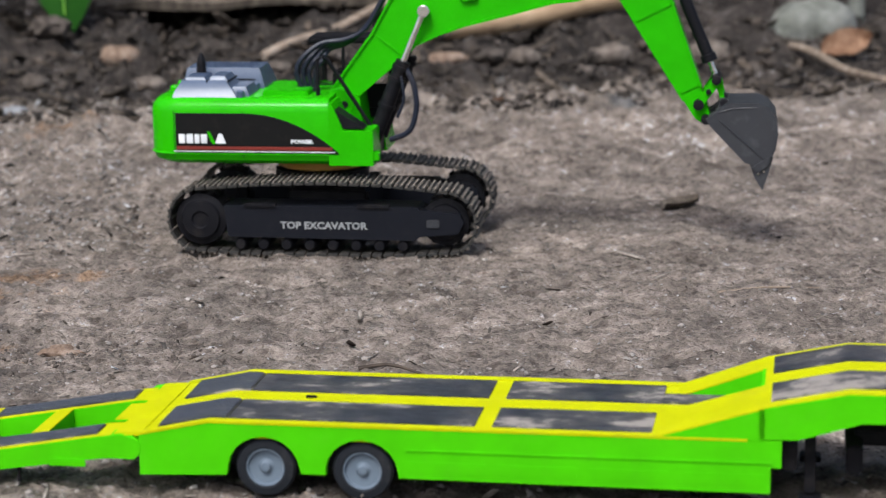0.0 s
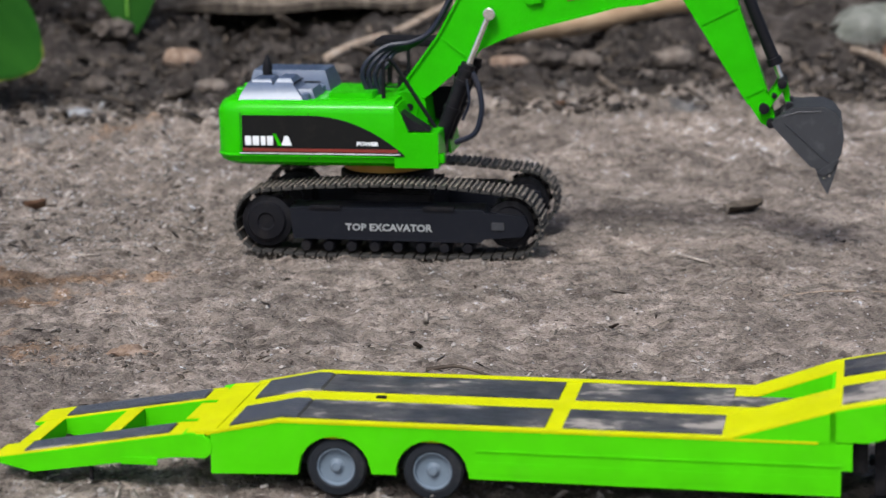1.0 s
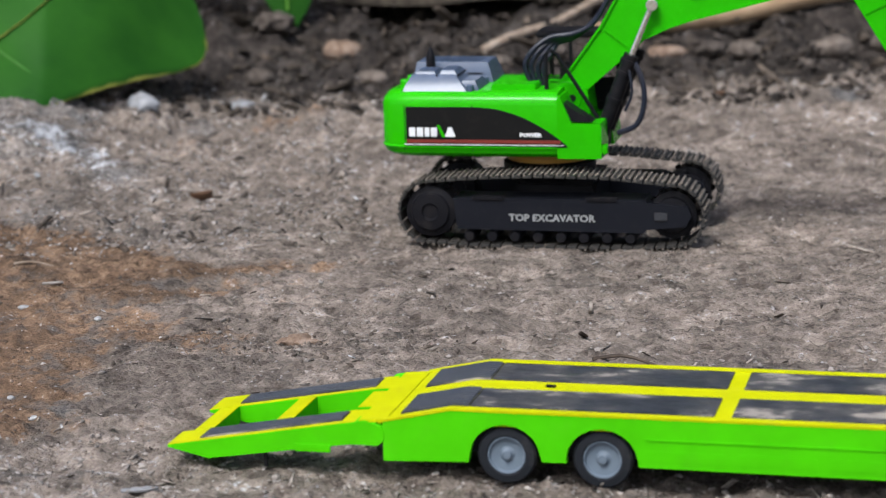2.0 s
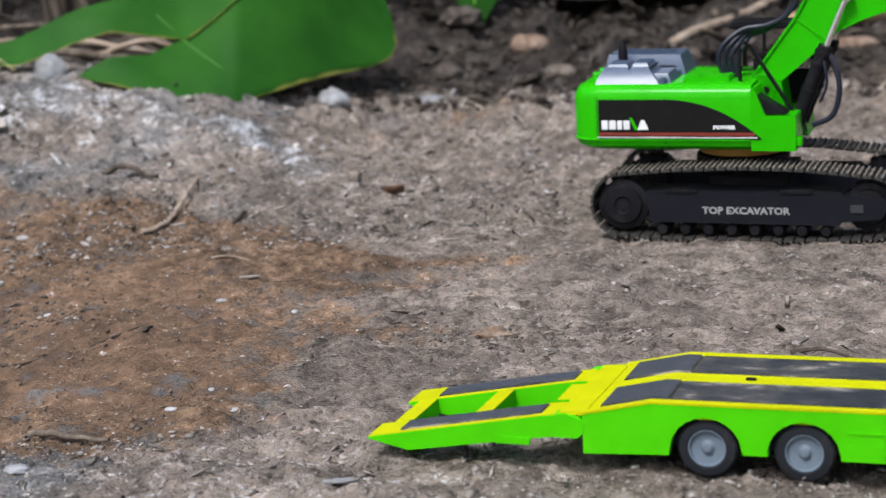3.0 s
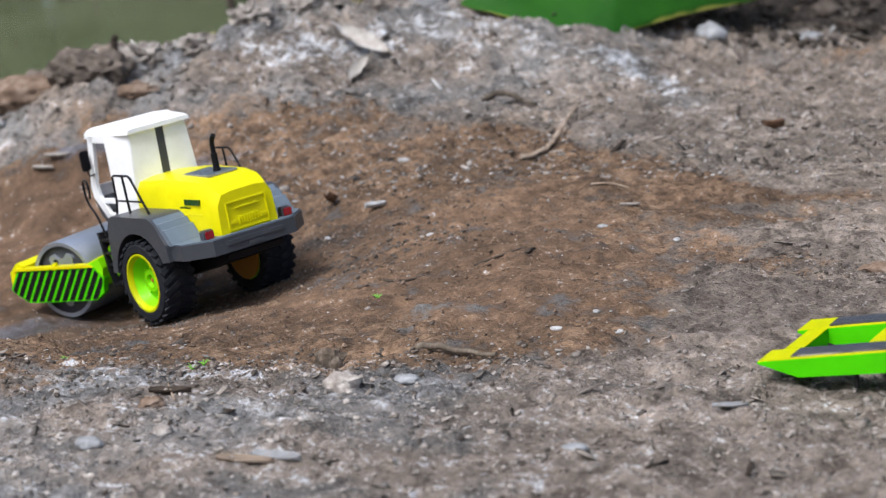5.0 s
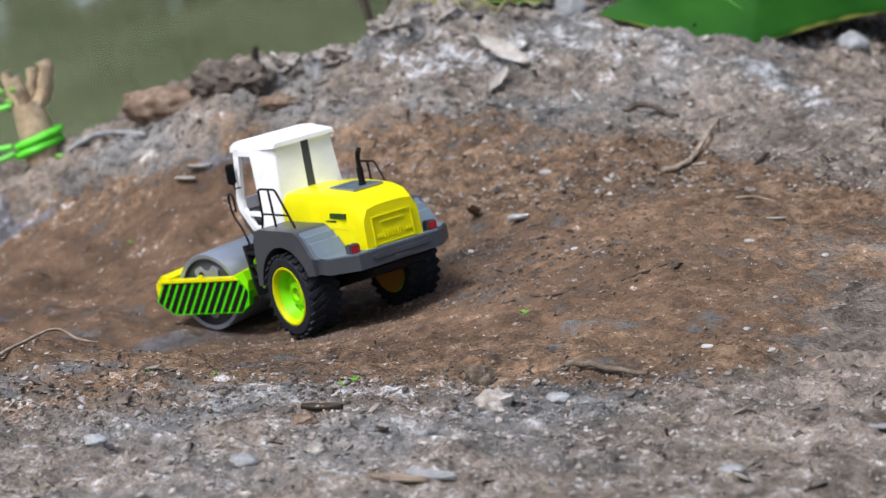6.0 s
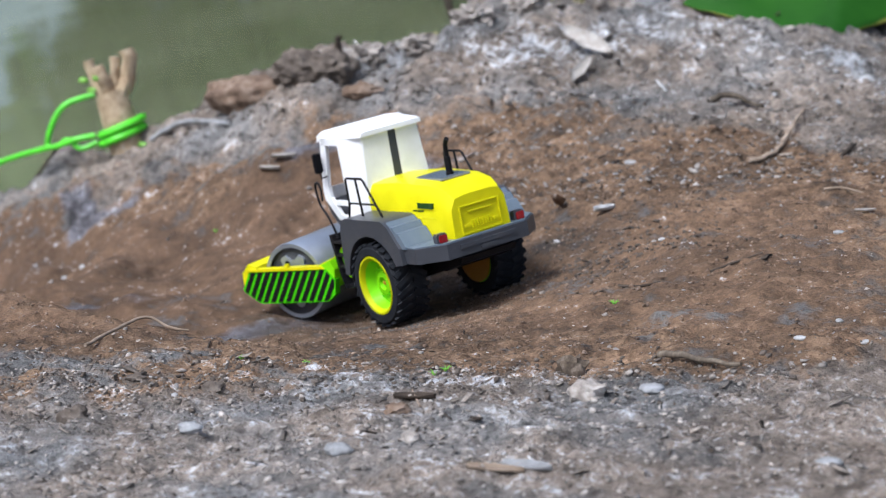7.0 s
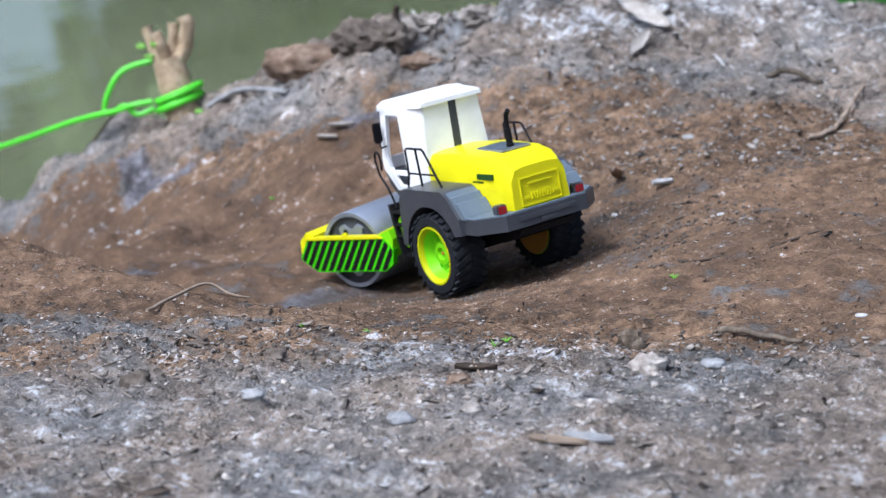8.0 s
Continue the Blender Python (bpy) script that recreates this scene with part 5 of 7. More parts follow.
    bm = B()
    lathe(bm, [(0.0055, zt + 0.012), (0.0055, zt + 0.028), (0.0045, zt + 0.033), (0.001, zt + 0.0415)], 14, (-0.104, y0 + 0.075, 0), "z")
    part("exhaust_pipe", bm, BLACK, ex, "short black exhaust stack")
    for y in (y0 + 0.05, y0 + 0.085):
        bm = B()
        lathe(bm, [(0.006, zt - 0.002), (0.006, zt + 0.006), (0.0045, zt + 0.008)], 14, (-0.128, y, 0), "z")
        part("filler_cap", bm, GREEN, house)
    bm = B()
    box(bm, (0.0, y0 + 0.06, zt + 0.002), (0.05, 0.07, 0.008), 0.0015)
    part("tool_box", bm, GREEN, house)
    bm = B()
    tube(bm, [(0.036, y0 + 0.03, zt - 0.002), (0.036, y0 + 0.03, 0.2095), (0.041, y0 + 0.031, 0.213), (0.047, y0 + 0.034, 0.208), (0.092, y0 + 0.04, 0.135)], 0.0023, 8)
    part("grab_rail", bm, BLACK, ex, "black bent grab rail")
    # operator cab on the far side
    cb = new("operator_cab", to_mesh("operator_cab", box(B(), (0.062, 0.152, 0.14), (0.09, 0.048, 0.014), 0.002), BLACK))
    cb.parent = ex
    cb["label"] = "black open-framed operator cab"
    for x, y in ((0.02, 0.13), (0.02, 0.176), (0.104, 0.13), (0.104, 0.176)):
        bm = B()
        box(bm, (x, y, 0.182), (0.005, 0.005, 0.075), 0.001)
        part("pillar", bm, BLACK, cb)
    bm = B()
    box(bm, (0.06, 0.153, 0.2205), (0.1, 0.054, 0.007), 0.002)
    part("cab_roof", bm, BLACK, cb)
    bm = B()
    prism(bm, [(0.13, 0.146), (0.176, 0.146), (0.176, 0.218), (0.13, 0.218), (0.13, 0.196), (0.168, 0.196), (0.168, 0.17), (0.13, 0.17)], 0.0185, 0.0215, "x", 0.0006)
    part("cab_rear_wall", bm, BLACK, cb)
    bm = B()
    box(bm, (0.06, 0.1295, 0.159), (0.084, 0.003, 0.026), 0.0008)
    box(bm, (0.05, 0.1295, 0.19), (0.004, 0.003, 0.055), 0.0008)
    part("cab_side_panel", bm, BLACK, cb)
    bm = B()
    box(bm, (0.05, 0.153, 0.165), (0.03, 0.03, 0.04), 0.004)
    part("cab_seat", bm, BLACK, cb)
    # boom, welded box section, with flanged edges
    yc = 0.095
    lower = [(0.0650, 0.1560), (0.0760, 0.1665), (0.127, 0.2099), (0.141, 0.2224), (0.168, 0.2345), (0.196, 0.2438), (0.246, 0.2563), (0.29, 0.268), (0.315, 0.2706), (0.358, 0.2816), (0.385, 0.289)]
    upper = [(0.376, 0.312), (0.33, 0.312), (0.28, 0.3115), (0.235, 0.309), (0.19, 0.304), (0.15, 0.296), (0.1168, 0.2788), (0.0922, 0.2347), (0.0465, 0.173), (0.042, 0.165), (0.047, 0.156)]
    bm = B()
    prism(bm, lower + upper, yc - 0.018, yc + 0.018, "y", 0.0012)
    boom = part("boom", bm, GREEN, ex, "bright green curved steel boom")
    for line in (lower[1:-1], upper[1:-2]):
        bm = strip(B(), line, yc - 0.0205, yc + 0.0205, 0.0024)
        part("boom_flange", bm, GREEN, boom)
    bm = B()
    for (xa, za), (xb, zb2) in (((0.0935, 0.2345), (0.1255, 0.2105)),):
        d = Vector((xb - xa, 0, zb2 - za))
        box(bm, ((xa + xb) / 2, yc - 0.0185, (za + zb2) / 2), (d.length, 0.0016, 0.0016), 0, Matrix.Rotation(-math.atan2(d.z, d.x), 3, "Y"))
    part("weld_rib", bm, GREEN, boom)
    bm = B()
    lathe(bm, [(0.016, yc - 0.026), (0.017, yc - 0.025), (0.017, yc + 0.025), (0.016, yc + 0.026)], 28, (0.055, 0, 0.158))
    prism(bm, [(0.038, 0.15), (0.04, 0.168), (0.062, 0.174), (0.078, 0.164), (0.082, 0.13), (0.04, 0.13)], yc - 0.025, yc + 0.025, "y", 0.0015)
    foot = part("boom_foot", bm, GREEN, ex)
    bm = B()
    lathe(bm, [(0.0042, yc - 0.0268), (0.0042, yc + 0.0268)], 16, (0.061, 0, 0.157))
    part("foot_pin", bm, BLACK, foot)
    bm = B()
    lathe(bm, [(0.007, yc - 0.0225), (0.0075, yc - 0.022), (0.0075, yc - 0.0175)], 18, (0.196, 0, 0.277))
    box(bm, (0.203, yc - 0.021, 0.277), (0.012, 0.004, 0.015), 0.002)
    part("work_lamp", bm, GREEN, boom)
    bm = B()
    x = 0.232
    for wd in (0.0105, 0.0095, 0.008, 0.012):
        box(bm, (x, yc - 0.0184, 0.2855 + (x - 0.232) * 0.16), (wd - 0.002, 0.0012, 0.0135), 0, Matrix.Rotation(-0.16, 3, "Y"))
        x += wd
    part("boom_brand_mark", bm, DECALRED, boom, "dark red block brand mark")
    lettering("CONSTRUCTION", 0.004, DECALRED, boom, Matrix.Translation((0.2345, yc - 0.0192, 0.2735)) @ Matrix.Rotation(-0.16, 4, "Y") @ Matrix.Rotation(radians(90), 4, "X"), bold=0.0001, width=0.04)
    # boom ram in front of the boom, near and far side
    for y in (yc - 0.027, yc + 0.027):
        bm = B()
        a, b2 = Vector((0.1505, y, 0.2601)), Vector((0.126, y, 0.2019))
        tube(bm, [a, b2], 0.0035, 12)
        rod = part("ram_rod", bm, CHROME, ex, "polished steel ram rod")
        bm = B()
        lathe(bm, [(0.0028, y - 0.0045), (0.006, y - 0.0045), (0.0066, y - 0.004), (0.0066, y + 0.004), (0.003, y + 0.0045)], 20, (0.1505, 0, 0.2601))
        part("ram_eye", bm, CHROME, rod)
        bm = B()
        tube(bm, [(0.1275, y, 0.2055), (0.126, y, 0.2019), (0.092, y, 0.115)], 0.0082, 14)
        cyl = part("ram_cylinder", bm, BLACK, ex, "black hydraulic ram")
        bm = B()
        for f in (0.02, 0.16, 0.5):
            p, q = Vector((0.126, y, 0.2019)), Vector((0.092, y, 0.115))
            tube(bm, [p.lerp(q, f), p.lerp(q, f + 0.05)], 0.0098, 14)
        part("ram_collar", bm, BLACK, cyl)
    # hoses
    for k in range(4):
        o = 0.0046 * k
        bm = B()
        tube(bm, curve_pts([(0.018 + o * 0.9, yc - 0.02 + o * 0.5, 0.165), (0.008 + o * 1.4, yc - 0.022 + o * 0.5, 0.19), (0.014 + o * 1.5, yc - 0.02 + o * 0.5, 0.207 - o * 0.2), (0.034 + o * 0.6, yc - 0.014 + o * 0.7, 0.2225 - o * 0.5), (0.062, yc - 0.014 + o * 1.0, 0.2275 - o * 0.35), (0.085, yc - 0.013 + o * 1.3, 0.2405 + o * 0.2), (0.108, yc - 0.012 + o * 1.4, 0.278), (0.135, yc - 0.012 + o * 1.4, 0.3)], 5), 0.003, 8)
        part("hydraulic_hose", bm, HOSE, ex, "black rubber hose")
    bm = B()
    tube(bm, curve_pts([(0.131, yc - 0.03, 0.197), (0.139, yc - 0.032, 0.18), (0.142, yc - 0.034, 0.155), (0.134, yc - 0.034, 0.13), (0.112, yc - 0.03, 0.119)], 5), 0.0032, 8)
    part("hydraulic_hose", bm, HOSE, ex, "black rubber hose")
    bm = B()
    tube(bm, curve_pts([(0.126, yc - 0.036, 0.19), (0.129, yc - 0.038, 0.165), (0.121, yc - 0.036, 0.145)], 5), 0.0016, 8)
    part("hydraulic_hose", bm, HOSE, ex)
    # stick
    bm = B()
    prism(bm, [(0.352, 0.296), (0.3598, 0.2761), (0.3868, 0.2328), (0.4307, 0.1622), (0.444, 0.142), (0.4545, 0.136), (0.4605, 0.142), (0.4565, 0.158), (0.4495, 0.1768), (0.445, 0.1913), (0.4337, 0.2263), (0.4138, 0.2799), (0.405, 0.312), (0.375, 0.32)], yc - 0.014, yc + 0.014, "y", 0.0012)
    st = part("stick", bm, GREEN, ex, "bright green dipper arm")
    for line in (((0.36, 0.2755), (0.4307, 0.1622)), ((0.4138, 0.2799), (0.4495, 0.1768))):
        (xa, za), (xb, zb2) = line
        d = Vector((xb - xa, 0, zb2 - za))
        bm = B()
        box(bm, ((xa + xb) / 2, yc, (za + zb2) / 2), (d.length, 0.032, 0.0022), 0.0003, Matrix.Rotation(-math.atan2(d.z, d.x), 3, "Y"))
        part("stick_flange", bm, GREEN, st)
    for (xa, za), (xb, zb2) in (((0.379, 0.248), (0.4205, 0.268)), ((0.4265, 0.17), (0.4485, 0.18))):
        d = Vector((xb - xa, 0, zb2 - za))
        bm = B()
        box(bm, ((xa + xb) / 2, yc - 0.0145, (za + zb2) / 2), (d.length, 0.0014, 0.0015), 0, Matrix.Rotation(-math.atan2(d.z, d.x), 3, "Y"))
        part("weld_rib", bm, GREEN, st)
    # bucket ram and linkage
    bm = B()
    tube(bm, [(0.4155, yc, 0.312), (0.4345, yc, 0.262), (0.4585, yc, 0.205)], 0.0066, 14)
    cyl = part("bucket_ram", bm, BLACK, ex, "black hydraulic ram on the stick")
    bm = B()
    tube(bm, [(0.456, yc, 0.211), (0.459, yc, 0.2035)], 0.0084, 14)
    part("ram_collar", bm, BLACK, cyl)
    bm = B()
    tube(bm, [(0.4585, yc, 0.205), (0.4655, yc, 0.186)], 0.0032, 10)
    part("ram_rod", bm, CHROME, cyl)
    lk = part("bucket_link", lathe(B(), [(0.002, yc - 0.018), (0.002, yc + 0.018)], 10, (0.4662, 0, 0.1855)), GREEN, ex, "green bucket linkage with dark pins")
    for y in (yc - 0.019, yc + 0.019):
        bm = B()
        prism(bm, [(0.443, 0.158), (0.4485, 0.1535), (0.4705, 0.1815), (0.4695, 0.1885), (0.4625, 0.189)], y - 0.0015, y + 0.0015, "y", 0.0008)
        part("link_plate", bm, GREEN, lk)
        bm = B()
        prism(bm, [(0.463, 0.188), (0.4705, 0.188), (0.4755, 0.163), (0.471, 0.1615)], y + 0.003, y + 0.0055, "y", 0.0006)
        part("link_rod", bm, GREEN, lk)
    for x, z, r in ((0.4662, 0.1855, 0.0052), (0.4475, 0.1585, 0.0058), (0.4745, 0.1612, 0.0042), (0.4552, 0.1425, 0.0052), (0.458, 0.173, 0.003)):
        bm = B()
        lathe(bm, [(r * 0.5, yc - 0.0245), (r, yc - 0.024), (r, yc + 0.024), (r * 0.5, yc + 0.0245)], 16, (x, 0, z))
        part("link_pin", bm, BLACK, lk)
    # bucket
    side = [(0.4552, 0.146), (0.4598, 0.1385), (0.4975, 0.0985), (0.509, 0.0955), (0.5225, 0.101), (0.529, 0.113), (0.5315, 0.13), (0.529, 0.1475), (0.5215, 0.1575), (0.510, 0.1625), (0.4795, 0.1615)]
    bw = 0.038
    bk = None
    for y in (yc - bw, yc + bw - 0.0025):
        bm = B()
        prism(bm, side, y, y + 0.0025, "y", 0.0006)
        if bk is None:
            bk = part("bucket", bm, BUCKETM, ex, "worn dark grey digging bucket")
        else:
            part("bucket_side", bm, BUCKETM, bk)
    shell = side[4:] + [(0.466, 0.152)]
    bm = strip(B(), shell, yc - bw + 0.0005, yc + bw - 0.0005, 0.0025)
    part("bucket_shell", bm, BUCKETM, bk)
    bm = B()
    prism(bm, [(0.505, 0.0935), (0.5275, 0.1085), (0.5215, 0.0955), (0.512, 0.0885)], yc - bw - 0.001, yc + bw + 0.001, "y", 0.0006)
    part("cutting_edge", bm, BUCKETM, bk)
    for i in range(4):
        y = yc - bw + 0.006 + i * (2 * bw - 0.012) / 3
        bm = B()
        prism(bm, [(0.503, 0.0965), (0.528, 0.1055), (0.522, 0.084), (0.5165, 0.068), (0.5145, 0.0715), (0.508, 0.083)], y - 0.0045, y + 0.0045, "y", 0.0008)
        tt = part("bucket_tooth", bm, BUCKETM, bk)
        bm = B()
        for x, z in ((0.5085, 0.0925), (0.515, 0.0955), (0.5125, 0.0865), (0.518, 0.089)):
            lathe(bm, [(0.0013, y - 0.0051), (0.0013, y - 0.0045)], 8, (x, 0, z))
        part("tooth_bolts", bm, CHROME, tt)
    bm = B()
    tube(bm, [(0.4705, yc - bw - 0.0004, 0.1445), (0.5165, yc - bw - 0.0004, 0.104)], 0.0008, 6)
    tube(bm, [(0.466, yc - bw - 0.0004, 0.1525), (0.484, yc - bw - 0.0004, 0.1575), (0.509, yc - bw - 0.0004, 0.1585)], 0.0006, 6)
    part("bucket_seam", bm, BUCKETM, bk)
    bm = B()
    prism(bm, [(0.4525, 0.144), (0.455, 0.1375), (0.468, 0.14), (0.483, 0.159), (0.4775, 0.1665), (0.471, 0.166), (0.467, 0.153)], yc - 0.022, yc - 0.0165, "y", 0.0008)
    part("bucket_ear", bm, BUCKETM, bk)
    bm = B()
    prism(bm, [(0.4525, 0.144), (0.455, 0.1375), (0.468, 0.14), (0.483, 0.159), (0.4775, 0.1665), (0.471, 0.166), (0.467, 0.153)], yc + 0.0165, yc + 0.022, "y", 0.0008)
    part("bucket_ear", bm, BUCKETM, bk)
    return ex


build_excavator(Matrix.Translation((0.2845, 2.4347, 0.0)) @ Matrix.Rotation(-0.305, 4, "Z"))


# ---- the far shore: a belt of trees that the pond mirrors ----
def build_far_trees():
    rng = np.random.default_rng(5)
    groups = []
    for deg, dist, h, w in ((-62, 30, 9, 5), (-52, 28, 11, 5), (-43, 30, 8, 4), (-38, 29, 10, 3.2), (-18, 28, 12, 3.6), (-11, 30, 11, 5), (-3, 28, 9, 4.5), (6, 29, 10, 5), (16, 28, 11, 5), (28, 30, 9, 5), (40, 29, 10, 5)):
        a = radians(deg)
        cx, cy = dist * math.sin(a), dist * math.cos(a)
        tree = thing("far_tree", Matrix.Translation((cx, cy, 0.4)), "leafy green tree on the far shore", "tree", "trees on the far shore")
        bm = B()
        tube(bm, curve_pts([(0, 0, 0), (0.2, 0.1, h * 0.3), (-0.1, 0, h * 0.6), (0.1, 0.1, h * 0.85)], 4), 0.28, 8, 0.3)
        for k in range(5):
            z = h * (0.3 + 0.1 * k)
            b = 2.4 * k
            tube(bm, [(0, 0, z), (w * 0.3 * math.cos(b), w * 0.3 * math.sin(b), z + h * 0.12), (w * 0.45 * math.cos(b), w * 0.45 * math.sin(b), z + h * 0.2)], 0.1, 6, 0.4)
        part("trunk", bm, DARKWOOD, tree)
        n = 2600
        clump = rng.normal(size=(22, 3)) * (w * 0.36, w * 0.36, h * 0.2) + (0, 0, h * 0.56)
        c = clump[rng.integers(0, 22, n)] + rng.normal(size=(n, 3)) * 0.7
        c[:, 2] = np.clip(c[:, 2], 0.1, h)
        c[:n // 4, 2] *= 0.35
        u = rng.normal(size=(n, 3))
        u /= np.linalg.norm(u, axis=1)[:, None]
        v = np.cross(u, rng.normal(size=(n, 3)))
        v /= np.linalg.norm(v, axis=1)[:, None]
        s = rng.uniform(0.35, 0.8, n)[:, None]
        verts = np.concatenate([c + u * s, c + v * s * 0.5, c - u * s, c - v * s * 0.5], 1).reshape(-1, 3)
        me = bpy.data.meshes.new("crown")
        me.from_pydata(verts.tolist(), [], np.arange(4 * n).reshape(-1, 4).tolist())
        me.materials.append(FOLIAGE)
        cr = new("crown", me)
        cr.parent = tree


build_far_trees()


def build_shade_grove():
    """Unseen banana plants added behind the yard, so that their crowns shade the heap."""
    rng = np.random.default_rng(21)
    for k in range(9):
        x = -0.5 + 0.42 * k + rng.normal() * 0.1
        y = 5.3 + 0.5 * rng.random()
        h = 1.5 + 0.6 * rng.random()
        pl = thing("unseen_shade_plant", Matrix.Translation((x, y, float(land(x, y)) - 0.05)), "tall unseen banana plant added to shade the heap", "plant", "banana plants")
        bm = B()
        tube(bm, curve_pts([(0, 0, 0), (0.02, -0.02, h * 0.5), (0.0, -0.05, h)], 5), 0.09, 10, 0.6)
        part("trunk", bm, STALK, pl)
        for j in range(9):
            a = 2 * math.pi * j / 9 + rng.random() * 0.5
            l = 1.2 + 0.6 * rng.random()
            d = Vector((math.cos(a), math.sin(a), 0))
            side = Vector((-d.y, d.x, 0))
            bm = B()
            top, bot = [], []
            for i in range(13):
                t = i / 12
                c = d * (l * t) + Vector((0, -0.05, h + 0.55 * l * t - 0.75 * l * t * t))
                w = 0.19 * math.sin(math.pi * min(1, 0.08 + 0.9 * t)) ** 0.6
                row = [c + side * (w * q) - Vector((0, 0, 0.25 * w * abs(q))) for q in (-1, -0.5, 0, 0.5, 1)]
                top.append([bm.verts.new(p) for p in row])
                bot.append([bm.verts.new(p - Vector((0, 0, 0.003))) for p in row])
            for i in range(12):
                for q in range(4):
                    bm.faces.new((top[i][q], top[i + 1][q], top[i + 1][q + 1], top[i][q + 1]))
                    bm.faces.new((bot[i][q], bot[i][q + 1], bot[i + 1][q + 1], bot[i + 1][q]))
                bm.faces.new((top[i][0], bot[i][0], bot[i + 1][0], top[i + 1][0]))
                bm.faces.new((top[i][4], top[i + 1][4], bot[i + 1][4], bot[i][4]))
            part("leaf", bm, LEAFM, pl)


build_shade_grove()


# ---- loose things on the ground ----
def rest(x, y, dz=0.0):
    return (x, y, rough_land(x, y) + dz)


def lump(r, squash=(1, 1, 0.7), rough=0.25, seed=0, sub=3, freq=2.2):
    bm = B()
    bmesh.ops.create_icosphere(bm, subdivisions=sub, radius=1.0)
    o = Vector((seed * 3.7, seed * 1.3, seed * 7.1))
    for v in bm.verts:
        p = v.co.normalized()
        k = 1 + rough * noise.noise(p * freq + o) + rough * 0.5 * noise.noise(p * freq * 2.7 + o) + rough * 0.2 * noise.noise(p * freq * 7 + o)
        v.co = Vector((p.x * squash[0], p.y * squash[1], p.z * squash[2])) * k * r
    return bm


def stone(name, x, y, r, squash, seed, material, label, category="stone", sink=0.35, turn=0, rough=0.25, sub=3, freq=2.2, group=""):
    m = Matrix.Translation(rest(x, y, r * squash[2] * (1 - 2 * sink))) @ Matrix.Rotation(turn, 4, "Z")
    return solid(name, lump(r, squash, rough, seed, sub, freq), material, m, label, category, group)


stone("stone", -0.009, 3.335, 0.025, (1, 0.7, 0.55), 1, STONEM, "smooth pale grey stone lying on bare soil")
stone("stone", -0.153, 3.29, 0.026, (1, 0.7, 0.7), 2, STONEM, "rough whitish stone at the leaf's edge")
stone("stone", 0.161, 3.755, 0.032, (1, 0.8, 0.7), 3, CLODM, "brownish rounded stone on the heap")
stone("stone", -0.54, 3.2, 0.027, (0.9, 0.7, 1.05), 4, STONEM, "upright grey stone beside the green leaf", sink=0.2)
stone("boulder", 1.335, 3.74, 0.078, (1.0, 0.7, 0.66), 5, BOULDERM, "large pale grey boulder on the soil heap", "boulder", sink=0.2)
stone("boulder", 1.2, 4.1, 0.055, (0.8, 0.7, 0.7), 15, BOULDERM, "grey boulder half buried in the heap", "boulder", sink=0.2)
stone("soil_clod", -0.419, 1.786, 0.0125, (0.95, 0.8, 0.95), 6, DIMBROWN, "dark brown angular lump of soil", "clod", rough=0.5)
stone("soil_clod", -0.393, 1.702, 0.0145, (1.05, 0.9, 0.75), 7, GREYCLOD, "grey-brown crumbly lump of soil", "clod", rough=0.4)
stone("soil_clod", 0.043, 2.078, 0.016, (1.1, 0.8, 0.5), 8, CLODM, "dark crumbled lump of soil", "clod", rough=0.7)
stone("soil_clod", -0.704, 1.697, 0.009, (1.2, 0.8, 0.8), 9, DARKCLOD, "small dark lump of soil", "clod", rough=0.7)
stone("soil_clod", -0.783, 1.732, 0.008, (1.3, 0.8, 0.7), 14, DARKCLOD, "small dark lump of soil", "clod", rough=0.7)
stone("soil_clod", -0.535, 1.65, 0.0095, (1.1, 0.9, 0.7), 16, CLODM, "rounded brown lump of soil in dry crust", "clod", rough=0.4)
stone("soil_clod", -0.508, 1.582, 0.0085, (1, 0.9, 0.7), 17, GREYCLOD, "rounded grey-brown lump of soil", "clod", rough=0.4)
stone("pebble", -0.684, 1.585, 0.0085, (1.1, 0.8, 0.6), 61, STONEM, "bluish grey pebble in dry crust", "pebble", rough=0.3)
stone("pebble", -0.557, 1.555, 0.009, (1.2, 0.8, 0.6), 62, STONEM, "bluish grey pebble in dry crust", "pebble", rough=0.3)
stone("pebble", -0.729, 1.676, 0.003, (1, 1, 0.8), 63, PALE, "tiny white pebble in dry crust", "pebble", rough=0.1, sub=2)
for k, (x, y, r) in enumerate(((-0.237, 1.861, 0.0045), (-0.182, 1.854, 0.004), (-0.208, 1.925, 0.0035), (-0.228, 2.264, 0.005), (-0.413, 2.301, 0.004), (-0.544, 2.401, 0.004), (-0.496, 2.644, 0.007), (-0.42, 2.52, 0.004), (-0.15, 2.2, 0.004))):
    stone("pebble", x, y, r, (1.3, 0.9, 0.5), 64 + k, PALE, "small whitish pebble on brown soil", "pebble", rough=0.2, sub=2, turn=k, group="whitish pebbles")
stone("bank_rock", -1.065, 2.95, 0.05, (1.35, 0.8, 0.55), 81, CLODM, "rounded brown lump of hardened earth on the crest", "rock", sink=0.45, rough=0.22, sub=4)
stone("bank_rock", -0.985, 2.93, 0.036, (1.1, 0.8, 0.7), 82, DARKCLOD, "dark broken lump of earth on the crest", "rock", sink=0.4, rough=0.4, sub=4, freq=2.4)
stone("bank_rock", -0.935, 2.915, 0.03, (1.0, 0.8, 0.7), 83, DARKCLOD, "dark broken lump of earth on the crest", "rock", sink=0.4, rough=0.4, sub=4, freq=2.4)
stone("bank_rock", -0.881, 2.85, 0.018, (1.4, 0.8, 0.6), 84, CLODM, "reddish brown stone on the bank", "rock", sink=0.3, rough=0.4)
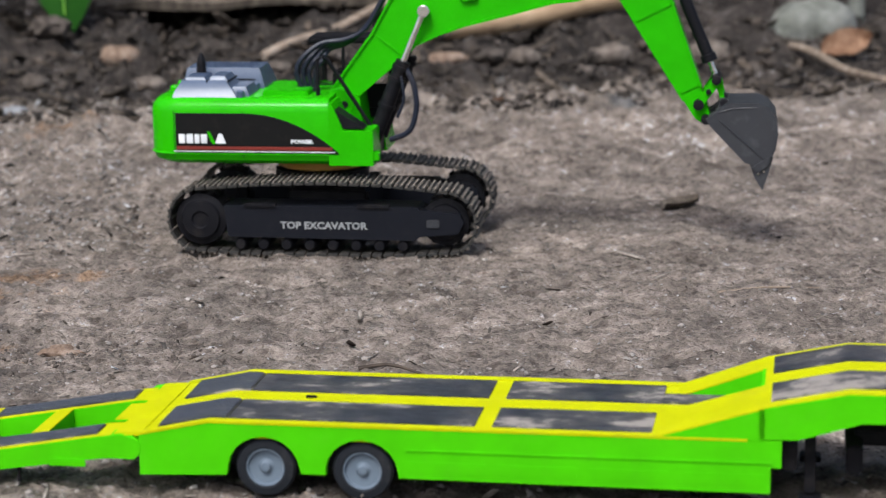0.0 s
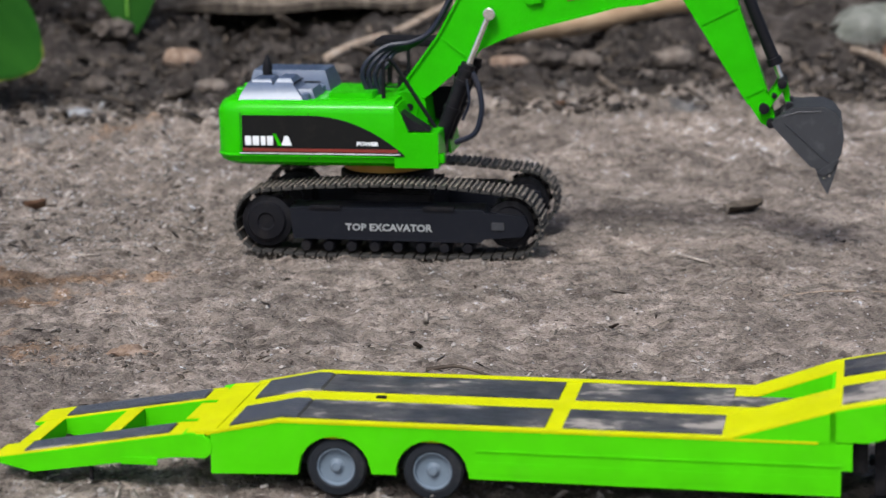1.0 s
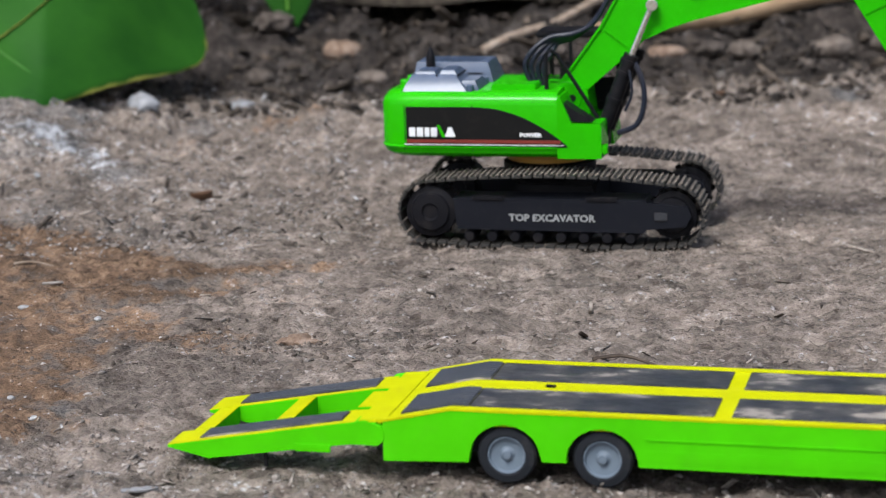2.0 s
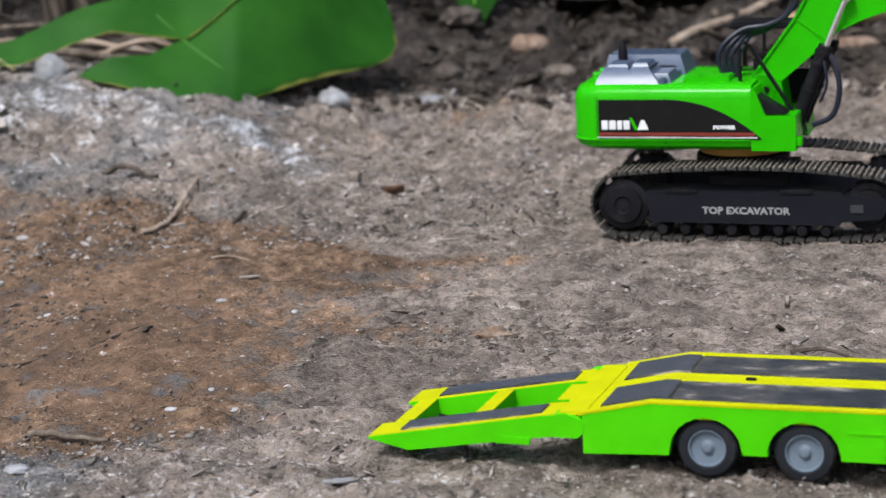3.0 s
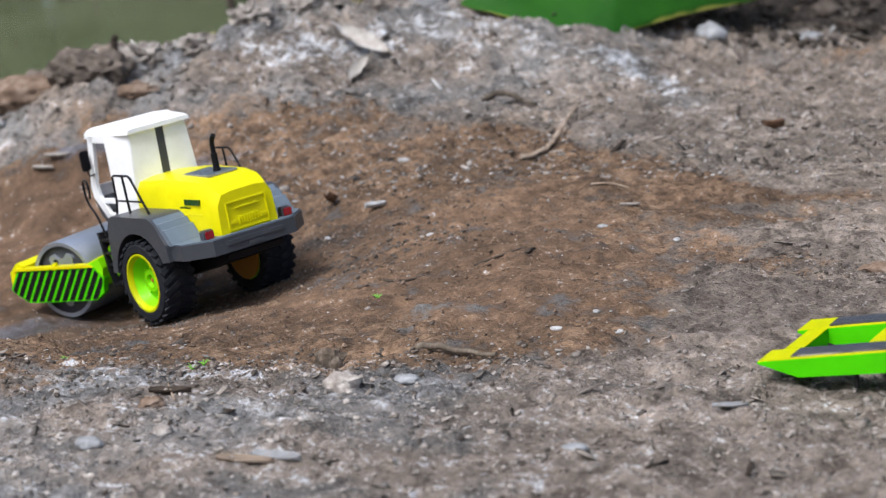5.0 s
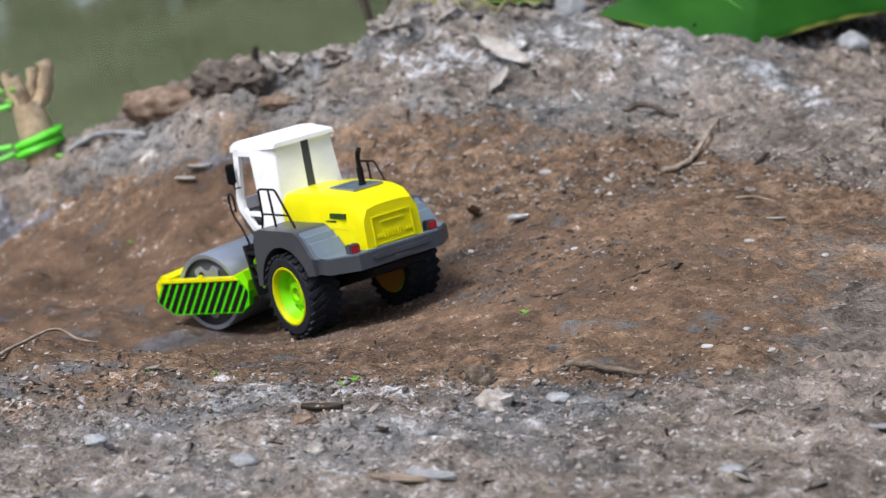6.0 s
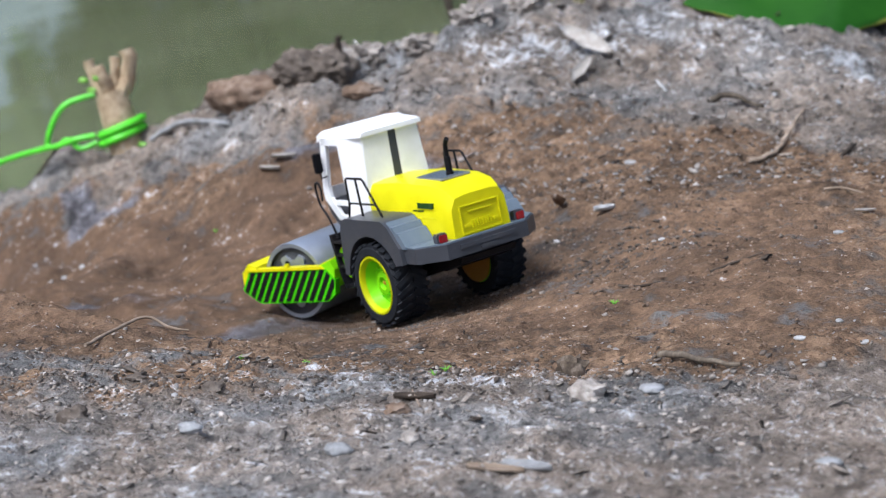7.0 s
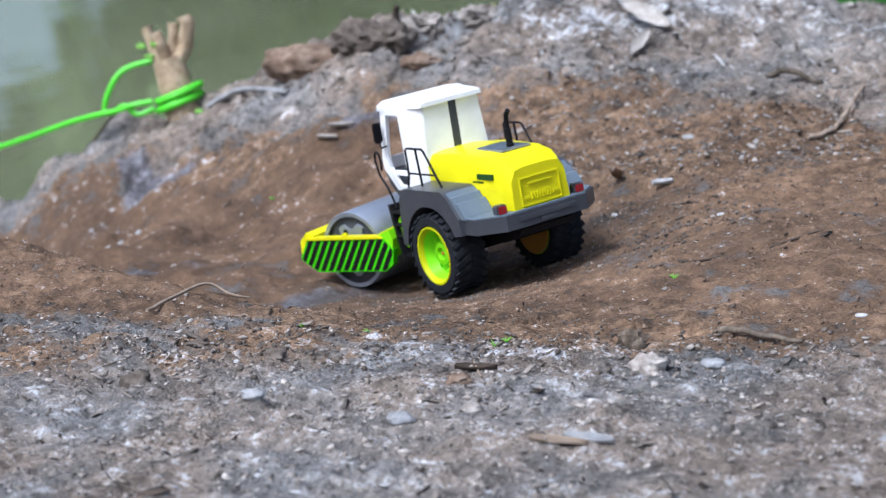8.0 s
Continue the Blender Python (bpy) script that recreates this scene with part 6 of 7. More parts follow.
stone("soil_clod", -0.792, 1.614, 0.011, (1.2, 0.8, 0.9), 19, DARKCLOD, "small dark lump of soil", "clod", rough=0.5)
stone("pebble", -0.193, 1.537, 0.0085, (1.2, 0.8, 0.5), 10, STONEM, "cream coloured oval pebble", "pebble", rough=0.12, turn=0.4)
stone("pebble", -0.342, 1.713, 0.0095, (1.1, 0.8, 0.4), 11, STONEM, "flat grey pebble in dry soil", "pebble", rough=0.2)
stone("pebble", -1.258, 2.70, 0.0045, (1, 1, 0.9), 12, PALE, "small white pebble on the red bank", "pebble", rough=0.1, sub=2)
stone("pebble", -1.228, 2.69, 0.0045, (1, 1, 0.9), 13, PALE, "small white pebble on the red bank", "pebble", rough=0.1, sub=2)
for k, (x, y, r) in enumerate(((-1.05, 2.96, 0.03), (-0.965, 2.97, 0.034), (-0.90, 2.97, 0.036), (-0.83, 3.0, 0.036), (-1.13, 2.95, 0.02), (-0.77, 3.05, 0.034), (-1.0, 2.96, 0.03), (-0.7, 3.08, 0.03))):
    stone("bank_clod", x, y, r * 0.75, (1.15, 0.8, 0.62), 20 + k, GREYCLOD, "weathered lump of earth on the crest of the bank", "clod", sink=0.5, rough=0.6, freq=3.2, sub=4, group="lumps along the bank")
for k, (x, y, r) in enumerate(((0.32, 3.85, 0.03), (0.5, 3.7, 0.022), (0.62, 3.75, 0.035), (0.75, 3.65, 0.025), (0.9, 3.75, 0.035), (1.02, 3.65, 0.022), (1.12, 3.8, 0.03), (0.05, 3.85, 0.03), (-0.1, 3.9, 0.035), (0.42, 4.1, 0.04), (0.8, 4.15, 0.04), (1.05, 4.1, 0.035))):
    stone("heap_clod", x, y, r, (1.1, 0.8, 0.65), 40 + k, HEAPM, "rough brown lump of earth on the heap", "clod", sink=0.35, rough=0.5, group="lumps on the soil heap")


def twig(name, pts, r, material, label, category="twig", taper=0.5, lift=0.5):
    """A bent stick whose line follows the ground."""
    pts = curve_pts([rest(x, y, r * lift + dz) for x, y, dz in pts], 5)
    pts = [p + Vector((noise.noise(p * 90) * r, noise.noise(p * 90 + Vector((5, 0, 0))) * r, noise.noise(p * 70) * r * 0.5)) for p in pts]
    c = pts[0].copy()
    return solid(name, tube(B(), [p - c for p in pts], r, 8, taper), material, Matrix.Translation(c), label, category)


twig("twig", [(-0.352, 1.827, 0), (-0.335, 1.806, 0.003), (-0.308, 1.787, 0.002), (-0.278, 1.769, 0)], 0.0036, STALK, "weathered grey broken twig on dry soil", lift=0.9)
twig("twig", [(-0.861, 1.813, 0.001), (-0.853, 1.87, 0.004), (-0.838, 1.905, 0.008), (-0.815, 1.9, 0.006), (-0.803, 1.893, 0.008), (-0.793, 1.895, 0.005)], 0.0018, WOODM, "thin wavy pale twig")
twig("root", [(-0.352, 2.615, 0), (-0.335, 2.63, 0.003), (-0.317, 2.69, 0.005), (-0.308, 2.755, 0.004), (-0.301, 2.81, 0.001)], 0.0036, WOODM, "pale crooked piece of root")
twig("twig", [(-0.342, 2.123, 0), (-0.318, 2.139, 0.002), (-0.295, 2.164, 0)], 0.0017, DARKWOOD, "short dark twig on red soil")
twig("stick", [(-0.672, 2.425, 0.003), (-0.668, 2.49, 0.006), (-0.664, 2.56, 0.004)], 0.0028, WOODM, "straight weathered stick lying on the slope", "stick", 0.7)
twig("twig", [(0.69, 2.145, 0.001), (0.74, 2.158, 0.003), (0.8, 2.163, 0.001)], 0.0013, WOODM, "thin dry twig on bare ground")
twig("twig", [(0.30, 1.93, 0.001), (0.33, 1.925, 0.004), (0.365, 1.905, 0.001)], 0.002, DARKWOOD, "dark bent twig beside the trailer")
twig("root", [(-0.42, 2.83, 0.002), (-0.395, 2.835, 0.008), (-0.37, 2.822, 0.006), (-0.352, 2.8, 0.002)], 0.0045, STALK, "knotted dark piece of root")
twig("twig", [(-0.43, 2.107, 0.001), (-0.409, 2.108, 0.002), (-0.39, 2.112, 0.001)], 0.0018, DARKWOOD, "short dark twig on red soil")
twig("twig", [(-0.255, 2.452, 0.001), (-0.235, 2.454, 0.003), (-0.21, 2.447, 0.001)], 0.0016, WOODM, "thin pale twig on brown soil")
twig("twig", [(-0.52, 1.664, 0.001), (-0.528, 1.685, 0.003), (-0.535, 1.7, 0.001)], 0.0011, WOODM, "thin pale twig in dry crust")


def flake(name, x, y, l, w, curl, turn, material, label, category="leaf", lift=0.002, tilt=0.0, seed=0, lean=0.0):
    """A curled piece of leaf or bark with real thickness."""
    bm = B()
    n, k = 14, 6
    top, bot = [], []
    for i in range(n + 1):
        t = i / n
        half = w / 2 * (math.sin(math.pi * min(1, 0.06 + 0.94 * t)) ** 0.6) * (1 + 0.25 * noise.noise(Vector((t * 5, seed, 0))))
        rt, rb = [], []
        for j in range(k + 1):
            s = 2 * j / k - 1
            z = curl * w * (s * s) + 0.25 * curl * l * (t - 0.5) ** 2 + 0.06 * w * noise.noise(Vector((t * 6, s * 2, seed)))
            rt.append(bm.verts.new((l * (t - 0.5), half * s, z + 0.0006)))
            rb.append(bm.verts.new((l * (t - 0.5), half * s, z - 0.0006)))
        top.append(rt)
        bot.append(rb)
    for a, flip in ((top, False), (bot, True)):
        for i in range(n):
            for j in range(k):
                q = (a[i][j], a[i + 1][j], a[i + 1][j + 1], a[i][j + 1])
                bm.faces.new(q[::-1] if flip else q)
    for i in range(n):
        bm.faces.new((top[i][0], bot[i][0], bot[i + 1][0], top[i + 1][0]))
        bm.faces.new((top[i][k], top[i + 1][k], bot[i + 1][k], bot[i][k]))
    m = Matrix.Translation(rest(x, y, lift)) @ Matrix.Rotation(lean, 4, "X") @ Matrix.Rotation(turn, 4, "Z") @ Matrix.Rotation(tilt, 4, "Y")
    return solid(name, bm, material, m, label, category)


flake("dry_leaf", -0.60, 2.985, 0.082, 0.027, 0.3, -0.55, DRYLEAF, "curled pale dry leaf on the stony bank", lift=0.014, tilt=0.1, seed=1, lean=0.6)
flake("dry_leaf", -0.598, 2.92, 0.05, 0.018, 0.3, 1.2, DRYLEAF, "narrow curled dry leaf", lift=0.01, seed=2, lean=0.6)
flake("dead_leaf", 0.78, 2.6, 0.052, 0.034, 0.22, 0.35, STALK, "grey-brown curled dead leaf on bare ground", lift=0.003, tilt=-0.08, seed=3)
flake("dead_leaf", 1.333, 3.57, 0.09, 0.055, 0.25, 0.25, BROWNLEAF, "large brown dead leaf beside the boulder", lift=0.03, tilt=-0.1, seed=4, lean=0.7)
flake("bark_chip", -0.085, 1.642, 0.028, 0.009, 0.15, 0.1, STONEM, "flat bluish grey chip", "chip", seed=5)
flake("bark_chip", -0.951, 2.715, 0.032, 0.012, 0.3, 0.2, DRYLEAF, "pale flaky bark chip on the bank", "chip", lift=0.004, seed=6)
flake("bark_chip", -0.966, 2.70, 0.028, 0.010, 0.3, -0.1, DRYLEAF, "pale flaky bark chip on the bank", "chip", lift=0.004, seed=7)
flake("bark_chip", -0.498, 2.454, 0.026, 0.014, 0.3, 0.6, PALE, "whitish chip standing in dark soil", "chip", lift=0.003, seed=8)
flake("bark_chip", -0.425, 1.502, 0.045, 0.012, 0.2, -0.2, WOODM, "splinter of pale wood", "chip", seed=9)
flake("bark_chip", -0.404, 1.51, 0.04, 0.016, 0.2, -0.25, STONEM, "flat grey slate chip", "chip", seed=10)
flake("bark_chip", -0.53, 1.688, 0.035, 0.011, 0.3, 0.0, DARKWOOD, "dark strip of bark", "chip", seed=11)
flake("dead_leaf", -0.557, 2.487, 0.024, 0.014, 0.5, 1.3, BROWNLEAF, "small curled tan leaf standing in dark soil", lift=0.006, tilt=0.5, seed=14)
flake("bark_chip", -0.206, 2.356, 0.022, 0.006, 0.2, 0.1, DRYLEAF, "narrow pale splinter on brown soil", "chip", seed=15)
flake("dead_leaf", -0.057, 2.755, 0.03, 0.014, 0.6, 0.5, BROWNLEAF, "small orange-brown dead leaf", lift=0.003, seed=12)
flake("dead_leaf", 0.697, 3.3, 0.02, 0.012, 0.4, 0.3, BROWNLEAF, "small orange-brown dead leaf", lift=0.003, seed=13)


# ---- the fallen banana leaf on the bank ----
LEAF_TILT = radians(40)


def leaf_pt(x, s, lift=0.0):
    """A point of the leaning blade: x along the bank, s up the slope of the blade."""
    z = 0.010 * math.sin(x * 23) * min(1, s * 8) + 0.05 * s * s + lift
    y0 = 3.15 + 0.9 * max(0.0, x + 0.28)
    z0 = float(np.interp(x, [-0.6, -0.45, -0.28, -0.195, -0.06], [0.1, 0.1, 0.07, 0.06, 0.045]))
    return Vector((x, y0 + s * math.cos(LEAF_TILT) - z * math.sin(LEAF_TILT), z0 + s * math.sin(LEAF_TILT) + z * math.cos(LEAF_TILT)))


def blade(parent, xs, low, high, name="lobe", label="", off=0.0):
    """A lobe of leaf between two edge lines, 1.2 mm thick, with a torn rim."""
    nx, ns = 60, 18
    co, rim = [], []
    for i in range(nx + 1):
        x = xs[0] + (xs[-1] - xs[0]) * i / nx
        a, b = float(np.interp(x, xs, low)), float(np.interp(x, xs, high))
        a += 0.003 * noise.noise(Vector((x * 60, 1, 0)))
        for j in range(ns + 1):
            t = j / ns
            s = a + (b - a) * t
            co.append(leaf_pt(x, s, off + 0.004 * math.sin(60 * (x + 0.8 * s)) * t * (1 - t)))
            rim.append(max(0.0, 1 - min(t, (nx - i) / nx * 2.5, 1.0) * 18 + 0.6 * noise.noise(Vector((x * 40, s * 40, 3)))))
    n1 = len(co)
    nrm = Vector((0, -math.sin(LEAF_TILT), math.cos(LEAF_TILT))) * 0.0012
    co += [c - nrm for c in co]
    rim += rim
    faces = []
    w = ns + 1
    for i in range(nx):
        for j in range(ns):
            q = (i * w + j, (i + 1) * w + j, (i + 1) * w + j + 1, i * w + j + 1)
            faces.append(q)
            faces.append(tuple(v + n1 for v in q[::-1]))
    edge = [i * w for i in range(nx + 1)] + [nx * w + j for j in range(1, w)] + [i * w + ns for i in range(nx - 1, -1, -1)] + [j for j in range(ns - 1, 0, -1)]
    for p, q in zip(edge, edge[1:] + edge[:1]):
        faces.append((p, p + n1, q + n1, q))
    me = bpy.data.meshes.new(name)
    me.from_pydata([tuple(c) for c in co], [], faces)
    me.polygons.foreach_set("use_smooth", [True] * len(faces))
    at = me.attributes.new("rim", "FLOAT", "POINT")
    at.data.foreach_set("value", rim)
    me.materials.append(LEAFM)
    ob = new(name, me)
    ob.parent = parent
    if label:
        ob["label"] = label
    return ob


def build_banana_leaf():
    lf = thing("banana_leaf", Matrix(), "broad torn green banana leaf lying on the bank", "leaf")
    blade(lf, [-0.495, -0.46, -0.40, -0.33, -0.273, -0.20, -0.15, -0.10, -0.065, -0.055], [0.025, 0.012, 0.002, 0.0, 0.004, 0.03, 0.045, 0.06, 0.078, 0.11], [0.03, 0.055, 0.075, 0.15, 0.21, 0.32, 0.34, 0.28, 0.19, 0.12], label="broad green lobe with a pale dry rim")
    blade(lf, [-0.68, -0.64, -0.58, -0.52, -0.46, -0.40, -0.35, -0.28, -0.22], [0.06, 0.055, 0.055, 0.078, 0.098, 0.108, 0.118, 0.2, 0.285], [0.064, 0.09, 0.115, 0.14, 0.158, 0.18, 0.21, 0.25, 0.29], "lobe", "torn upper lobe", 0.004)
    bm = B()
    tube(bm, curve_pts([leaf_pt(-0.395, 0.152, 0.001), leaf_pt(-0.35, 0.113, -0.0005), leaf_pt(-0.29, 0.062, -0.003)], 6), 0.0042, 8, 0.45)
    part("midrib", bm, RIBM, lf, "raised pale green midrib")
    return lf


build_banana_leaf()


def build_hanging_leaf(c, w, h, turn, lean):
    """A second leaf that hangs at the back, dark in the shade."""
    lf = thing("banana_leaf", Matrix.Translation(c) @ Matrix.Rotation(turn, 4, "Z") @ Matrix.Rotation(lean, 4, "X"), "dark green banana leaf hanging behind the heap", "leaf")
    bm = B()
    rows = []
    n = 16
    for i in range(n + 1):
        t = i / n
        half = w / 2 * max(0.04, math.sin(math.pi * (0.12 + 0.86 * t)) ** 0.7)
        rows.append([(half * (2 * j / 8 - 1), 0.12 * half * abs(2 * j / 8 - 1), h * (1 - t) + 0.01 * math.sin(9 * t + j)) for j in range(9)])
    fr = [[bm.verts.new(p) for p in r] for r in rows]
    bk = [[bm.verts.new((p[0], p[1] + 0.002, p[2])) for p in r] for r in rows]
    for i in range(n):
        for j in range(8):
            bm.faces.new((fr[i][j], fr[i][j + 1], fr[i + 1][j + 1], fr[i + 1][j]))
            bm.faces.new((bk[i][j], bk[i + 1][j], bk[i + 1][j + 1], bk[i][j + 1]))
        bm.faces.new((fr[i][0], fr[i + 1][0], bk[i + 1][0], bk[i][0]))
        bm.faces.new((fr[i][8], bk[i][8], bk[i + 1][8], fr[i + 1][8]))
    part("lobe", bm, LEAFM, lf)
    bm = B()
    tube(bm, [(0, -0.002, h), (0, -0.002, 0.02)], 0.004, 8, 0.4)
    part("midrib", bm, SPROUT, lf, "pale green midrib")


build_hanging_leaf((0.075, 3.9, 0.092), 0.2, 0.45, 0.1, -0.12)
build_hanging_leaf((-0.3, 3.85, 0.2), 0.4, 0.45, -0.35, -0.2)


# ---- dry stalks, logs and planks at the back ----
def build_stalks():
    rng = np.random.default_rng(11)
    for k in range(58):
        x = -0.93 + 0.52 * rng.random()
        y = 3.5 + 0.4 * rng.random()
        h = 0.32 + 0.3 * rng.random()
        dx, dy = rng.normal() * 0.09, rng.normal() * 0.05
        r = 0.004 + 0.012 * rng.random() ** 2
        b = Vector(rest(x, y, -0.02))
        pts = curve_pts([Vector((0, 0, 0)), Vector((dx * 0.4, dy * 0.3, h * 0.4)), Vector((dx, dy, h))], 5)
        solid("dry_stalk", tube(B(), pts, r, 9, 0.6), STALK if k % 3 else DARKWOOD, Matrix.Translation(b), "dried upright plant stalk in the shade", "stalk", "dry stalks")
    for k in range(14):
        x, y = -0.76 + 0.36 * rng.random(), 3.36 + 0.24 * rng.random()
        a = rng.normal() * 0.5
        l = 0.08 + 0.12 * rng.random()
        p = [(x - l * math.cos(a), y - l * math.sin(a) * 0.4, 0.0), (x, y, 0.012 + 0.03 * rng.random()), (x + l * math.cos(a), y + l * math.sin(a) * 0.4, 0.004)]
        twig("fallen_stalk", p, 0.003 + 0.005 * rng.random(), STALK if k % 5 else WOODM, "dry fallen stalk on the bank", "stalk", 0.6)


build_stalks()


def log(name, a, b, r, material, label, category, taper=0.9):
    a, b = Vector(a), Vector(b)
    pts = [a.lerp(b, t) + Vector((0, 0, 0.004 * math.sin(9 * t))) - a for t in np.linspace(0, 1, 12)]
    d = (b - a).length
    bm = tube(B(), pts, r, 16, taper)
    return solid(name, bm, material, Matrix.Translation(a), label, category)


log("log", (0.58, 3.735, 0.068), (1.065, 3.945, 0.104), 0.02, LOGM, "smooth tan bamboo log lying across the heap", "log")
log("pole", (0.385, 3.69, 0.055), (0.66, 4.02, 0.105), 0.008, WOODM, "thin weathered pole leaning on the heap", "pole")
log("pole", (1.44, 3.82, 0.04), (1.45, 3.86, 0.34), 0.015, BOULDERM, "pale upright post behind the boulder", "post")
log("pole", (1.02, 4.02, 0.11), (1.5, 4.25, 0.16), 0.011, DARKWOOD, "dark weathered branch on the heap", "branch")
log("pole", (1.255, 3.62, 0.052), (1.29, 3.2, 0.036), 0.007, WOODM, "pale dry branch lying on the heap", "branch")
stone("flat_stone", 0.687, 3.68, 0.03, (1.2, 0.8, 0.4), 91, CLODM, "flat pale brown stone on the heap", rough=0.15)
for k, (x, y, r) in enumerate(((0.88, 3.56, 0.024), (0.95, 3.62, 0.032), (1.04, 3.6, 0.028), (1.12, 3.64, 0.034), (1.18, 3.55, 0.022), (0.8, 3.6, 0.024), (0.55, 3.58, 0.022), (0.4, 3.6, 0.02), (0.2, 3.6, 0.022), (0.02, 3.6, 0.024))):
    stone("heap_clod", x, y, r, (1.1, 0.85, 0.65), 95 + k, DARKCLOD, "grey-brown lump of earth at the heap's foot", "clod", sink=0.35, rough=0.35, group="lumps on the soil heap")


def build_plank():
    """A sheet of old wood with a dark hollow below it."""
    bm = B()
    loft(bm, [[(x, -0.1, -0.004 + 0.004 * math.sin(x * 21)), (x, 0.2, 0.05), (x, 0.2, 0.062), (x, -0.1, 0.009 + 0.004 * math.sin(x * 30))] for x in np.linspace(-0.25, 0.25, 16)])
    solid("plank", bm, STALK, Matrix.Translation((0.385, 4.1, 0.108)) @ Matrix.Rotation(-0.05, 4, "Z"), "old weathered plank propped over a dark hollow", "plank")
    for x, y in ((0.16, 4.03), (0.6, 4.05)):
        stone("prop_clod", x, y, 0.035, (0.9, 0.7, 0.8), 60 + int(x * 100), HEAPM, "lump of earth under a plank", "clod", sink=0.25)


build_plank()


# ---- the cut shrub with the green rope ----
def build_stump():
    bx, by = -1.302, 3.05
    b = Vector((bx, by, rough_land(bx, by) - 0.004))
    st = thing("shrub_stump", Matrix.Translation(b), "knobbly cut shrub stump with sprouts at the pond's edge", "stump")
    bm = B()
    tube(bm, curve_pts([(0.012, 0, 0), (0.004, 0, 0.03), (-0.004, 0, 0.06), (-0.01, 0, 0.085)], 5), 0.028, 14, 0.8)
    for v in bm.verts:
        v.co += v.co.normalized() * 0.004 * noise.noise(v.co * 60)
    part("trunk", bm, BARK, st, "tan bark trunk")
    for pts, r in (([(-0.014, 0, 0.07), (-0.032, 0.004, 0.1), (-0.041, 0.004, 0.13)], 0.0095), ([(-0.010, 0, 0.075), (-0.014, -0.012, 0.105), (-0.02, -0.014, 0.124)], 0.010), ([(-0.004, 0, 0.075), (-0.001, 0.006, 0.108), (-0.001, 0.006, 0.134)], 0.0095), ([(0.0, 0, 0.07), (0.016, 0.004, 0.098), (0.022, 0.004, 0.13), (0.018, 0.004, 0.145)], 0.0115)):
        bm = B()
        tube(bm, curve_pts(pts, 5), r, 12, 0.85)
        for v in bm.verts:
            v.co += Vector((noise.noise(v.co * 80), noise.noise(v.co * 80 + Vector((3, 0, 0))), 0)) * 0.003
        part("cut_branch", bm, BARK, st)
    for x, z in ((-0.042, 0.105), (-0.02, 0.108), (0.04, 0.010), (-0.03, 0.09)):
        bm = lump(0.006, (1.3, 0.8, 0.7), 0.4, int(1000 * z), 2)
        part("sprout", bm, SPROUT, st, "fresh green sprout", Matrix.Translation((x, -0.018, z)))
    # rope wound round the trunk, tied, and led away over the water
    rp = thing("rope", Matrix.Translation(b), "bright green nylon rope tied round the stump", "rope")
    for k, z in enumerate((0.021, 0.034)):
        bm = B()
        ring = [(0.004 + 0.031 * math.cos(a), 0.031 * math.sin(a), z + 0.012 * math.cos(a)) for a in np.linspace(0, 2 * math.pi, 33)]
        tube(bm, ring, 0.0058, 10)
        part("rope_turn", bm, ROPE, rp)
    bm = B()
    tube(bm, curve_pts([(-0.026, -0.024, 0.016), (-0.05, -0.03, 0.008), (-0.07, -0.028, 0.02), (-0.088, -0.022, 0.010), (-0.11, -0.015, 0.006), (-0.17, 0.0, -0.010), (-0.27, 0.04, -0.045), (-0.5, 0.15, -0.12)], 6), 0.0042, 8)
    part("rope_lead", bm, ROPE, rp)
    bm = B()
    tube(bm, curve_pts([(-0.028, -0.026, 0.026), (-0.055, -0.034, 0.022), (-0.078, -0.028, 0.014), (-0.105, -0.02, 0.010), (-0.098, -0.015, 0.04), (-0.078, -0.005, 0.068), (-0.038, 0.01, 0.08)], 6), 0.0042, 8)
    part("rope_loop", bm, ROPE, rp)
    bm = B()
    tube(bm, curve_pts([(-0.088, -0.02, 0.01), (-0.115, -0.02, -0.02), (-0.15, -0.02, -0.06)], 5), 0.0022, 7)
    part("rope_tail", bm, DARKWOOD, rp, "dark frayed cord end")


build_stump()
twig("stick", [(-1.235, 3.0, 0.006), (-1.17, 2.96, 0.009), (-1.085, 2.9, 0.006)], 0.0045, STONEM, "pale bleached stick at the stump's foot", "stick", 0.8)
twig("stick", [(-0.952, 3.0, 0.0), (-0.952, 3.0, 0.014), (-0.948, 3.0, 0.026)], 0.006, DARKWOOD, "short dark stub on the crest", "stub", 0.6)


def build_sprigs():
    rng = np.random.default_rng(3)
    for x, y in ((-0.708, 1.788), (-0.655, 1.806), (-0.534, 1.773), (-0.525, 1.776), (-1.027, 2.65), (-1.045, 2.62), (-0.42, 2.02), (-1.1, 2.99)):
        bm = B()
        for k in range(7):
            a = 2.4 * k
            l = 0.0025 + 0.0035 * rng.random()
            p = (l * math.cos(a), l * math.sin(a), l * 0.8)
            tube(bm, [(0, 0, 0), (p[0] * 0.5, p[1] * 0.5, p[2] * 0.8), p], 0.0007, 5, 0.3)
        solid("green_sprig", bm, SPROUT, Matrix.Translation(rest(x, y, -0.0005)), "tiny fresh green sprig in the soil", "sprig", "green sprigs")


build_sprigs()


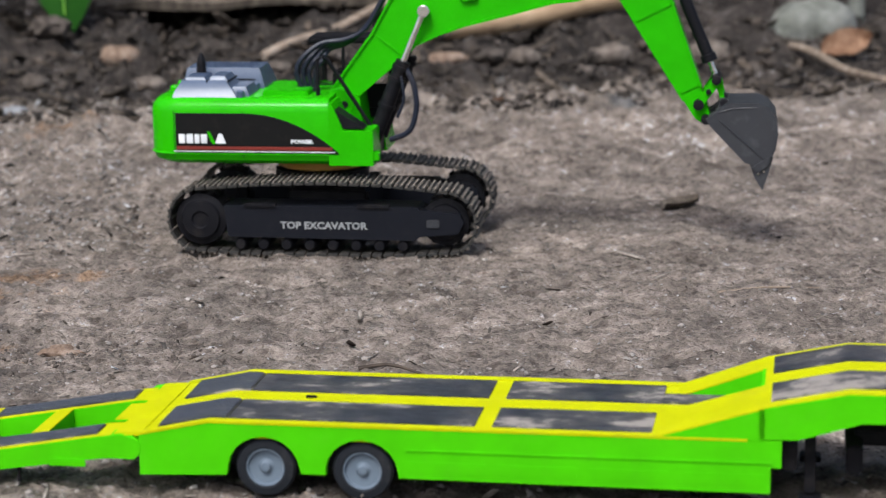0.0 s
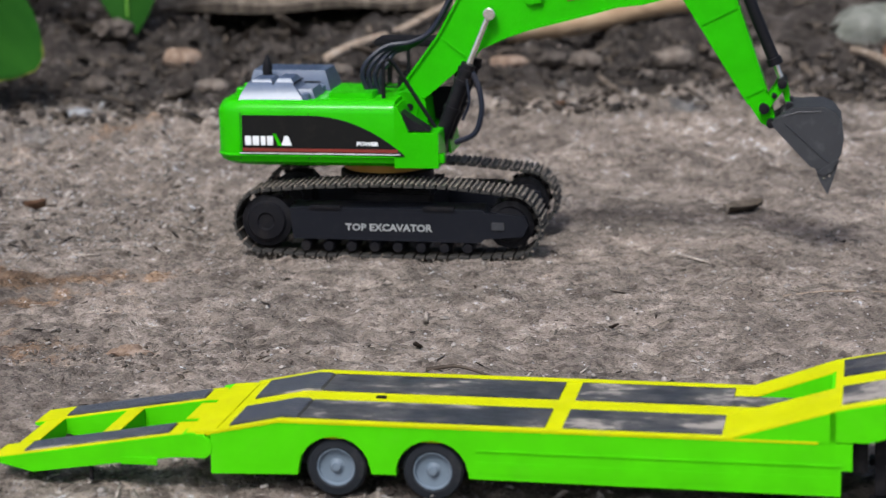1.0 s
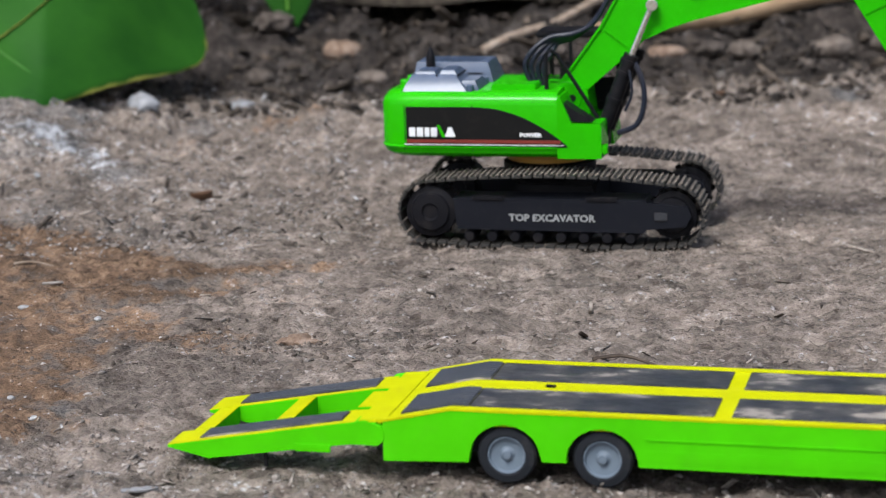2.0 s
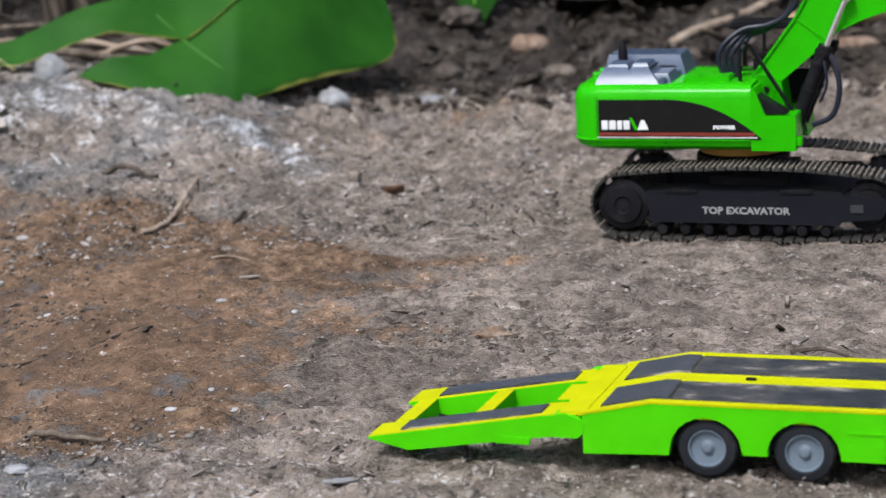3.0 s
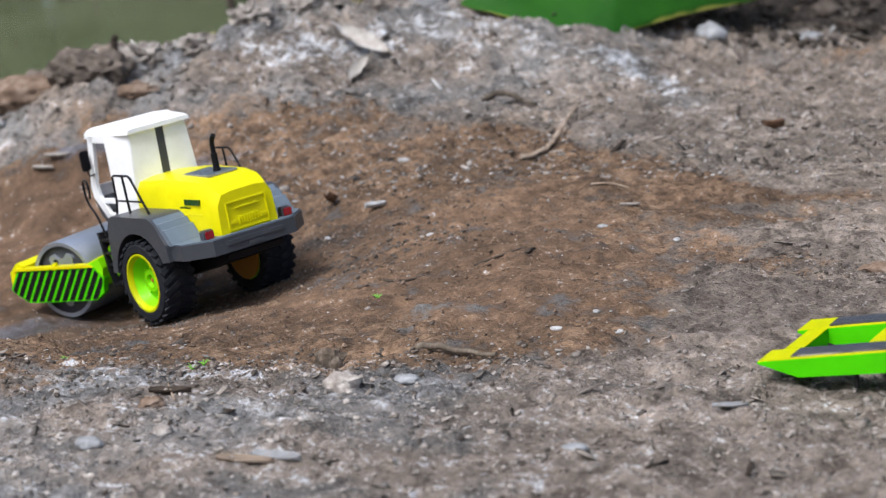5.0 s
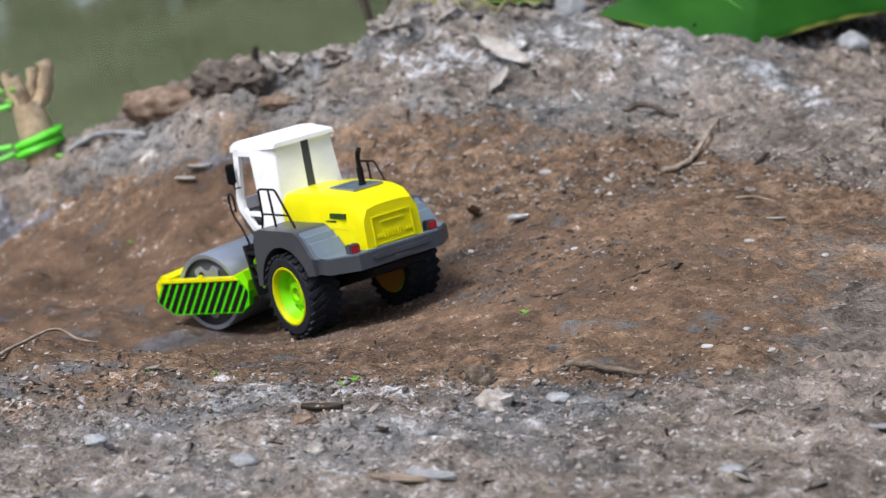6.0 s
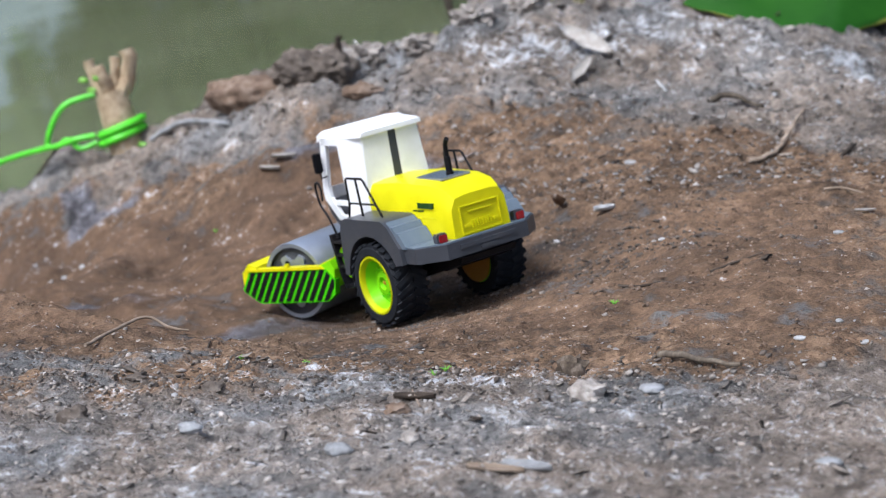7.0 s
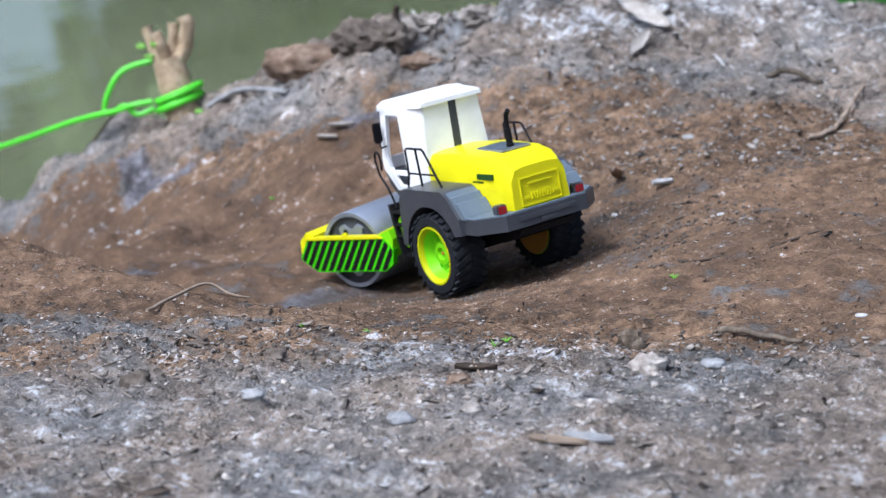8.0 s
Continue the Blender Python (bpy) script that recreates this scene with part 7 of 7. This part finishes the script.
def build_straw():
    rng = np.random.default_rng(8)
    for cx, cy, n in ((-0.71, 3.13, 9), (-0.64, 3.16, 6), (-0.82, 3.12, 5)):
        bm = B()
        for k in range(n):
            a = rng.uniform(-0.8, 0.8) + (math.pi if k % 2 else 0)
            l = 0.03 + 0.05 * rng.random()
            d = Vector((math.cos(a), math.sin(a) * 0.5, 0)) * l
            z = 0.012 + 0.025 * rng.random()
            tube(bm, curve_pts([(0, 0, 0), d * 0.5 + Vector((0, 0, z)), d + Vector((0, 0, z * 0.4))], 4), 0.0028, 5, 0.35)
        solid("straw_tuft", bm, STRAW, Matrix.Translation(rest(cx, cy, -0.001)), "yellow-green tuft of dry straw on the bank", "straw", "straw tufts")


build_straw()


# ---- litter: gravel, chips and crumbs that nobody could count ----
def scatter(name, n, seed, where, size, shape, material, label, category, flat=0.5, sink=0.2):
    rng = np.random.default_rng(seed)
    x, y = where(rng, n)
    s = size(rng, len(x))
    if shape == "rock":
        s = np.minimum(s, 1.7 * np.median(s))
        t = (1 + 5 ** 0.5) / 2
        base = np.array([(-1, t, 0), (1, t, 0), (-1, -t, 0), (1, -t, 0), (0, -1, t), (0, 1, t), (0, -1, -t), (0, 1, -t), (t, 0, -1), (t, 0, 1), (-t, 0, -1), (-t, 0, 1)]) / 1.9
        fac = np.array([(0, 11, 5), (0, 5, 1), (0, 1, 7), (0, 7, 10), (0, 10, 11), (1, 5, 9), (5, 11, 4), (11, 10, 2), (10, 7, 6), (7, 1, 8), (3, 9, 4), (3, 4, 2), (3, 2, 6), (3, 6, 8), (3, 8, 9), (4, 9, 5), (2, 4, 11), (6, 2, 10), (8, 6, 7), (9, 8, 1)])
        stretch = np.stack([rng.uniform(0.7, 1.4, len(x)), rng.uniform(0.6, 1.1, len(x)), rng.uniform(flat * 0.7, flat * 1.3, len(x))], -1)
        jit = 0.34
    else:
        base = np.array([(-1, -1, -1), (1, -1, -1), (1, 1, -1), (-1, 1, -1), (-1, -1, 1), (1, -1, 1), (1, 1, 1), (-1, 1, 1)]) * 0.5
        fac = np.array([(0, 3, 2), (0, 2, 1), (4, 5, 6), (4, 6, 7), (0, 1, 5), (0, 5, 4), (1, 2, 6), (1, 6, 5), (2, 3, 7), (2, 7, 6), (3, 0, 4), (3, 4, 7)])
        stretch = np.stack([rng.uniform(0.8, 2.8, len(x)), rng.uniform(0.2, 0.75, len(x)), rng.uniform(0.07, 0.16, len(x))], -1)
        jit = 0.2
    k = len(base)
    v = base[None] * stretch[:, None] + rng.normal(size=(len(x), k, 3)) * jit * np.minimum(stretch, 0.6)[:, None]
    v *= s[:, None, None]
    a, b, c = rng.uniform(0, 2 * math.pi, len(x)), rng.normal(size=len(x)) * 0.28, rng.normal(size=len(x)) * 0.28
    cb, sb = np.cos(b)[:, None], np.sin(b)[:, None]
    v = np.stack([v[..., 0] * cb + v[..., 2] * sb, v[..., 1], -v[..., 0] * sb + v[..., 2] * cb], -1)
    cc, sc = np.cos(c)[:, None], np.sin(c)[:, None]
    v = np.stack([v[..., 0], v[..., 1] * cc - v[..., 2] * sc, v[..., 1] * sc + v[..., 2] * cc], -1)
    ca, sa = np.cos(a)[:, None], np.sin(a)[:, None]
    v = np.stack([v[..., 0] * ca - v[..., 1] * sa, v[..., 0] * sa + v[..., 1] * ca, v[..., 2]], -1)
    z = land(x, y) + np.array([bumps(p, q) for p, q in zip(x, y)])
    low = -v[..., 2].min(1)
    v = v + np.stack([x, y, z + low * (1 - 2 * sink)], -1)[:, None]
    me = bpy.data.meshes.new(name)
    f = (fac[None] + (np.arange(len(x)) * k)[:, None, None]).reshape(-1, 3)
    me.vertices.add(len(x) * k)
    me.vertices.foreach_set("co", v.ravel())
    me.loops.add(f.size)
    me.loops.foreach_set("vertex_index", f.ravel())
    me.polygons.add(len(f))
    me.polygons.foreach_set("loop_start", np.arange(0, f.size, 3))
    me.update(calc_edges=True)
    me.materials.append(material)
    return tagged(new(name, me), label, category, kind="stuff")


def yard(rng, n):
    y = 1.28 + 2.3 * rng.random(n) ** 1.25
    half = 0.32 + 0.32 * y
    x = -0.25 + half * (2 * rng.random(n) - 1) * 1.15
    clay = ss(-x, 0.0, 0.25) * ss(y, 1.82, 1.95) * (1 - ss(y, 2.5, 2.75))
    keep = rng.random(n) > 0.82 * clay
    return x[keep], y[keep]


def litter_yard(rng, n):
    x, y = yard(rng, n)
    keep = rng.random(len(x)) < 0.3 + 0.7 * ss(x, -0.1, 0.3)
    return x[keep], y[keep]


def bank(rng, n):
    x, y = -1.35 + 1.5 * rng.random(n), 2.5 + 0.95 * rng.random(n)
    keep = (y < 3.25 + 0.3 * (x + 1.0)) & ((x > -0.72) | (y > 2.82 - 0.3 * (x + 1.0)))
    return x[keep], y[keep]


def heap(rng, n):
    return -0.45 + 2.1 * rng.random(n), 3.25 + 1.3 * rng.random(n) ** 1.3


def gully(rng, n):
    x, y = -1.3 + 1.1 * rng.random(n), 1.85 + 0.9 * rng.random(n)
    clay = ss(-x, 0.7, 0.85) * ss(y, 2.1, 2.25)
    keep = rng.random(n) > 0.85 * clay
    return x[keep], y[keep]


def near_strip(rng, n):
    return -1.1 + 1.5 * rng.random(n), 1.25 + 0.55 * rng.random(n)


scatter("gravel", 12000, 1, yard, lambda r, n: 0.0009 * np.exp(0.5 * r.normal(size=n)), "rock", PEBBLE, "fine grey gravel strewn over bare soil", "gravel", 0.5, 0.35)
scatter("dry_litter", 15000, 2, litter_yard, lambda r, n: 0.0017 * np.exp(0.55 * r.normal(size=n)), "chip", CHIP, "dry broken leaf and bark litter", "litter")
scatter("dark_litter", 3800, 15, yard, lambda r, n: 0.0019 * np.exp(0.55 * r.normal(size=n)), "chip", DARKWOOD, "dark rotten leaf and bark litter", "litter")
scatter("pale_chips", 1100, 3, yard, lambda r, n: 0.0018 * np.exp(0.45 * r.normal(size=n)), "chip", PALE, "scattered whitish shell and wood chips", "chips")
scatter("bank_gravel", 5500, 4, bank, lambda r, n: 0.0017 * np.exp(0.6 * r.normal(size=n)), "rock", PEBBLE, "coarse grey gravel on the bank", "gravel", 0.5, 0.4)
scatter("bank_chips", 2200, 5, bank, lambda r, n: 0.002 * np.exp(0.5 * r.normal(size=n)), "chip", PALE, "whitish flakes along the bank", "chips")
scatter("bank_litter", 5000, 10, bank, lambda r, n: 0.0028 * np.exp(0.5 * r.normal(size=n)), "chip", CHIP, "dry leaf litter along the bank", "litter")
scatter("bank_dark_litter", 2500, 16, bank, lambda r, n: 0.003 * np.exp(0.5 * r.normal(size=n)), "chip", DARKWOOD, "dark rotten litter along the bank", "litter")
scatter("soil_crumbs", 8000, 6, gully, lambda r, n: 0.0013 * np.exp(0.6 * r.normal(size=n)), "rock", CLODM, "brown crumbs of soil in the gully", "soil crumbs", 0.6, 0.38)
scatter("heap_rubble", 9000, 7, heap, lambda r, n: 0.0042 * np.exp(0.65 * r.normal(size=n)), "rock", HEAPM, "brown lumps and crumbs of the soil heap", "rubble", 0.6, 0.35)
scatter("heap_litter", 6000, 8, heap, lambda r, n: 0.007 * np.exp(0.6 * r.normal(size=n)), "chip", DIMBROWN, "dead leaves and splinters on the heap", "litter")
scatter("strip_gravel", 5000, 9, near_strip, lambda r, n: 0.0011 * np.exp(0.6 * r.normal(size=n)), "rock", GREYCLOD, "grey gravel and crumbs in the dry crust", "gravel", 0.5, 0.38)
scatter("strip_litter", 2600, 17, near_strip, lambda r, n: 0.0025 * np.exp(0.5 * r.normal(size=n)), "chip", CHIP, "dry splinters and leaf bits in the crust", "litter")


def white_spots(rng, n):
    c = np.array([(-0.296, 2.99, 0.05), (-0.52, 3.05, 0.09), (-0.76, 3.03, 0.09), (-0.4, 2.86, 0.08)])
    k = rng.integers(0, len(c), n)
    return c[k, 0] + rng.normal(size=n) * c[k, 2], c[k, 1] + rng.normal(size=n) * c[k, 2] * 0.6


scatter("white_flakes", 1100, 12, white_spots, lambda r, n: 0.0022 * np.exp(0.5 * r.normal(size=n)), "chip", PALE, "whitish lime flakes lying in patches", "chips")
scatter("strip_crumbs", 3000, 13, near_strip, lambda r, n: 0.0021 * np.exp(0.5 * r.normal(size=n)), "rock", GREYCLOD, "grey crumbs of dry crust", "soil crumbs", 0.5, 0.45)
scatter("yard_crumbs", 3500, 14, yard, lambda r, n: 0.0017 * np.exp(0.5 * r.normal(size=n)), "rock", GREYCLOD, "grey-brown crumbs of dry soil", "soil crumbs", 0.5, 0.42)


def churned(rng, n):
    """Loose earth thrown up behind the wheels, on the crest and along the dry crust's edge."""
    c = np.array([(-0.5, 2.38, 0.09, 0.05), (-0.46, 2.26, 0.08, 0.04), (-0.85, 1.72, 0.12, 0.04), (-0.7, 1.72, 0.15, 0.05), (-0.3, 2.6, 0.15, 0.06), (-1.0, 2.93, 0.12, 0.05), (-0.75, 2.9, 0.15, 0.06), (0.05, 2.07, 0.1, 0.04), (-0.45, 1.78, 0.12, 0.04)])
    k = rng.integers(0, len(c), n)
    return c[k, 0] + rng.normal(size=n) * c[k, 2], c[k, 1] + rng.normal(size=n) * c[k, 3]


scatter("loose_earth", 3600, 18, churned, lambda r, n: 0.0017 * np.exp(0.5 * r.normal(size=n)), "rock", DARKCLOD, "loose brown crumbs of churned earth", "soil crumbs", 0.65, 0.42)
scatter("yard_lumps", 1500, 19, yard, lambda r, n: 0.0023 * np.exp(0.45 * r.normal(size=n)), "rock", GREYCLOD, "small grey-brown lumps trodden into the yard", "soil crumbs", 0.5, 0.4)
scatter("bank_lumps", 450, 20, bank, lambda r, n: 0.0036 * np.exp(0.45 * r.normal(size=n)), "rock", GREYCLOD, "lumps of weathered earth along the bank", "soil crumbs", 0.6, 0.35)
